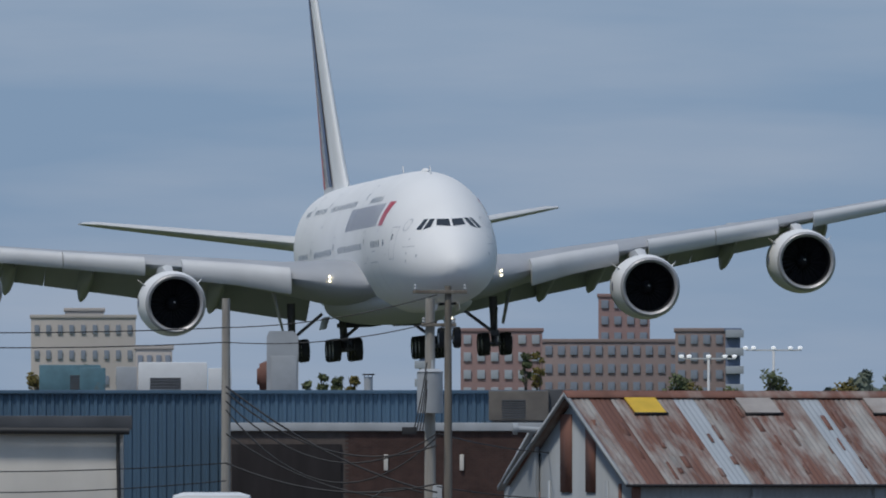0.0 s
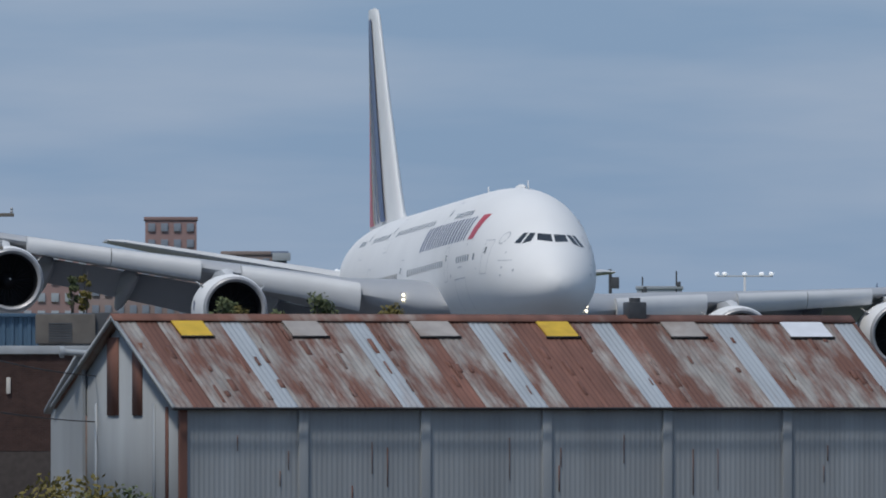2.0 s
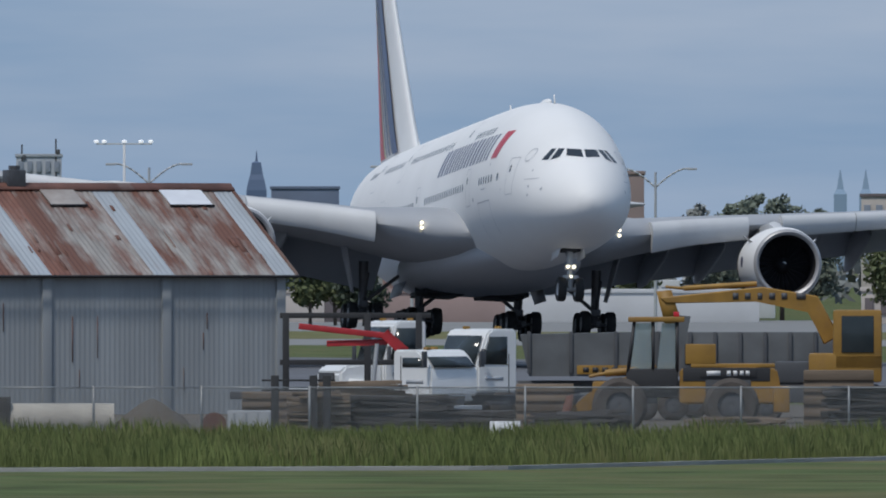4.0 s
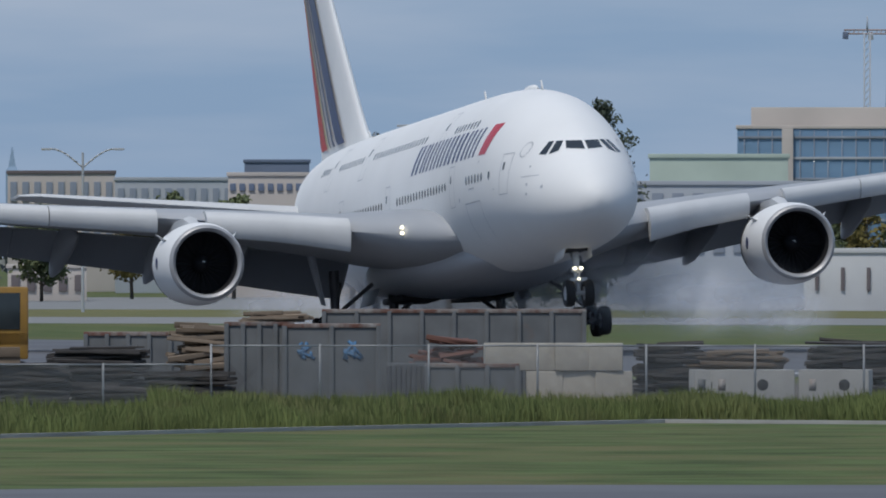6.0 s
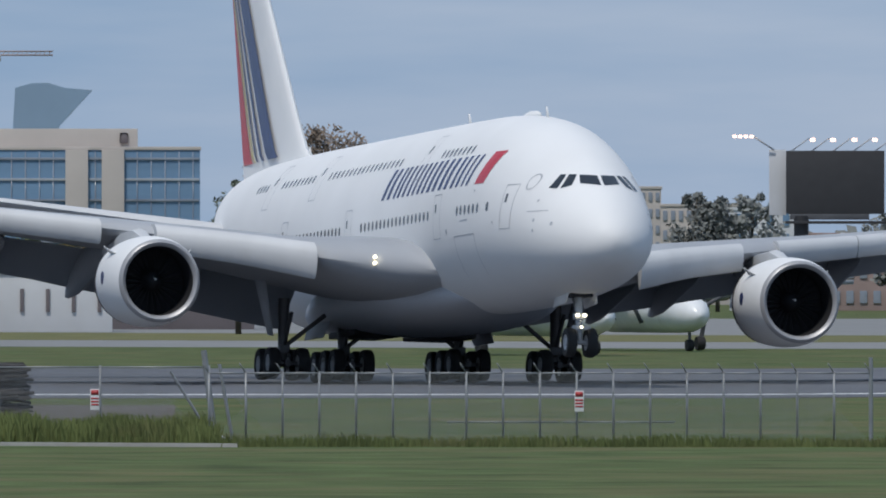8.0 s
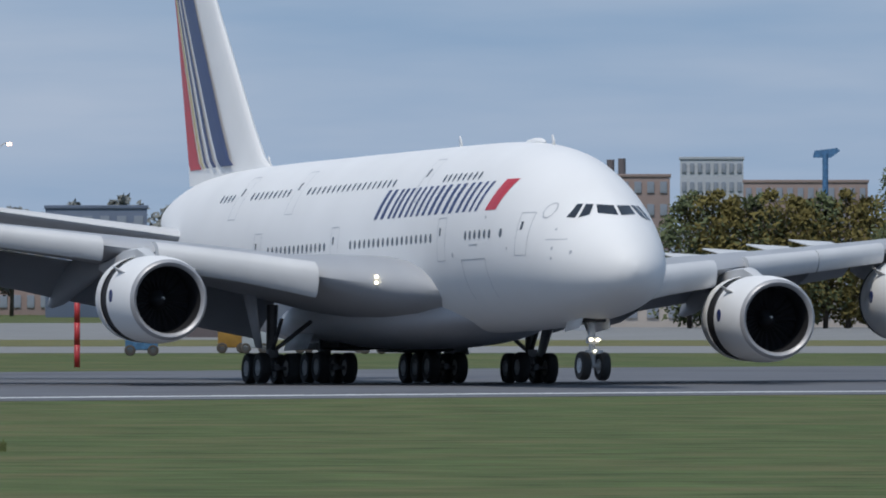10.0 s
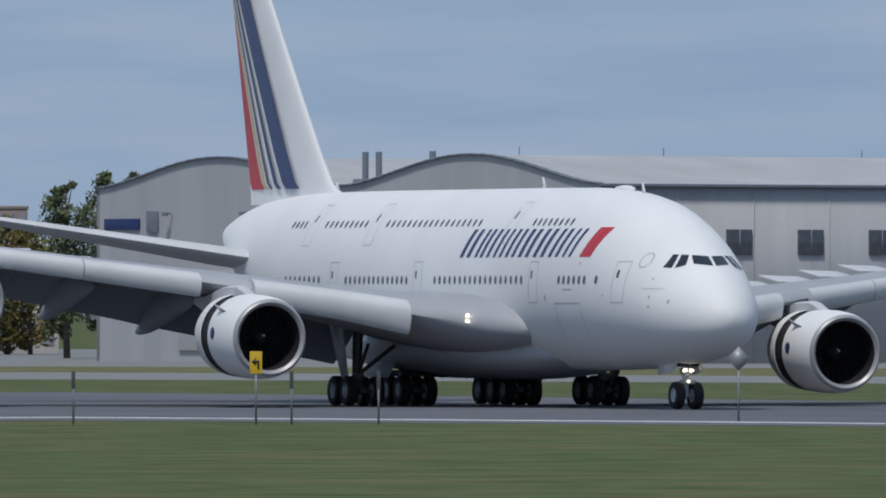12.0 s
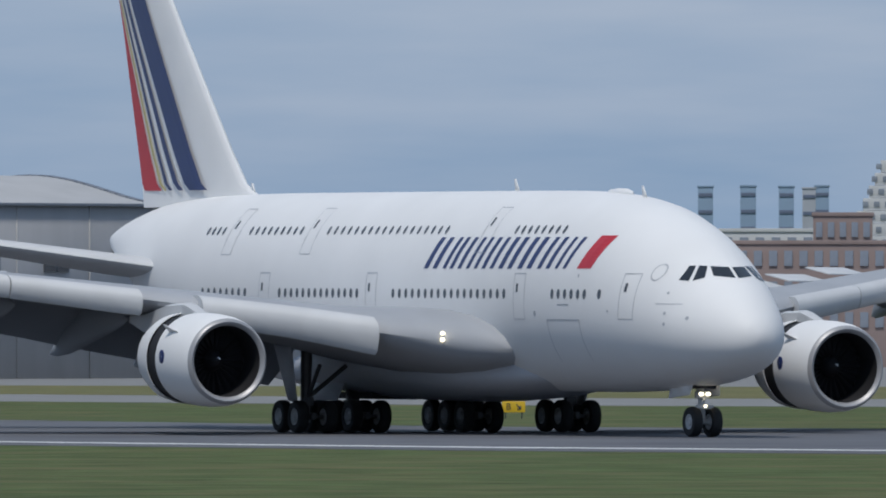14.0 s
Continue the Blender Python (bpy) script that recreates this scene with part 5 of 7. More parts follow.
tower("hall", 1596, 1716, 146, 2000, FNAVY, "blue and brown clad hall")
tower("hall", 1793, 1908, 165, 1700, FRED, "dark red brick hall", floors=3, cols=6)
tower("hall", 1905, 2215, 168, 1650, FNAVY, "long dark navy clad hall", cap=FDARK)
tower("hall", 2215, 2256, 172, 1640, FBROWN, "brown brick stair tower")
tower("hall", 2640, 2830, 132, 1700, FBEIGE, "long beige hall with a dark roof", cap=FDARK, floors=3, cols=9)
for u in (2603, 2648):
    t = thing("spire_tower", place(u, 3600), "hazy blue twin spire on the skyline", "tower", "distant buildings")
    bm = bmesh.new()
    h = EYE + 180 * 3600 / LENS
    loft(bm, [[Vector((s * x, s * y, z)) for x, y in ((-1, -1), (1, -1), (1, 1), (-1, 1))] for s, z in ((1.6, 0), (1.6, h * 0.8), (0.9, h * 0.84), (0.1, h))])
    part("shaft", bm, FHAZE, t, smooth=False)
# low walls beyond the runway
for u0, u1, m_, lab in ((1600, 1690, FBEIGE, "low cream wall panel building"), (1690, 1720, FDARK, "dark wall bay"), (1720, 1775, FBEIGE, "low cream building"), (1775, 2010, FPINK, "low pink rendered building"), (2010, 2460, FWHITE, "long low white building")):
    tower("low_building", u0, u1, -38, 1450, m_, lab + " beyond the runway")
tower("low_building", 2640, 2780, -35, 1400, FBEIGE, "low cream building beside the runway", floors=1, cols=5, glass=FDARK)
rnd = random.Random(77)
for k in range(14):
    u = 1930 + k * 42 + rnd.uniform(-10, 10)
    t = thing("van", place(u, 1560, 0), "white delivery van parked in a distant row", "van", "distant vans")
    hv = rnd.uniform(3.6, 5.2)
    part("body", bmesh_box((0, 0, hv / 2), (2.2, 5, hv), 0.2), FWHITE, t)
    part("windscreen", bmesh_box((0, -2.52, hv * 0.72), (1.8, 0.05, hv * 0.2), 0.02), FGLASS, t)
for k, (u, r, h, w, m_) in enumerate(((1665, 1350, 8.5, 5, LEAF), (1710, 1360, 9.0, 5, LEAF), (1760, 1340, 7, 5, LEAFD), (1985, 1650, 10, 6, LEAFY), (2040, 1660, 11, 7, LEAFY), (2090, 1650, 10, 6, LEAF), (2140, 1640, 9.5, 6, LEAFY),
                                      (2400, 1500, 12, 6, LEAFG), (2445, 1490, 13, 6.5, LEAFG), (2500, 1500, 12.6, 7, LEAFG), (2560, 1500, 11.5, 6, LEAFG), (2350, 1510, 12, 5, LEAFH), (2700, 1380, 9, 6, LEAF), (2230, 1480, 8, 5, LEAF))):
    tree(u, r, h, w, m_, "broad-leaved tree in the distance beyond the runway", 120 + k, clumps=20, per=34, size=0.36)

# second stretch: sparse birches, dark tree, office, crane
tower("low_building", 3030, 3330, 128, 1500, FBEIGE, "long low grey-brown depot", floors=5, cols=18, glass=FNAVY, fill=(0.6, 0.3))
tower("low_building", 3330, 3530, 100, 1480, FBEIGE, "low end of a grey-brown depot")
tower("low_building", 3059, 3174, 152, 1800, FNAVY, "hazy blue clad hall")
tree(3250, 1130, 11.5, 3.0, LEAFH, "sparse birch with thin grey-yellow leaves", 151, clumps=20, per=26, size=0.16, bare=0.2)
tree(3292, 1120, 14.0, 3.2, LEAFH, "tall sparse birch with thin grey-yellow leaves", 152, clumps=26, per=28, size=0.16, bare=0.15)
tree(3345, 1125, 13.2, 2.8, LEAFH, "sparse birch with thin grey-yellow leaves", 153, clumps=22, per=26, size=0.16, bare=0.2)
tree(3320, 1135, 9.5, 5.0, LEAFY, "low yellowing shrubby tree", 154, clumps=22, per=26, size=0.2, bare=0.1)
tree(3550, 1000, 14.6, 8.0, LEAFD, "broad dark green tree with ragged outline", 155, clumps=36, per=50, size=0.2, bare=0.12)
tree(3675, 1010, 15.4, 7.0, LEAFD, "broad dark green tree with ragged outline", 156, clumps=30, per=50, size=0.2, bare=0.12)
pole(3421, 1040, 11.0, 0.2, WOODP, "distant wooden pole with crossarms", ((10.2, -0.9, 0.9), (8.6, -0.2, 1.0)))
of = tower("office_building", 3931, 4524, 212, 1700, FBLUE, "modern office building with blue glass bands and beige frames", cap=FBEIGE)
hgt = EYE + 212 * 1700 / LENS
W_ = (4524 - 3931) / LENS * 1700
upper = part("upper_storey", bmesh_box((-2.8, 1.0, hgt + 1.25), (30.0, 10, 2.5), 0.05), FBEIGE, of, "beige attic storey")
part("roof_sign", bmesh_box((10.6, -4.1, hgt + 1.4), (1.0, 0.2, 1.3), 0.3), FDARK, of)
for x0, x1 in ((4286, 4326), (4350, 4390), (4010, 4030)):
    part("column", bmesh_box((((x0 + x1) / 2 - 4227.5) / LENS * 1700, -6.3, hgt / 2), ((x1 - x0) / LENS * 1700, 0.8, hgt), 0.05), FBEIGE, of, "beige concrete frame")
for k in range(7):
    part("glass_band", bmesh_box((0, -6.1, hgt - 1.0 - 2.4 * k), (W_ - 0.2, 0.2, 0.28), 0.02), FGREY if k % 2 else FGLASS, of)
for k in range(24):
    part("mullion", bmesh_box((-W_ / 2 + W_ * (k + 0.5) / 24, -6.08, hgt / 2), (0.1, 0.16, hgt * 0.98), 0.0), FGLASS, of)
cr = thing("tower_crane", place(4161, 2500), "hazy tower crane with a long jib above the office", "crane")
ch = EYE + 411 * 2500 / LENS
jz = EYE + 383 * 2500 / LENS
bm = bmesh.new()
for s in ((-0.5, -0.5), (0.5, -0.5), (0.5, 0.5), (-0.5, 0.5)):
    tube(bm, (s[0], s[1], 0), (s[0], s[1], jz), 0.14, n=5)
k = 0.0
while k < jz - 1:
    tube(bm, (-0.5, -0.5, k), (0.5, -0.5, k + 1.2), 0.07, n=4)
    tube(bm, (0.5, -0.5, k), (0.5, 0.5, k + 1.2), 0.07, n=4)
    k += 1.2
tube(bm, (0, 0, jz), (0, 0, ch), 0.2, 0.08, 6)
part("mast", bm, FGREY, cr)
bm = bmesh.new()
for z in (-0.3, 0.35):
    tube(bm, (-4.0, 0, jz + z), (9.9, 0, jz + z), 0.13, n=5)
for k in range(18):
    tube(bm, (-4 + 0.77 * k, 0, jz - 0.3), (-4 + 0.77 * (k + 0.5), 0, jz + 0.35), 0.06, n=4)
part("jib", bm, FPINK, cr, "reddish jib paled by painted haze")
part("counterweight", bmesh_box((-3.7, 0, jz - 0.6), (1.0, 1.0, 1.2), 0.1), FNAVY, cr)
part("operator_cab", bmesh_box((0.6, 0, jz - 0.8), (0.9, 0.9, 1.1), 0.1), FGREY, cr)
st = thing("stadium_tower", place(4235, 4200), "hazy blue inclined stadium tower on the skyline", "tower", "distant buildings")
bm = bmesh.new()
k = 4200 / LENS
prism(bm, ((-58 * k, 0, 0), (40 * k, 0, 0), (40 * k, 0, EYE + 255 * k), (98 * k, 0, EYE + 318 * k), (50 * k, 0, EYE + 322 * k), (20 * k, 0, EYE + 331 * k), (-10 * k, 0, EYE + 330 * k), (-38 * k, 0, EYE + 322 * k)), (0, 20, 0))
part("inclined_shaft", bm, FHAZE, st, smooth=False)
tower("low_building", 3776, 4021, 160, 1350, FGREEN, "hall with a pale green roof", cap=FGREEN)
tower("low_building", 3700, 4060, 112, 1320, FGREY, "grey low hall with dark openings", floors=3, cols=10)
tower("low_building", 4049, 4369, -8, 1180, FWHITE, "long low white building with dark windows", floors=1, cols=7, glass=FDARK, fill=(0.15, 0.4))
tower("low_building", 4369, 4620, -5, 1230, FDARK, "low dark brown building with a pale stripe")
tower("low_building", 4620, 4960, 25, 1400, FGREY, "low grey building beyond the apron", floors=2, cols=12)
for k, (u, v) in enumerate(((4110, 70), (4160, 76), (4230, 68), (4300, 78), (4380, 72), (4440, 80), (4500, 75), (4580, 100), (4640, 110))):
    tree(u, 1420, EYE + v * 1420 / LENS, 5.0, LEAFY if k % 2 else LEAF, "small yellow-green tree before the office", 170 + k, clumps=16, per=34, size=0.3)
# Russet leaf colour greyed towards beige, with aerial haze put into it.
tree(4755, 1150, 16.2, 11.5, mat("russet_leaves", (0.22, 0.175, 0.14), 0.8, vary=0.25, scale=0.8, spec=0.2, island=0.3), "tall broad russet tree with a thinning crown", 181, clumps=44, per=60, size=0.2, bare=0.15)
tree(4592, 1140, 12.2, 4.6, LEAFG, "green round-crowned tree beside the apron", 182, clumps=26, per=50, size=0.2, bare=0.15)
tower("apartment_block", 5086, 5340, 143, 2100, FBEIGE, "long hazy beige block with window rows", floors=7, cols=20)
tower("apartment_block", 4940, 5086, 100, 1900, FGREY, "low hazy block with blue windows", floors=5, cols=8, glass=FBLUE)
tower("apartment_block", 5340, 5480, 112, 2100, FBEIGE, "hazy beige terrace of flats", floors=5, cols=10)
tower("apartment_block", 5461, 5575, 105, 1800, FWHITE, "white block with blue windows", floors=5, cols=4, glass=FBLUE, fill=(0.4, 0.6))
tower("apartment_block", 5590, 5830, 60, 1800, FPINK, "low hazy pinkish block", floors=3, cols=10)
tower("apartment_block", 5820, 6000, 116, 1700, FNAVY, "blue clad block with beige end", floors=3, cols=6)
for u, w in ((5036, 2.2), (5116, 2.0)):
    t = thing("spire_tower", place(u, 3700), "hazy teal church spire on the skyline", "tower", "distant buildings")
    bm = bmesh.new()
    h = EYE + 205 * 3700 / LENS
    loft(bm, [[Vector((s * math.cos(a), s * math.sin(a), z)) for a in [2 * math.pi * j / 8 for j in range(8)]] for s, z in ((w * 1.6, 0), (w * 1.5, h * 0.62), (w * 0.7, h * 0.68), (w * 0.6, h * 0.82), (0.1, h))])
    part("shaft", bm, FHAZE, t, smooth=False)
for k, (u, v) in enumerate(((4980, 90), (5400, 140), (5440, 130), (5500, 138), (5760, 120), (5860, 130), (5960, 140), (6040, 120))):
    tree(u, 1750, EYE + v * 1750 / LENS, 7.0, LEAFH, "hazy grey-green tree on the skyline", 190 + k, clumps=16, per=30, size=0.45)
bb = thing("billboard", place(5648, 1300), "large dark billboard seen from behind with lit floodlights", "billboard")
part("panel", bmesh_box((0, 0, 5 + 155 * 0.05), (8.7, 0.5, 5.6), 0.05), CABLE, bb, "dark panel back")
part("side_panel", bmesh_box((-5.1, 1.0, 5 + 155 * 0.05), (1.5, 0.4, 5.8), 0.05), FWHITE, bb, "pale second panel")
part("catwalk", bmesh_box((0.2, -0.6, 9.2), (9.2, 1.2, 0.25), 0.02), CABLE, bb)
part("lower_beam", bmesh_box((-0.5, 0, 9.7), (7.0, 0.6, 0.5), 0.02), DGREY, bb)
bm = bmesh.new()
tube(bm, (-3.0, 0, 0), (-3.0, 0, 9.8), 0.65, n=16)
part("post", bm, CABLE, bb)
for x in (-2.0, -0.2, 1.7, 3.5, 5.4):
    bm = bmesh.new()
    tube(bm, (x - 1.9, 0, 15.5), (x - 0.4, -0.4, 16.6), 0.06, n=6)
    tube(bm, (x - 0.4, -0.4, 16.6), (x, -0.4, 16.6), 0.06, n=6)
    part("lamp_arm", bm, LGREY, bb)
    part("floodlight", bmesh_box((x, -0.45, 16.5), (0.45, 0.3, 0.3), 0.08), LAMPO, bb, "lit floodlight")
bm = bmesh.new()
tube(bm, (-5.4, 0.6, 15.6), (-7.2, 0, 16.8), 0.09, n=6)
part("lamp_arm", bm, LGREY, bb)
for k in range(4):
    part("floodlight", bmesh_box((-7.4 - 0.5 * k, -0.2, 16.8), (0.35, 0.3, 0.25), 0.06), LAMPO, bb, "lit floodlight")
bm = bmesh.new()
for k in range(6):
    tube(bm, (0, 0, k * 1.2), (0, 0, (k + 1) * 1.2), 0.16, n=8)
tagged(new("marker_mast", mesh_of("marker_mast", bm, CRANER)), "orange-red marker mast beside the taxiway", "mast").matrix_basis = place(5876, 790)


# ---- parked regional aircraft ----
def turboprop(u, r, turn, tail_m, label):
    t = thing("turboprop_airliner", place(u, r, 0, turn), label, "airplane", "parked turboprops")
    bm = bmesh.new()
    rings = []
    for y, s, dz in ((0, 0.05, 0), (0.25, 0.45, 0), (1.0, 0.95, 0.1), (2.2, 1.3, 0.25), (3.5, 1.38, 0.3), (16, 1.38, 0.3), (19, 1.0, 0.6), (23, 0.3, 1.1)):
        rings.append([Vector((s * math.cos(a), y, 2.2 + dz + s * math.sin(a))) for a in [2 * math.pi * j / 24 for j in range(24)]])
    loft(bm, rings)
    part("fuselage", bm, CABW, t)
    part("windscreen", bmesh_box((0, 1.35, 3.15), (1.5, 0.5, 0.35), 0.1), GLASSD, t)
    for s in (-1, 1):
        bm = bmesh.new()
        prism(bm, ((0, 8.6, 3.85), (s * 13.5, 9.3, 4.1), (s * 13.5, 10.6, 4.1), (0, 11.2, 3.85)), (0, 0, 0.3))
        part("wing", bm, WINGM, t)
        bm = bmesh.new()
        lathe(bm, [(6.3, 0.05), (6.5, 0.3), (7.2, 0.5), (9.5, 0.6), (12.5, 0.3), (13.2, 0.05)], 20, axis="Y", at=(s * 4.2, 0, 3.6))
        e = part("engine", bm, WINGM, t)
        for k in range(4):
            a = k * math.pi / 2 + 0.5
            bm = bmesh.new()
            prism(bm, [Vector((s * 4.2 + c * math.cos(a) - d * math.sin(a), 6.5, 3.6 + c * math.sin(a) + d * math.cos(a))) for c, d in ((0.2, -0.1), (1.9, -0.16), (1.95, 0.1), (0.2, 0.1))], (0, 0.06, 0))
            part("blade", bm, DGREY, e)
        bm = bmesh.new()
        prism(bm, ((0, 21.2, 7.4), (s * 4.2, 21.8, 7.4), (s * 4.2, 23.0, 7.4), (0, 23.2, 7.4)), (0, 0, 0.2))
        part("tailplane", bm, WINGM, t)
        bm = bmesh.new()
        tube(bm, (s * 3.6, 10, 0.45), (s * 4.2, 10, 3.3), 0.14)
        lathe(bm, [(-0.2, 0.2), (-0.2, 0.42), (0, 0.46), (0.2, 0.42), (0.2, 0.2)], 16, axis="Z", at=(0, 0, 0)) if False else None
        part("gear_leg", bm, GEARD, t)
        bm = bmesh.new()
        lathe(bm, [(-0.25, 0.05), (-0.25, 0.4), (0, 0.46), (0.25, 0.4), (0.25, 0.05)], 16, axis="X", at=(s * 3.6, 10, 0.46))
        part("wheel", bm, RUBBER, t)
    bm = bmesh.new()
    prism(bm, ((-0.12, 17.5, 3.4), (-0.12, 22.5, 3.2), (-0.12, 23.6, 7.6), (-0.12, 20.9, 7.6)), (0.24, 0, 0))
    part("fin", bm, tail_m, t)
    bm = bmesh.new()
    tube(bm, (0, 2.0, 0.4), (0, 2.0, 1.6), 0.1)
    part("nose_leg", bm, GEARD, t)
    bm = bmesh.new()
    lathe(bm, [(-0.2, 0.05), (-0.2, 0.34), (0, 0.38), (0.2, 0.34), (0.2, 0.05)], 16, axis="X", at=(0, 2.0, 0.38))
    part("wheel", bm, RUBBER, t)


turboprop(5245, 850, 24, CABW, "small white turboprop airliner parked on the apron")
turboprop(5410, 900, 20, CABW, "small white turboprop airliner parked behind")

tower("hall", 2830, 3040, 120, 1650, FGREY, "long grey depot hall with windows", floors=3, cols=10)
for k, u in enumerate((2860, 2930, 3000, 3040, 3600, 3740, 3800)):
    tree(u, 1450, 9.5 + 1.5 * math.sin(k * 2.3), 6, LEAF if k % 2 else LEAFY, "broad-leaved tree before a depot hall", 260 + k, clumps=20, per=34, size=0.32)


# ---- tyre smoke hanging over the runway ----
def smoke_material():
    m = bpy.data.materials.new("thin_smoke")
    m.use_nodes = True
    n, l = m.node_tree.nodes, m.node_tree.links
    n.remove(n["Principled BSDF"])
    d = n.new("ShaderNodeBsdfDiffuse")
    d.inputs["Color"].default_value = (0.82, 0.85, 0.92, 1)
    tr = n.new("ShaderNodeBsdfTransparent")
    tcn = n.new("ShaderNodeTexCoord")
    ns = n.new("ShaderNodeTexNoise")
    ns.inputs["Scale"].default_value, ns.inputs["Detail"].default_value = 2.2, 3
    ball = n.new("ShaderNodeTexGradient")
    ball.gradient_type = "SPHERICAL"
    thin = n.new("ShaderNodeMapRange")
    thin.interpolation_type = "SMOOTHSTEP"
    thin.inputs["From Min"].default_value, thin.inputs["From Max"].default_value = 0.02, 0.85
    thin.inputs["To Max"].default_value = 0.75
    rg = n.new("ShaderNodeMath")
    rg.operation = "MULTIPLY"
    l.new(tcn.outputs["Object"], ball.inputs["Vector"])
    l.new(ball.outputs["Fac"], thin.inputs["Value"])
    l.new(thin.outputs["Result"], rg.inputs[1])
    mx = n.new("ShaderNodeMixShader")
    l.new(tcn.outputs["Object"], ns.inputs["Vector"])
    l.new(ns.outputs["Fac"], rg.inputs[0])
    l.new(rg.outputs["Value"], mx.inputs["Fac"])
    l.new(tr.outputs[0], mx.inputs[1])
    l.new(d.outputs[0], mx.inputs[2])
    l.new(mx.outputs[0], n["Material Output"].inputs["Surface"])
    return m


SMOKE = smoke_material()
tyre_smoke = thing("tyre_smoke", Matrix.Translation(site(3700, 715)), "thin bluish white tyre smoke drifting over the runway", "smoke", kind="stuff")
rnd = random.Random(90)
for k in range(14):
    f = k / 13
    p = site(3130 + 900 * f, 728 - 30 * f) - site(3700, 715)
    rad = rnd.uniform(1.7, 2.9)
    bm = bmesh.new()
    bmesh.ops.create_circle(bm, cap_ends=True, segments=20, radius=1.0)
    bmesh.ops.poke(bm, faces=bm.faces[:])
    for v in bm.verts:
        v.co.z = 0.12 * (1 - v.co.xy.length) + 0.06 * noise.noise(v.co * 2 + Vector((k, 0, 0)))
    part("puff", bm, SMOKE, tyre_smoke, m=Matrix.Translation((p.x, p.y, rad * 0.8 + rnd.uniform(0.0, 1.4))) @ pose(0, 0, 0, 90 + rnd.uniform(-15, 15), 0, rnd.uniform(-20, 20)) @ Matrix.Diagonal((rad * 1.7, rad, rad, 1)))


# ---- third stretch: inn sign, hangar, apartment blocks, airfield signs ----
HANG = mat("hangar_cladding", (0.40, 0.405, 0.42), 0.75, vary=0.05, scale=0.15, dark=(0.33, 0.335, 0.35), spot=(0.5, 0.8), stretch=(3, 3, 0.3))
HROOF = mat("hangar_roof_sheet", (0.42, 0.42, 0.42), 0.7, vary=0.08, scale=0.2)
HEDGE = mat("hangar_roof_edge", (0.17, 0.195, 0.235), 0.7, vary=0.1)
SIGNY = mat("taxi_sign_yellow", (0.66, 0.42, 0.02), 0.5, vary=0.1)


def hangar():
    corner = place(8289, 1150)
    t = thing("hangar", corner @ pose(0, 0, 0, 0, 0, 40), "large pale grey twin-arched aircraft hangar", "hangar")
    L, B, EV, RISE = 63.0, 64.0, 14.0, 2.4     # side along +x, gable along +y (two bays)
    bay = B / 2

    def crown(y):
        f = (y % bay) / bay if y < B else 1.0
        return EV + 0.1 + RISE * (0.5 - 0.5 * math.cos(2 * math.pi * f)) ** 0.8
    n = 48
    ys = [B * k / n for k in range(n + 1)]
    for x, nm in ((0.0, "gable_wall"), (L, "gable_wall")):
        bm = bmesh.new()
        lo = [bm.verts.new((x, y, 0)) for y in ys]
        hi = [bm.verts.new((x, y, crown(y))) for y in ys]
        lo2 = [bm.verts.new((x + (0.4 if x == 0 else -0.4), y, 0)) for y in ys]
        hi2 = [bm.verts.new((x + (0.4 if x == 0 else -0.4), y, crown(y))) for y in ys]
        for k in range(n):
            bm.faces.new((lo[k], lo[k + 1], hi[k + 1], hi[k]))
            bm.faces.new((lo2[k], hi2[k], hi2[k + 1], lo2[k + 1]))
            bm.faces.new((hi[k], hi[k + 1], hi2[k + 1], hi2[k]))
        g = part(nm, bm, HANG, t, "pale grey arched gable wall")
        bm = bmesh.new()
        for k in range(n):
            a, b = Vector((x - 0.25, ys[k], crown(ys[k]))), Vector((x - 0.25, ys[k + 1], crown(ys[k + 1])))
            prism(bm, (a, b, b + Vector((0, 0, 0.16)), a + Vector((0, 0, 0.16))), (0.5, 0, 0))
        part("roof_edge", bm, HEDGE, g, "dark blue-grey roof edge")
    bm = bmesh.new()
    rings = [[Vector((x, y, crown(y) + 0.05)) for y in ys] for x in (0.2, L * 0.5, L - 0.2)]
    loft(bm, rings, closed=False)
    part("roof", bm, HROOF, t, "pale grey barrel roof")
    part("side_wall", bmesh_box((L / 2, 0.2, EV / 2), (L, 0.4, EV), 0.0), HANG, t)
    part("side_wall", bmesh_box((L / 2, B - 0.2, EV / 2), (L, 0.4, EV), 0.0), HANG, t)
    part("eave_line", bmesh_box((L / 2, -0.15, EV + 0.05), (L + 0.4, 0.5, 0.22), 0.02), HEDGE, t)
    for k in range(1, 8):
        part("cladding_joint", bmesh_box((L * k / 8, -0.03, EV / 2), (0.08, 0.06, EV), 0.0), HROOF, t)
    # side windows
    for k in range(8):
        x = 14.2 + 7.45 * k
        if x < L - 2:
            w = part("window", bmesh_box((x, -0.06, 9.6), (2.6, 0.2, 2.0), 0.02), CABIN, t, "dark window")
            part("mullion", bmesh_box((x, -0.18, 9.6), (0.1, 0.08, 2.0), 0.0), HEDGE, w)
    # gable openings
    for y, z, w, h, m_ in ((31.6, 9.1, 6.0, 1.5, DGREY), (9.5, 8.5, 3.4, 2.0, HEDGE), (12.0, 4.0, 9.5, 6.6, HROOF), (44.5, 4.2, 17.0, 6.5, HROOF), (60.5, 11.2, 4.5, 0.9, NAVY), (56.5, 11.4, 1.4, 1.7, HEDGE), (5.5, 12.2, 1.5, 1.6, HEDGE), (40.0, 10.0, 2.6, 3.0, HROOF)):
        part("opening", bmesh_box((-0.08, y, z), (0.3, w, h), 0.03), m_, t, "dark blue band" if m_ is NAVY else "recessed grey hangar opening")
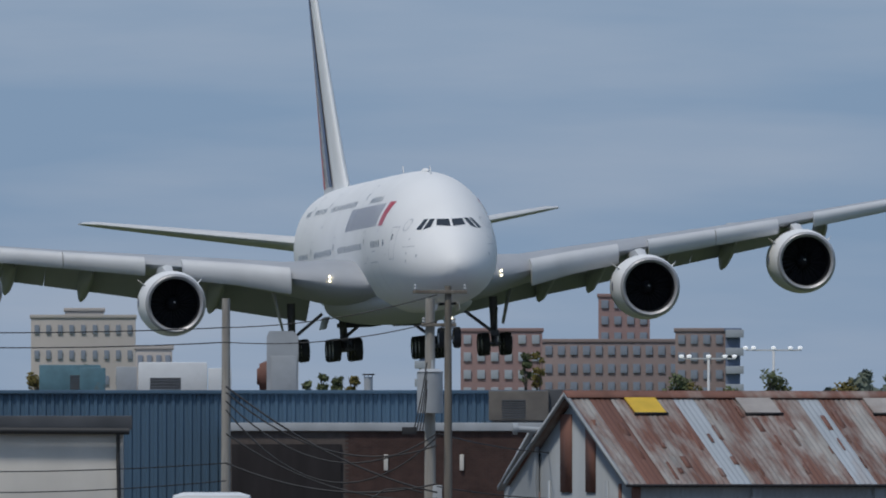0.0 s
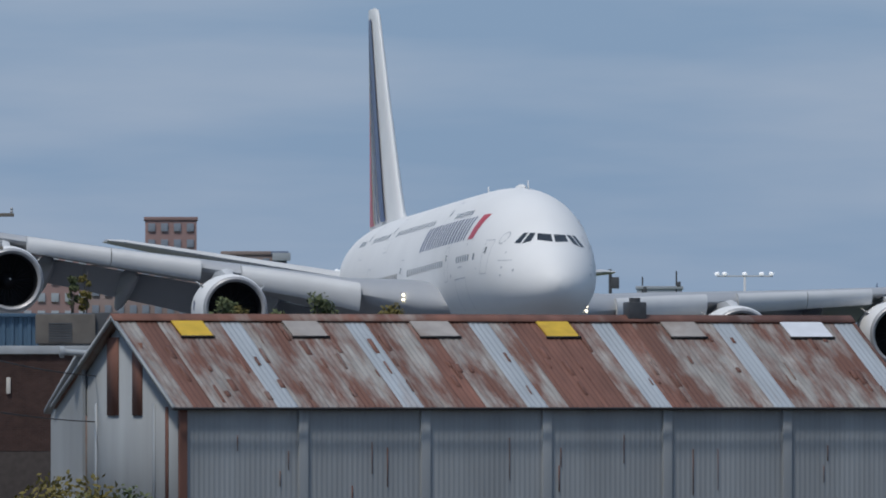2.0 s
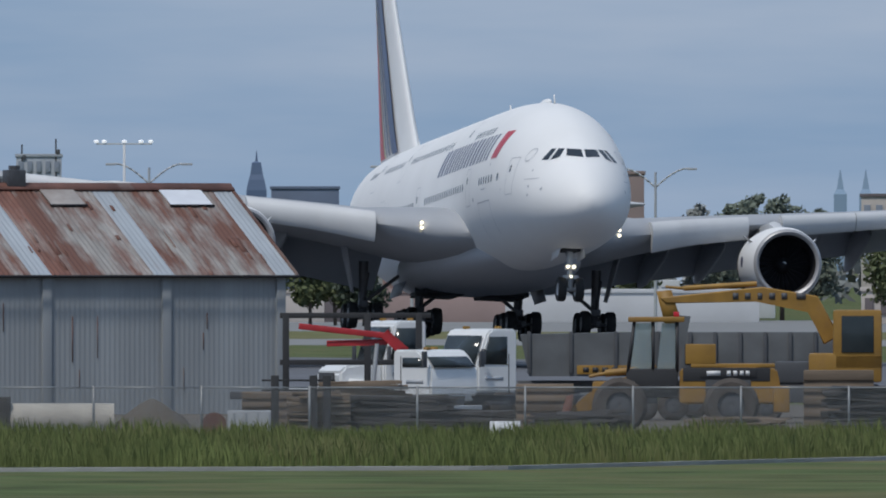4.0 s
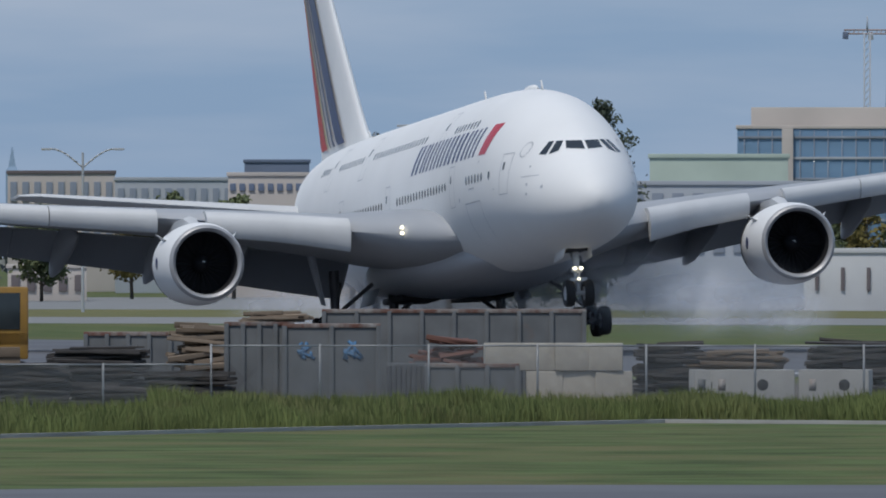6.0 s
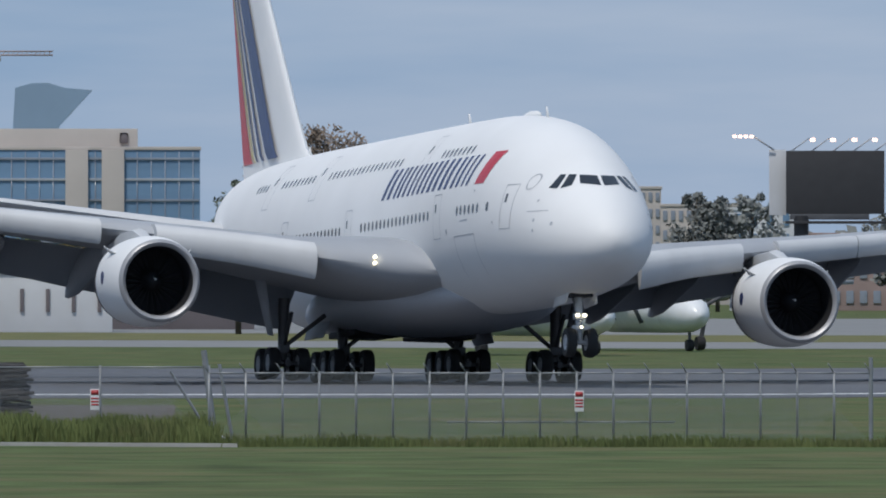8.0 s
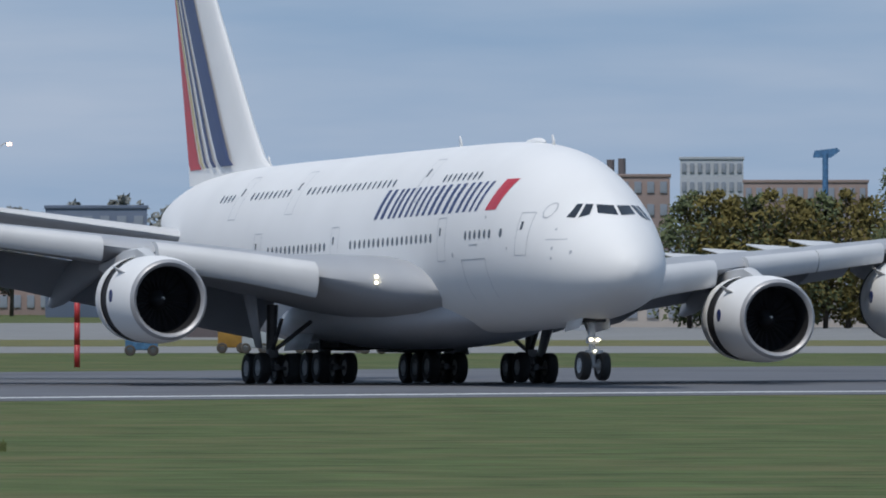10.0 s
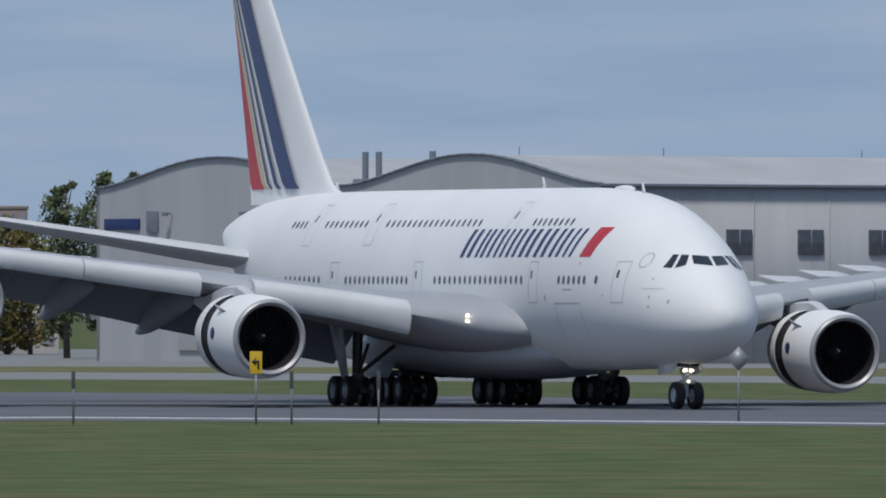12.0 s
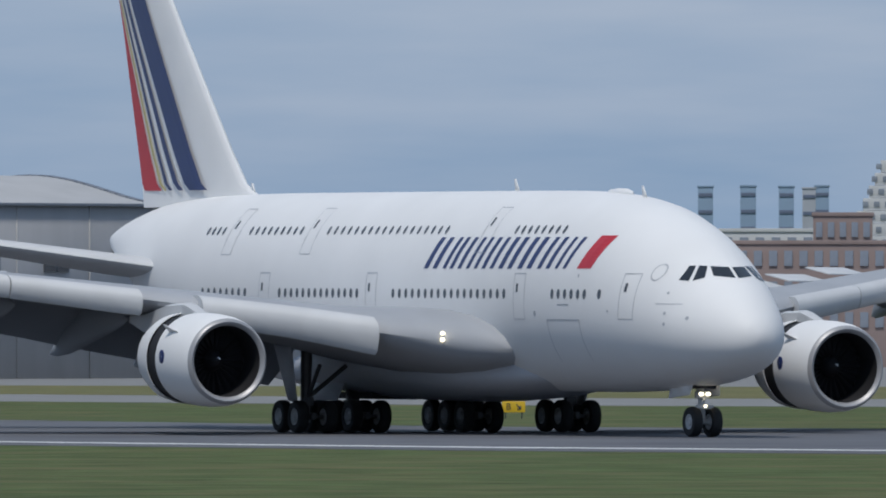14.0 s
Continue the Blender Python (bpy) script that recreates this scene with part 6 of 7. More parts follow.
    for y in (10.5, 22.0, 34.0, 44.0, 54.0):
        bm = bmesh.new()
        tube(bm, (-0.1, y, 12.0), (-0.7, y, 12.1), 0.07, n=6)
        box(bm, (-0.8, y, 12.0), (0.35, 0.5, 0.3), bevel=0.05)
        part("wall_light", bm, HEDGE, t)
    for y in (32.9, 31.2, 24.4):
        bm = bmesh.new()
        tube(bm, (3.0, y, 13.5), (3.0, y, 16.9), 0.26, n=12)
        part("flue_stack", bm, HEDGE, t, "dark steel flue stack")
    part("flue_base", bmesh_box((3.0, 32.0, 14.3), (1.2, 3.6, 0.9), 0.1), HEDGE, t)
    for x in (5, 20, 41):
        bm = bmesh.new()
        tube(bm, (x, 16, 16.2), (x, 16, 17.2), 0.05, n=6)
        part("roof_rod", bm, HEDGE, t)


hangar()
tree(7345, 1262, 15.4, 6.0, LEAF, "large dark green tree beside the hangar", 201, clumps=34, per=50, size=0.22, bare=0.15)
tree(7425, 1268, 16.4, 6.5, LEAF, "large dark green tree beside the hangar", 202, clumps=36, per=50, size=0.22, bare=0.12)
tree(7470, 1290, 16.6, 5.0, LEAFD, "dark green tree behind the hangar", 203, clumps=24, per=44, size=0.25)
for k in range(9):
    tree(6960 + 40 * k, 1350, EYE + (146 + 9 * math.sin(k * 2.1)) * 1350 / LENS, 7.5, LEAFY if k % 3 else LEAF, "yellowing tree along the airfield edge", 210 + k, clumps=24, per=40, size=0.26, bare=0.06)
inn = thing("inn_sign", place(6156, 1500), "blue roof sign with a yellow half sun", "sign")
bm = bmesh.new()
tube(bm, (0, 0.3, 15.0), (0, -0.3, 15.0), 1.85, n=32)
part("disc", bm, mat("sign_blue", (0.05, 0.11, 0.25), 0.5, vary=0.1), inn)
bm = bmesh.new()
tube(bm, (0, -0.32, 15.0), (0, -0.4, 15.0), 1.2, n=24)
part("half_sun", bm, SIGNY, inn)
part("band", bmesh_box((0, -0.5, 14.0), (4.6, 0.5, 1.9), 0.05), bpy.data.materials["sign_blue"], inn)
part("support", bmesh_box((0, 0.8, 6.5), (3.0, 0.6, 13.0), 0.05), FGREY, inn)
tower("inn_building", 6060, 6320, 118, 1520, FHAZE, "hazy blue-grey inn building", floors=5, cols=10)
tower("tent_hall", 6220, 6300, 150, 1600, mat("muted_red", (0.36, 0.17, 0.16), 0.8, vary=0.1), "muted red tent roof hall")
tower("apartment_block", 6766, 6925, 172, 1900, FBROWN, "brown brick block with roof stacks", floors=6, cols=7)
tower("apartment_block", 6943, 7055, 203, 2100, FGREY, "hazy grey apartment block", floors=8, cols=8)
tower("apartment_block", 7055, 7275, 162, 2000, FBROWN, "long brown block behind trees", floors=5, cols=12)
tower("low_building", 6176, 6466, -8, 1150, FWHITE, "low white service building beside the apron")
tower("low_building", 5980, 6176, 0, 1160, FDARK, "low dark service building beside the apron")
tower("low_building", 6466, 6800, 5, 1300, FGREY, "low grey service building", floors=1, cols=8)
tower("low_building", 6800, 7330, 20, 1380, FBEIGE, "long low beige building", floors=2, cols=14)
for u, v in ((6820, 205), (6840, 207)):
    bm = bmesh.new()
    tube(bm, (0, 0, 0), (0, 0, EYE + v * 1905 / LENS), 0.5, n=12)
    tagged(new("stack", mesh_of("stack", bm, FDARK)), "dark round stack behind the brick block", "chimney", "stacks").matrix_basis = place(u, 1925)
bc = thing("blue_crane", place(7200, 1500), "light blue dockside-type jib on a pole", "crane")
bm = bmesh.new()
tube(bm, (0, 0, 0), (0, 0, 17.3), 0.3, n=10)
part("post", bm, BLUEP, bc)
bm = bmesh.new()
prism(bm, ((-1.3, 0, 16.9), (0.6, 0, 16.9), (1.5, 0, 17.6), (1.2, 0, 17.9), (-1.1, 0, 17.6)), (0, 0.5, 0))
part("jib", bm, BLUEP, bc)
# ground equipment on the apron
for k, (u, r, w, h, m_, lab) in enumerate(((6150, 930, 1.8, 1.3, CATY, "yellow tug"), (6190, 925, 1.6, 1.7, FGREY, "grey container dolly"), (6330, 935, 4.5, 1.0, FWHITE, "white flat trailer"), (6400, 920, 1.5, 1.2, CATY, "yellow loader"), (7120, 1000, 3.0, 1.3, CRANER, "red fuel bowser"),
                                           (6290, 930, 2.0, 0.9, DGREY, "dark baggage cart"), (7960, 1040, 1.6, 0.8, CATY, "yellow tractor"), (5990, 900, 2.0, 1.2, BLUEP, "blue belt loader"))):
    t = thing("apron_vehicle", place(u, r), lab + " parked on the apron", "vehicle", "apron vehicles")
    part("body", bmesh_box((0, 0, h / 2 + 0.35), (w, 1.6, h), 0.12), m_, t)
    part("cab", bmesh_box((-w * 0.3, 0, h + 0.55), (w * 0.35, 1.4, 0.7), 0.08), m_, t)
    part("window", bmesh_box((-w * 0.3, -0.71, h + 0.6), (w * 0.28, 0.03, 0.4), 0.02), GLASSV, t)
    wheels(t, (-w * 0.35, w * 0.35), 0.7, 0.35, 0.25)


def marker_sign(u, r, z0, z1, kind):
    t = thing("airfield_marker", place(u, r), {"arrow": "yellow diamond sign with a black arrow on a post", "diamond": "grey back of a diamond sign on a post", "post": "slim grey marker post with a dark top"}[kind], "sign", "airfield markers")
    bm = bmesh.new()
    tube(bm, (0, 0, 0), (0, 0, z1 if kind == "post" else z0 + 0.4), 0.045, n=8)
    part("post", bm, FENCEM, t)
    c = (z0 + z1) / 2
    if kind == "post":
        part("head", bmesh_box((0, 0, z1 - 0.3), (0.16, 0.12, 0.7), 0.02), GEARD, t)
    elif kind == "arrow":
        part("plate", bmesh_box((0, -0.06, c), (0.5, 0.03, z1 - z0), 0.02), SIGNY, t)
        bm = bmesh.new()
        prism(bm, ((-0.18, -0.09, c + 0.02), (0.0, -0.09, c + 0.2), (0.0, -0.09, c + 0.08), (0.14, -0.09, c + 0.08), (0.14, -0.09, c - 0.28), (0.06, -0.09, c - 0.28), (0.06, -0.09, c - 0.02), (0.0, -0.09, c - 0.02), (0.0, -0.09, c - 0.14)), (0, 0.01, 0))
        part("arrow", bm, CABLE, t)
    else:
        h = (z1 - z0) / 2
        bm = bmesh.new()
        prism(bm, ((-h, -0.06, c), (0, -0.06, c - h), (h, -0.06, c), (0, -0.06, c + h)), (0, 0.03, 0))
        part("plate", bm, FENCEM, t)


marker_sign(7679, 592, 2.05, 2.95, "arrow")
for u in (7356, 7742, 7896):
    marker_sign(u, 592, 0, 2.1, "post")
marker_sign(8533, 605, 2.1, 3.1, "diamond")


def taxi_sign(u, r, w, h, m_, mark, label):
    t = thing("taxiway_sign", place(u, r), label, "sign", "taxiway signs")
    part("panel", bmesh_box((0, 0, 0.3 + h / 2), (w, 0.2, h), 0.02), m_, t)
    for x in (-w * 0.35, w * 0.35):
        part("leg", bmesh_box((x, 0, 0.15), (0.06, 0.06, 0.3), 0.0), DGREY, t)
    if mark:
        fc = bpy.data.curves.new("sign_letter", "FONT")
        fc.body, fc.size, fc.extrude, fc.align_x, fc.align_y = mark, h * 0.85, 0.005, "CENTER", "CENTER"
        fc.materials.append(CABLE)
        ob = new("sign_letter", fc)
        ob.parent = t
        ob.matrix_basis = pose(-w * 0.22, -0.112, 0.3 + h / 2, 90, 0, 0)
        bm = bmesh.new()
        c = 0.3 + h / 2
        prism(bm, [Vector((w * 0.22 + x * h, -0.105, c + z * h)) for x, z in ((-0.25, 0.2), (-0.2, 0.27), (0.12, -0.03), (0.12, 0.1), (0.22, 0.1), (0.22, -0.27), (-0.14, -0.27), (-0.14, -0.16), (0.03, -0.16))], (0, -0.006, 0))
        part("arrow", bm, CABLE, t)


taxi_sign(9965, 722, 1.15, 0.55, SIGNY, "B", "yellow taxiway sign lettered B with a black arrow")
taxi_sign(9925, 726, 1.0, 0.5, FDARK, "", "dark red taxiway sign")
taxi_sign(8030, 930, 2.2, 0.5, SIGNY, "", "yellow taxiway sign by the far taxiway")
taxi_sign(8210, 930, 1.2, 0.45, FNAVY, "", "dark taxiway sign back")
taxi_sign(8810, 920, 0.9, 0.5, DGREY, "", "dark taxiway sign back")
# skyline past the hangar
for k, (u, v, w, m_) in enumerate(((9440, 140, 5, LEAFH), (9500, 150, 6, LEAF), (9560, 148, 6, LEAF), (9610, 132, 5, LEAFH), (9890, 180, 6, LEAFG), (9950, 198, 7, LEAFG), (10020, 195, 7, LEAFG), (10080, 185, 6, LEAFG), (10140, 160, 6, LEAFG), (10200, 130, 5, LEAFH))):
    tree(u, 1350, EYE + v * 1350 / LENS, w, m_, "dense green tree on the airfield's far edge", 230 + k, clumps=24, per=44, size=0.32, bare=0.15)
tower("apartment_block", 9649, 9712, 182, 2000, FGREY, "grey apartment tower with rounded top", floors=9, cols=4)
tower("apartment_block", 9712, 9860, 165, 2020, FWHITE, "white apartment block with balcony bands", floors=8, cols=6, fill=(0.55, 0.45))
for u0, u1, v in ((10291, 10318, 229), (10366, 10394, 230), (10434, 10461, 229), (10476, 10500, 226), (10498, 10523, 230)):
    tower("office_tower", u0, u1, v, 3200, FHAZE if u0 != 10476 else FGREY, "slim dark blue-grey office tower", floors=9, cols=1, glass=FNAVY, fill=(0.9, 0.22))
tp = thing("terraced_block", place(10600, 1800), "white stepped pyramid-like apartment block", "building")
for k in range(9):
    part("terrace", bmesh_box((0.35 * k, 0, 11.0 + 1.55 * k), (9.6 - 0.75 * k, 8 - 0.6 * k, 1.5), 0.08), FWHITE, tp)
    for j in range(6 - k // 2):
        part("window", bmesh_box((-3.6 + 0.55 * k + 1.35 * j, -4.05 + 0.3 * k, 11.0 + 1.55 * k), (0.7, 0.1, 0.7), 0.02), FGLASS, tp)
part("podium", bmesh_box((0, 0, 5.15), (12, 9, 10.3), 0.0), FBEIGE, tp)
tower("low_building", 10495, 10600, 178, 1500, FBROWN, "brown brick block before the skyline", floors=5, cols=5)
tower("low_building", 10330, 10760, 128, 1450, FBROWN, "long low brown brick block", floors=4, cols=16)
tower("low_building", 10330, 10500, 150, 1600, FWHITE, "low white block before the skyline", floors=5, cols=6)
# woods and hedges that close the horizon
rnd = random.Random(500)
bm = bmesh.new()
for k in range(2600):
    u = -2600 + 14600 * (k + rnd.random()) / 2600
    r = 2300 + rnd.uniform(-60, 60)
    v = 55 + 22 * noise.noise(Vector((u * 0.006, 0, 0))) + 14 * noise.noise(Vector((u * 0.03, 5, 0)))
    leaves(bm, site(u, r, rnd.uniform(0.15, 1.0) * (EYE + v * r / LENS)), 2.6, 7, 1.5, rnd)
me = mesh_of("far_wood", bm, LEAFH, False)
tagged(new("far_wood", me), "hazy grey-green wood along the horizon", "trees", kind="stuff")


# ---- the airliner: x towards the nose tip (0), y to port, z up from the wheels' foot ----
#        x      top    floor  half-width  height of greatest width, roundness of the crown
HULL = [(0.0, 4.55, 4.45, 0.02, 4.50, 2.0), (-0.15, 4.98, 4.02, 0.55, 4.48, 2.0), (-0.5, 5.42, 3.62, 1.00, 4.46, 1.95),
        (-1.0, 5.86, 3.32, 1.42, 4.50, 1.9), (-2.0, 6.60, 2.98, 1.98, 4.62, 1.85), (-3.0, 7.28, 2.74, 2.38, 4.78, 1.8),
        (-4.0, 7.90, 2.58, 2.68, 4.95, 1.8), (-5.5, 8.70, 2.42, 3.00, 5.20, 1.85), (-7.5, 9.45, 2.28, 3.29, 5.50, 1.9),
        (-10.0, 10.05, 2.18, 3.48, 5.75, 2.0), (-13.0, 10.40, 2.12, 3.56, 5.90, 2.0), (-17.0, 10.55, 2.10, 3.57, 5.95, 2.05),
        (-25.0, 10.58, 2.10, 3.57, 5.95, 2.05), (-45.0, 10.58, 2.15, 3.57, 5.95, 2.05), (-50.0, 10.56, 2.75, 3.52, 6.1, 2.0),
        (-55.0, 10.48, 3.9, 3.2, 6.5, 2.0), (-60.0, 10.22, 5.35, 2.5, 7.2, 2.0), (-63.5, 9.75, 6.7, 1.65, 7.9, 2.0),
        (-66.2, 9.2, 7.6, 0.9, 8.35, 2.0), (-67.6, 8.85, 8.1, 0.4, 8.5, 2.0)]
HX = [-h[0] for h in HULL]


def hull(x):
    """Top, floor, half-width, waist and crown at x, on a smooth curve through the stations."""
    s = min(max(-x, 0.0), HX[-1] - 1e-6)
    i = max(k for k in range(len(HX) - 1) if HX[k] <= s)
    h = HX[i + 1] - HX[i]
    f = (s - HX[i]) / h
    out = []
    for c in range(1, 6):
        y = [st[c] for st in HULL]
        d = (y[i + 1] - y[i]) / h

        def slope(k):
            if k == 0 or k == len(y) - 1:
                return d
            a = (y[k] - y[k - 1]) / (HX[k] - HX[k - 1])
            b = (y[k + 1] - y[k]) / (HX[k + 1] - HX[k])
            return 0.0 if a * b <= 0 else 2 * a * b / (a + b)
        m0, m1 = slope(i) * h, slope(i + 1) * h
        out.append(y[i] * (1 + 2 * f) * (1 - f) ** 2 + m0 * f * (1 - f) ** 2 + y[i + 1] * f * f * (3 - 2 * f) + m1 * f * f * (f - 1))
    return out


def beam(x, z):
    """Half-width of the hull at x and height z."""
    top, floor, w, mid, p = hull(x)
    q = (z - mid) / (top - mid) if z > mid else (mid - z) / (mid - floor)
    e = p if z > mid else 2.15
    return w * max(0.0, 1 - min(1.0, q) ** e) ** (1 / e)


def skin(x, z, side=-1, out=0.012):
    """A point on the hull's side, set off outwards."""
    b = beam(x, z)
    top, floor, w, mid, p = hull(x)
    dz = (beam(x, z + 0.02) - beam(x, z - 0.02)) / 0.04
    nrm = Vector((0, 1, -dz)).normalized()
    return Vector((x, side * (b + out * nrm.y), z + out * nrm.z))


def bow(y, z, out=0.015):
    """The point of the nose's surface at y and z."""
    lo, hi = -12.0, -0.1
    for _ in range(40):
        mid = (lo + hi) / 2
        if hull(mid)[0] > z and beam(mid, z) > abs(y):
            lo = mid
        else:
            hi = mid
    return Vector((lo + out, y * (1 + out * 0.3), z + out * 0.6))


def hull_mesh():
    bm = bmesh.new()
    xs = [-0.02, -0.06, -0.15, -0.3, -0.5, -0.75] + [-1 - 0.4 * k for k in range(32)] + [-14 - 1.5 * k for k in range(24)] + [-50 - 1 * k for k in range(18)] + [-67.55]
    rings = []
    for x in xs:
        top, floor, w, mid, p = hull(x)
        ring = []
        for k in range(64):
            a = 2 * math.pi * k / 64
            c, s = math.cos(a), math.sin(a)
            e = p if s > 0 else 2.15
            ring.append(Vector((x, w * math.copysign(abs(c) ** (2 / e), c), mid + (top - mid if s > 0 else mid - floor) * math.copysign(abs(s) ** (2 / e), s))))
        rings.append(ring)
    loft(bm, rings)
    return bm


def oval(bm, x, z, w, h, side, lean=0.0, n=12):
    bm.faces.new([bm.verts.new(skin(x + w / 2 * math.cos(2 * math.pi * k / n) + lean * h / 2 * math.sin(2 * math.pi * k / n), z + h / 2 * math.sin(2 * math.pi * k / n), side)) for k in range(n)])


def decal(bm, corners, side, out=0.012, cuts=8):
    """A four-cornered patch on the hull: corners (x, z) bottom aft, bottom fore, top fore, top aft."""
    a, b, c, d = [Vector((*p, 0)) for p in corners]
    grid = [[bm.verts.new(skin(*((a.lerp(b, i / 2)).lerp(d.lerp(c, i / 2), j / cuts)).xy, side, out)) for i in range(3)] for j in range(cuts + 1)]
    for j in range(cuts):
        for i in range(2):
            bm.faces.new((grid[j][i], grid[j][i + 1], grid[j + 1][i + 1], grid[j + 1][i]))


def seam_frame(bm, x, z0, z1, w, side, lean=0.0, t=0.032):
    h = z1 - z0
    k = lean * h
    decal(bm, ((x - w / 2, z0), (x - w / 2 + t, z0), (x - w / 2 + t + k, z1), (x - w / 2 + k, z1)), side)
    decal(bm, ((x + w / 2 - t, z0), (x + w / 2, z0), (x + w / 2 + k, z1), (x + w / 2 - t + k, z1)), side)
    decal(bm, ((x - w / 2, z0), (x + w / 2, z0), (x + w / 2, z0 + t), (x - w / 2, z0 + t)), side, cuts=1)
    decal(bm, ((x - w / 2 + k, z1 - t), (x + w / 2 + k, z1 - t), (x + w / 2 + k, z1), (x - w / 2 + k, z1)), side, cuts=1)


FOIL = [(0, 0), (0.012, 0.30), (0.05, 0.58), (0.12, 0.82), (0.25, 1.0), (0.4, 0.98), (0.6, 0.74), (0.8, 0.40), (1.0, 0.03),
        (1.0, -0.03), (0.8, -0.28), (0.6, -0.55), (0.4, -0.72), (0.25, -0.72), (0.12, -0.60), (0.05, -0.42), (0.012, -0.22)]


def foil(xle, y, z, chord, thick, twist=0.0):
    t = radians(twist)
    out = []
    for u, v in FOIL:
        dx, dz = -u * chord, v * thick / 2
        out.append(Vector((xle + dx * math.cos(t) + dz * math.sin(t), y, z - dx * math.sin(t) * -1 + dz * math.cos(t))))
    return out


#        y    leading edge, chord, height, thickness
WING = [(2.6, -17.6, 22.0, 3.85, 3.2), (3.6, -18.0, 21.6, 3.9, 3.2), (4.3, -19.0, 20.6, 4.0, 3.1), (5.2, -20.4, 19.2, 4.15, 2.9), (7.2, -22.6, 16.9, 4.5, 2.2),
        (10.0, -24.9, 14.9, 5.05, 1.75), (14.4, -28.3, 12.2, 5.68, 1.4), (20.0, -32.4, 10.2, 6.42, 1.1), (25.7, -36.6, 8.5, 7.2, 0.9),
        (32.0, -41.3, 6.4, 8.15, 0.65), (38.0, -45.9, 4.4, 9.2, 0.42), (39.8, -47.6, 3.2, 9.6, 0.25)]


def wing_at(y):
    ys = [w[0] for w in WING]
    return [float(np.interp(y, ys, [w[k] for w in WING])) for k in range(1, 5)]


def build_airliner():
    plane = thing("airliner", Matrix(), "white four-engined double-deck airliner with navy and red markings, landing", "airplane")
    part("fuselage", hull_mesh(), WHITE, plane, "glossy white double-deck fuselage")
    # wing-to-body fairing
    bm = bmesh.new()
    rings = []
    for k in range(25):
        f = k / 24
        x = -15.5 - 30.5 * f
        e = max(0.03, math.sin(math.pi * min(1, f * 2.4) / 2) if f < 0.42 else math.cos(math.pi * (f - 0.42) / 1.16 * 0.96)) ** 0.75
        w, low, top = 1.2 + 3.0 * e, 2.55 - 0.95 * e, 3.1 + 1.55 * e
        mid = (low + top) / 2
        rings.append([Vector((x, w * math.copysign(abs(math.cos(a)) ** 0.75, math.cos(a)), mid + (top - low) / 2 * math.copysign(abs(math.sin(a)) ** 0.85, math.sin(a)))) for a in [2 * math.pi * j / 36 for j in range(36)]])
    loft(bm, rings)
    part("belly_fairing", bm, BELLY, plane, "pale grey wing-to-body fairing")
    bm = bmesh.new()
    for y, z in ((0, 0),):
        lathe(bm, [(-12.6, 0.02), (-12.8, 0.12), (-13.3, 0.21), (-14.0, 0.23), (-14.8, 0.18), (-15.2, 0.02)], 20, at=(0, 0, 10.42))
    part("antenna_dome", bm, WHITE, plane)
    for x in (-11.2, -24.0, -52.0):
        bm = bmesh.new()
        z = hull(x)[0] - 0.05
        prism(bm, ((x, -0.02, z), (x - 0.45, -0.02, z), (x - 0.55, -0.02, z + 0.55), (x - 0.4, -0.02, z + 0.55)), (0, 0.04, 0))
        part("antenna_blade", bm, WHITE, plane)
    # cockpit glazing
    for side in (-1, 1):
        for quad in (((0.07, 6.90), (0.86, 6.98), (0.76, 7.37), (0.07, 7.34)), ((1.18, 6.90), (1.60, 6.76), (1.12, 7.385), (0.85, 7.38)),
                     ((1.70, 6.76), (1.94, 6.79), (1.41, 7.38), (1.21, 7.39))):
            bm = bmesh.new()
            a, b, c, d = [Vector((*p, 0)) for p in quad]
            g = [[bm.verts.new(bow(side * q.x, q.y)) for q in [a.lerp(b, i / 4).lerp(d.lerp(c, i / 4), j / 3) for i in range(5)]] for j in range(4)]
            for j in range(3):
                for i in range(4):
                    bm.faces.new((g[j][i], g[j][i + 1], g[j + 1][i + 1], g[j + 1][i]))
            part("cockpit_window", bm, GLASSD, plane, "dark cockpit window")
    # cabin windows, doors and seams on both sides
    main = ((-12.9, -9.9, 6), (-8.65, -8.65, 1), (-29.1, -17.7, 18), (-41.2, -32.9, 14), (-49.7, -44.95, 8))
    upper = ((-18.1, -13.5, 8), (-37.6, -25.2, 18), (-46.05, -40.55, 9), (-50.85, -49.1, 4))
    for side in (-1, 1):
        for deck, z, w, h, lean in ((main, 6.18, 0.30, 0.42, 0.0), (upper, 8.88, 0.27, 0.38, -0.05)):
            for x0, x1, n in deck:
                for k in range(n):
                    bm = bmesh.new()
                    oval(bm, x0 + (x1 - x0) * k / max(1, n - 1), z, w, h, side, lean)
                    part("cabin_window", bm, CABIN, plane, smooth=False)
        for x, z0, z1 in ((-6.5, 5.14, 7.05), (-16.2, 5.11, 7.05), (-31.45, 5.11, 7.06), (-42.9, 5.11, 7.06), (-20.8, 7.9, 9.85), (-39.2, 7.84, 9.86), (-47.8, 7.82, 9.86)):
            bm = bmesh.new()
            seam_frame(bm, x, z0, z1, 1.1, side)
            d = part("door", bm, SEAM, plane, "cabin door outlined by a grey seam", smooth=False)
            bm = bmesh.new()
            decal(bm, ((x - 0.3, z0 + 1.15), (x - 0.12, z0 + 1.15), (x - 0.12, z0 + 1.5), (x - 0.3, z0 + 1.5)), side, 0.014, 2)
            part("door_window", bm, CABIN, d, smooth=False)
        bm = bmesh.new()
        decal(bm, ((-13.5, 5.08), (-10.4, 5.08), (-10.4, 5.13), (-13.5, 5.13)), side, cuts=1)
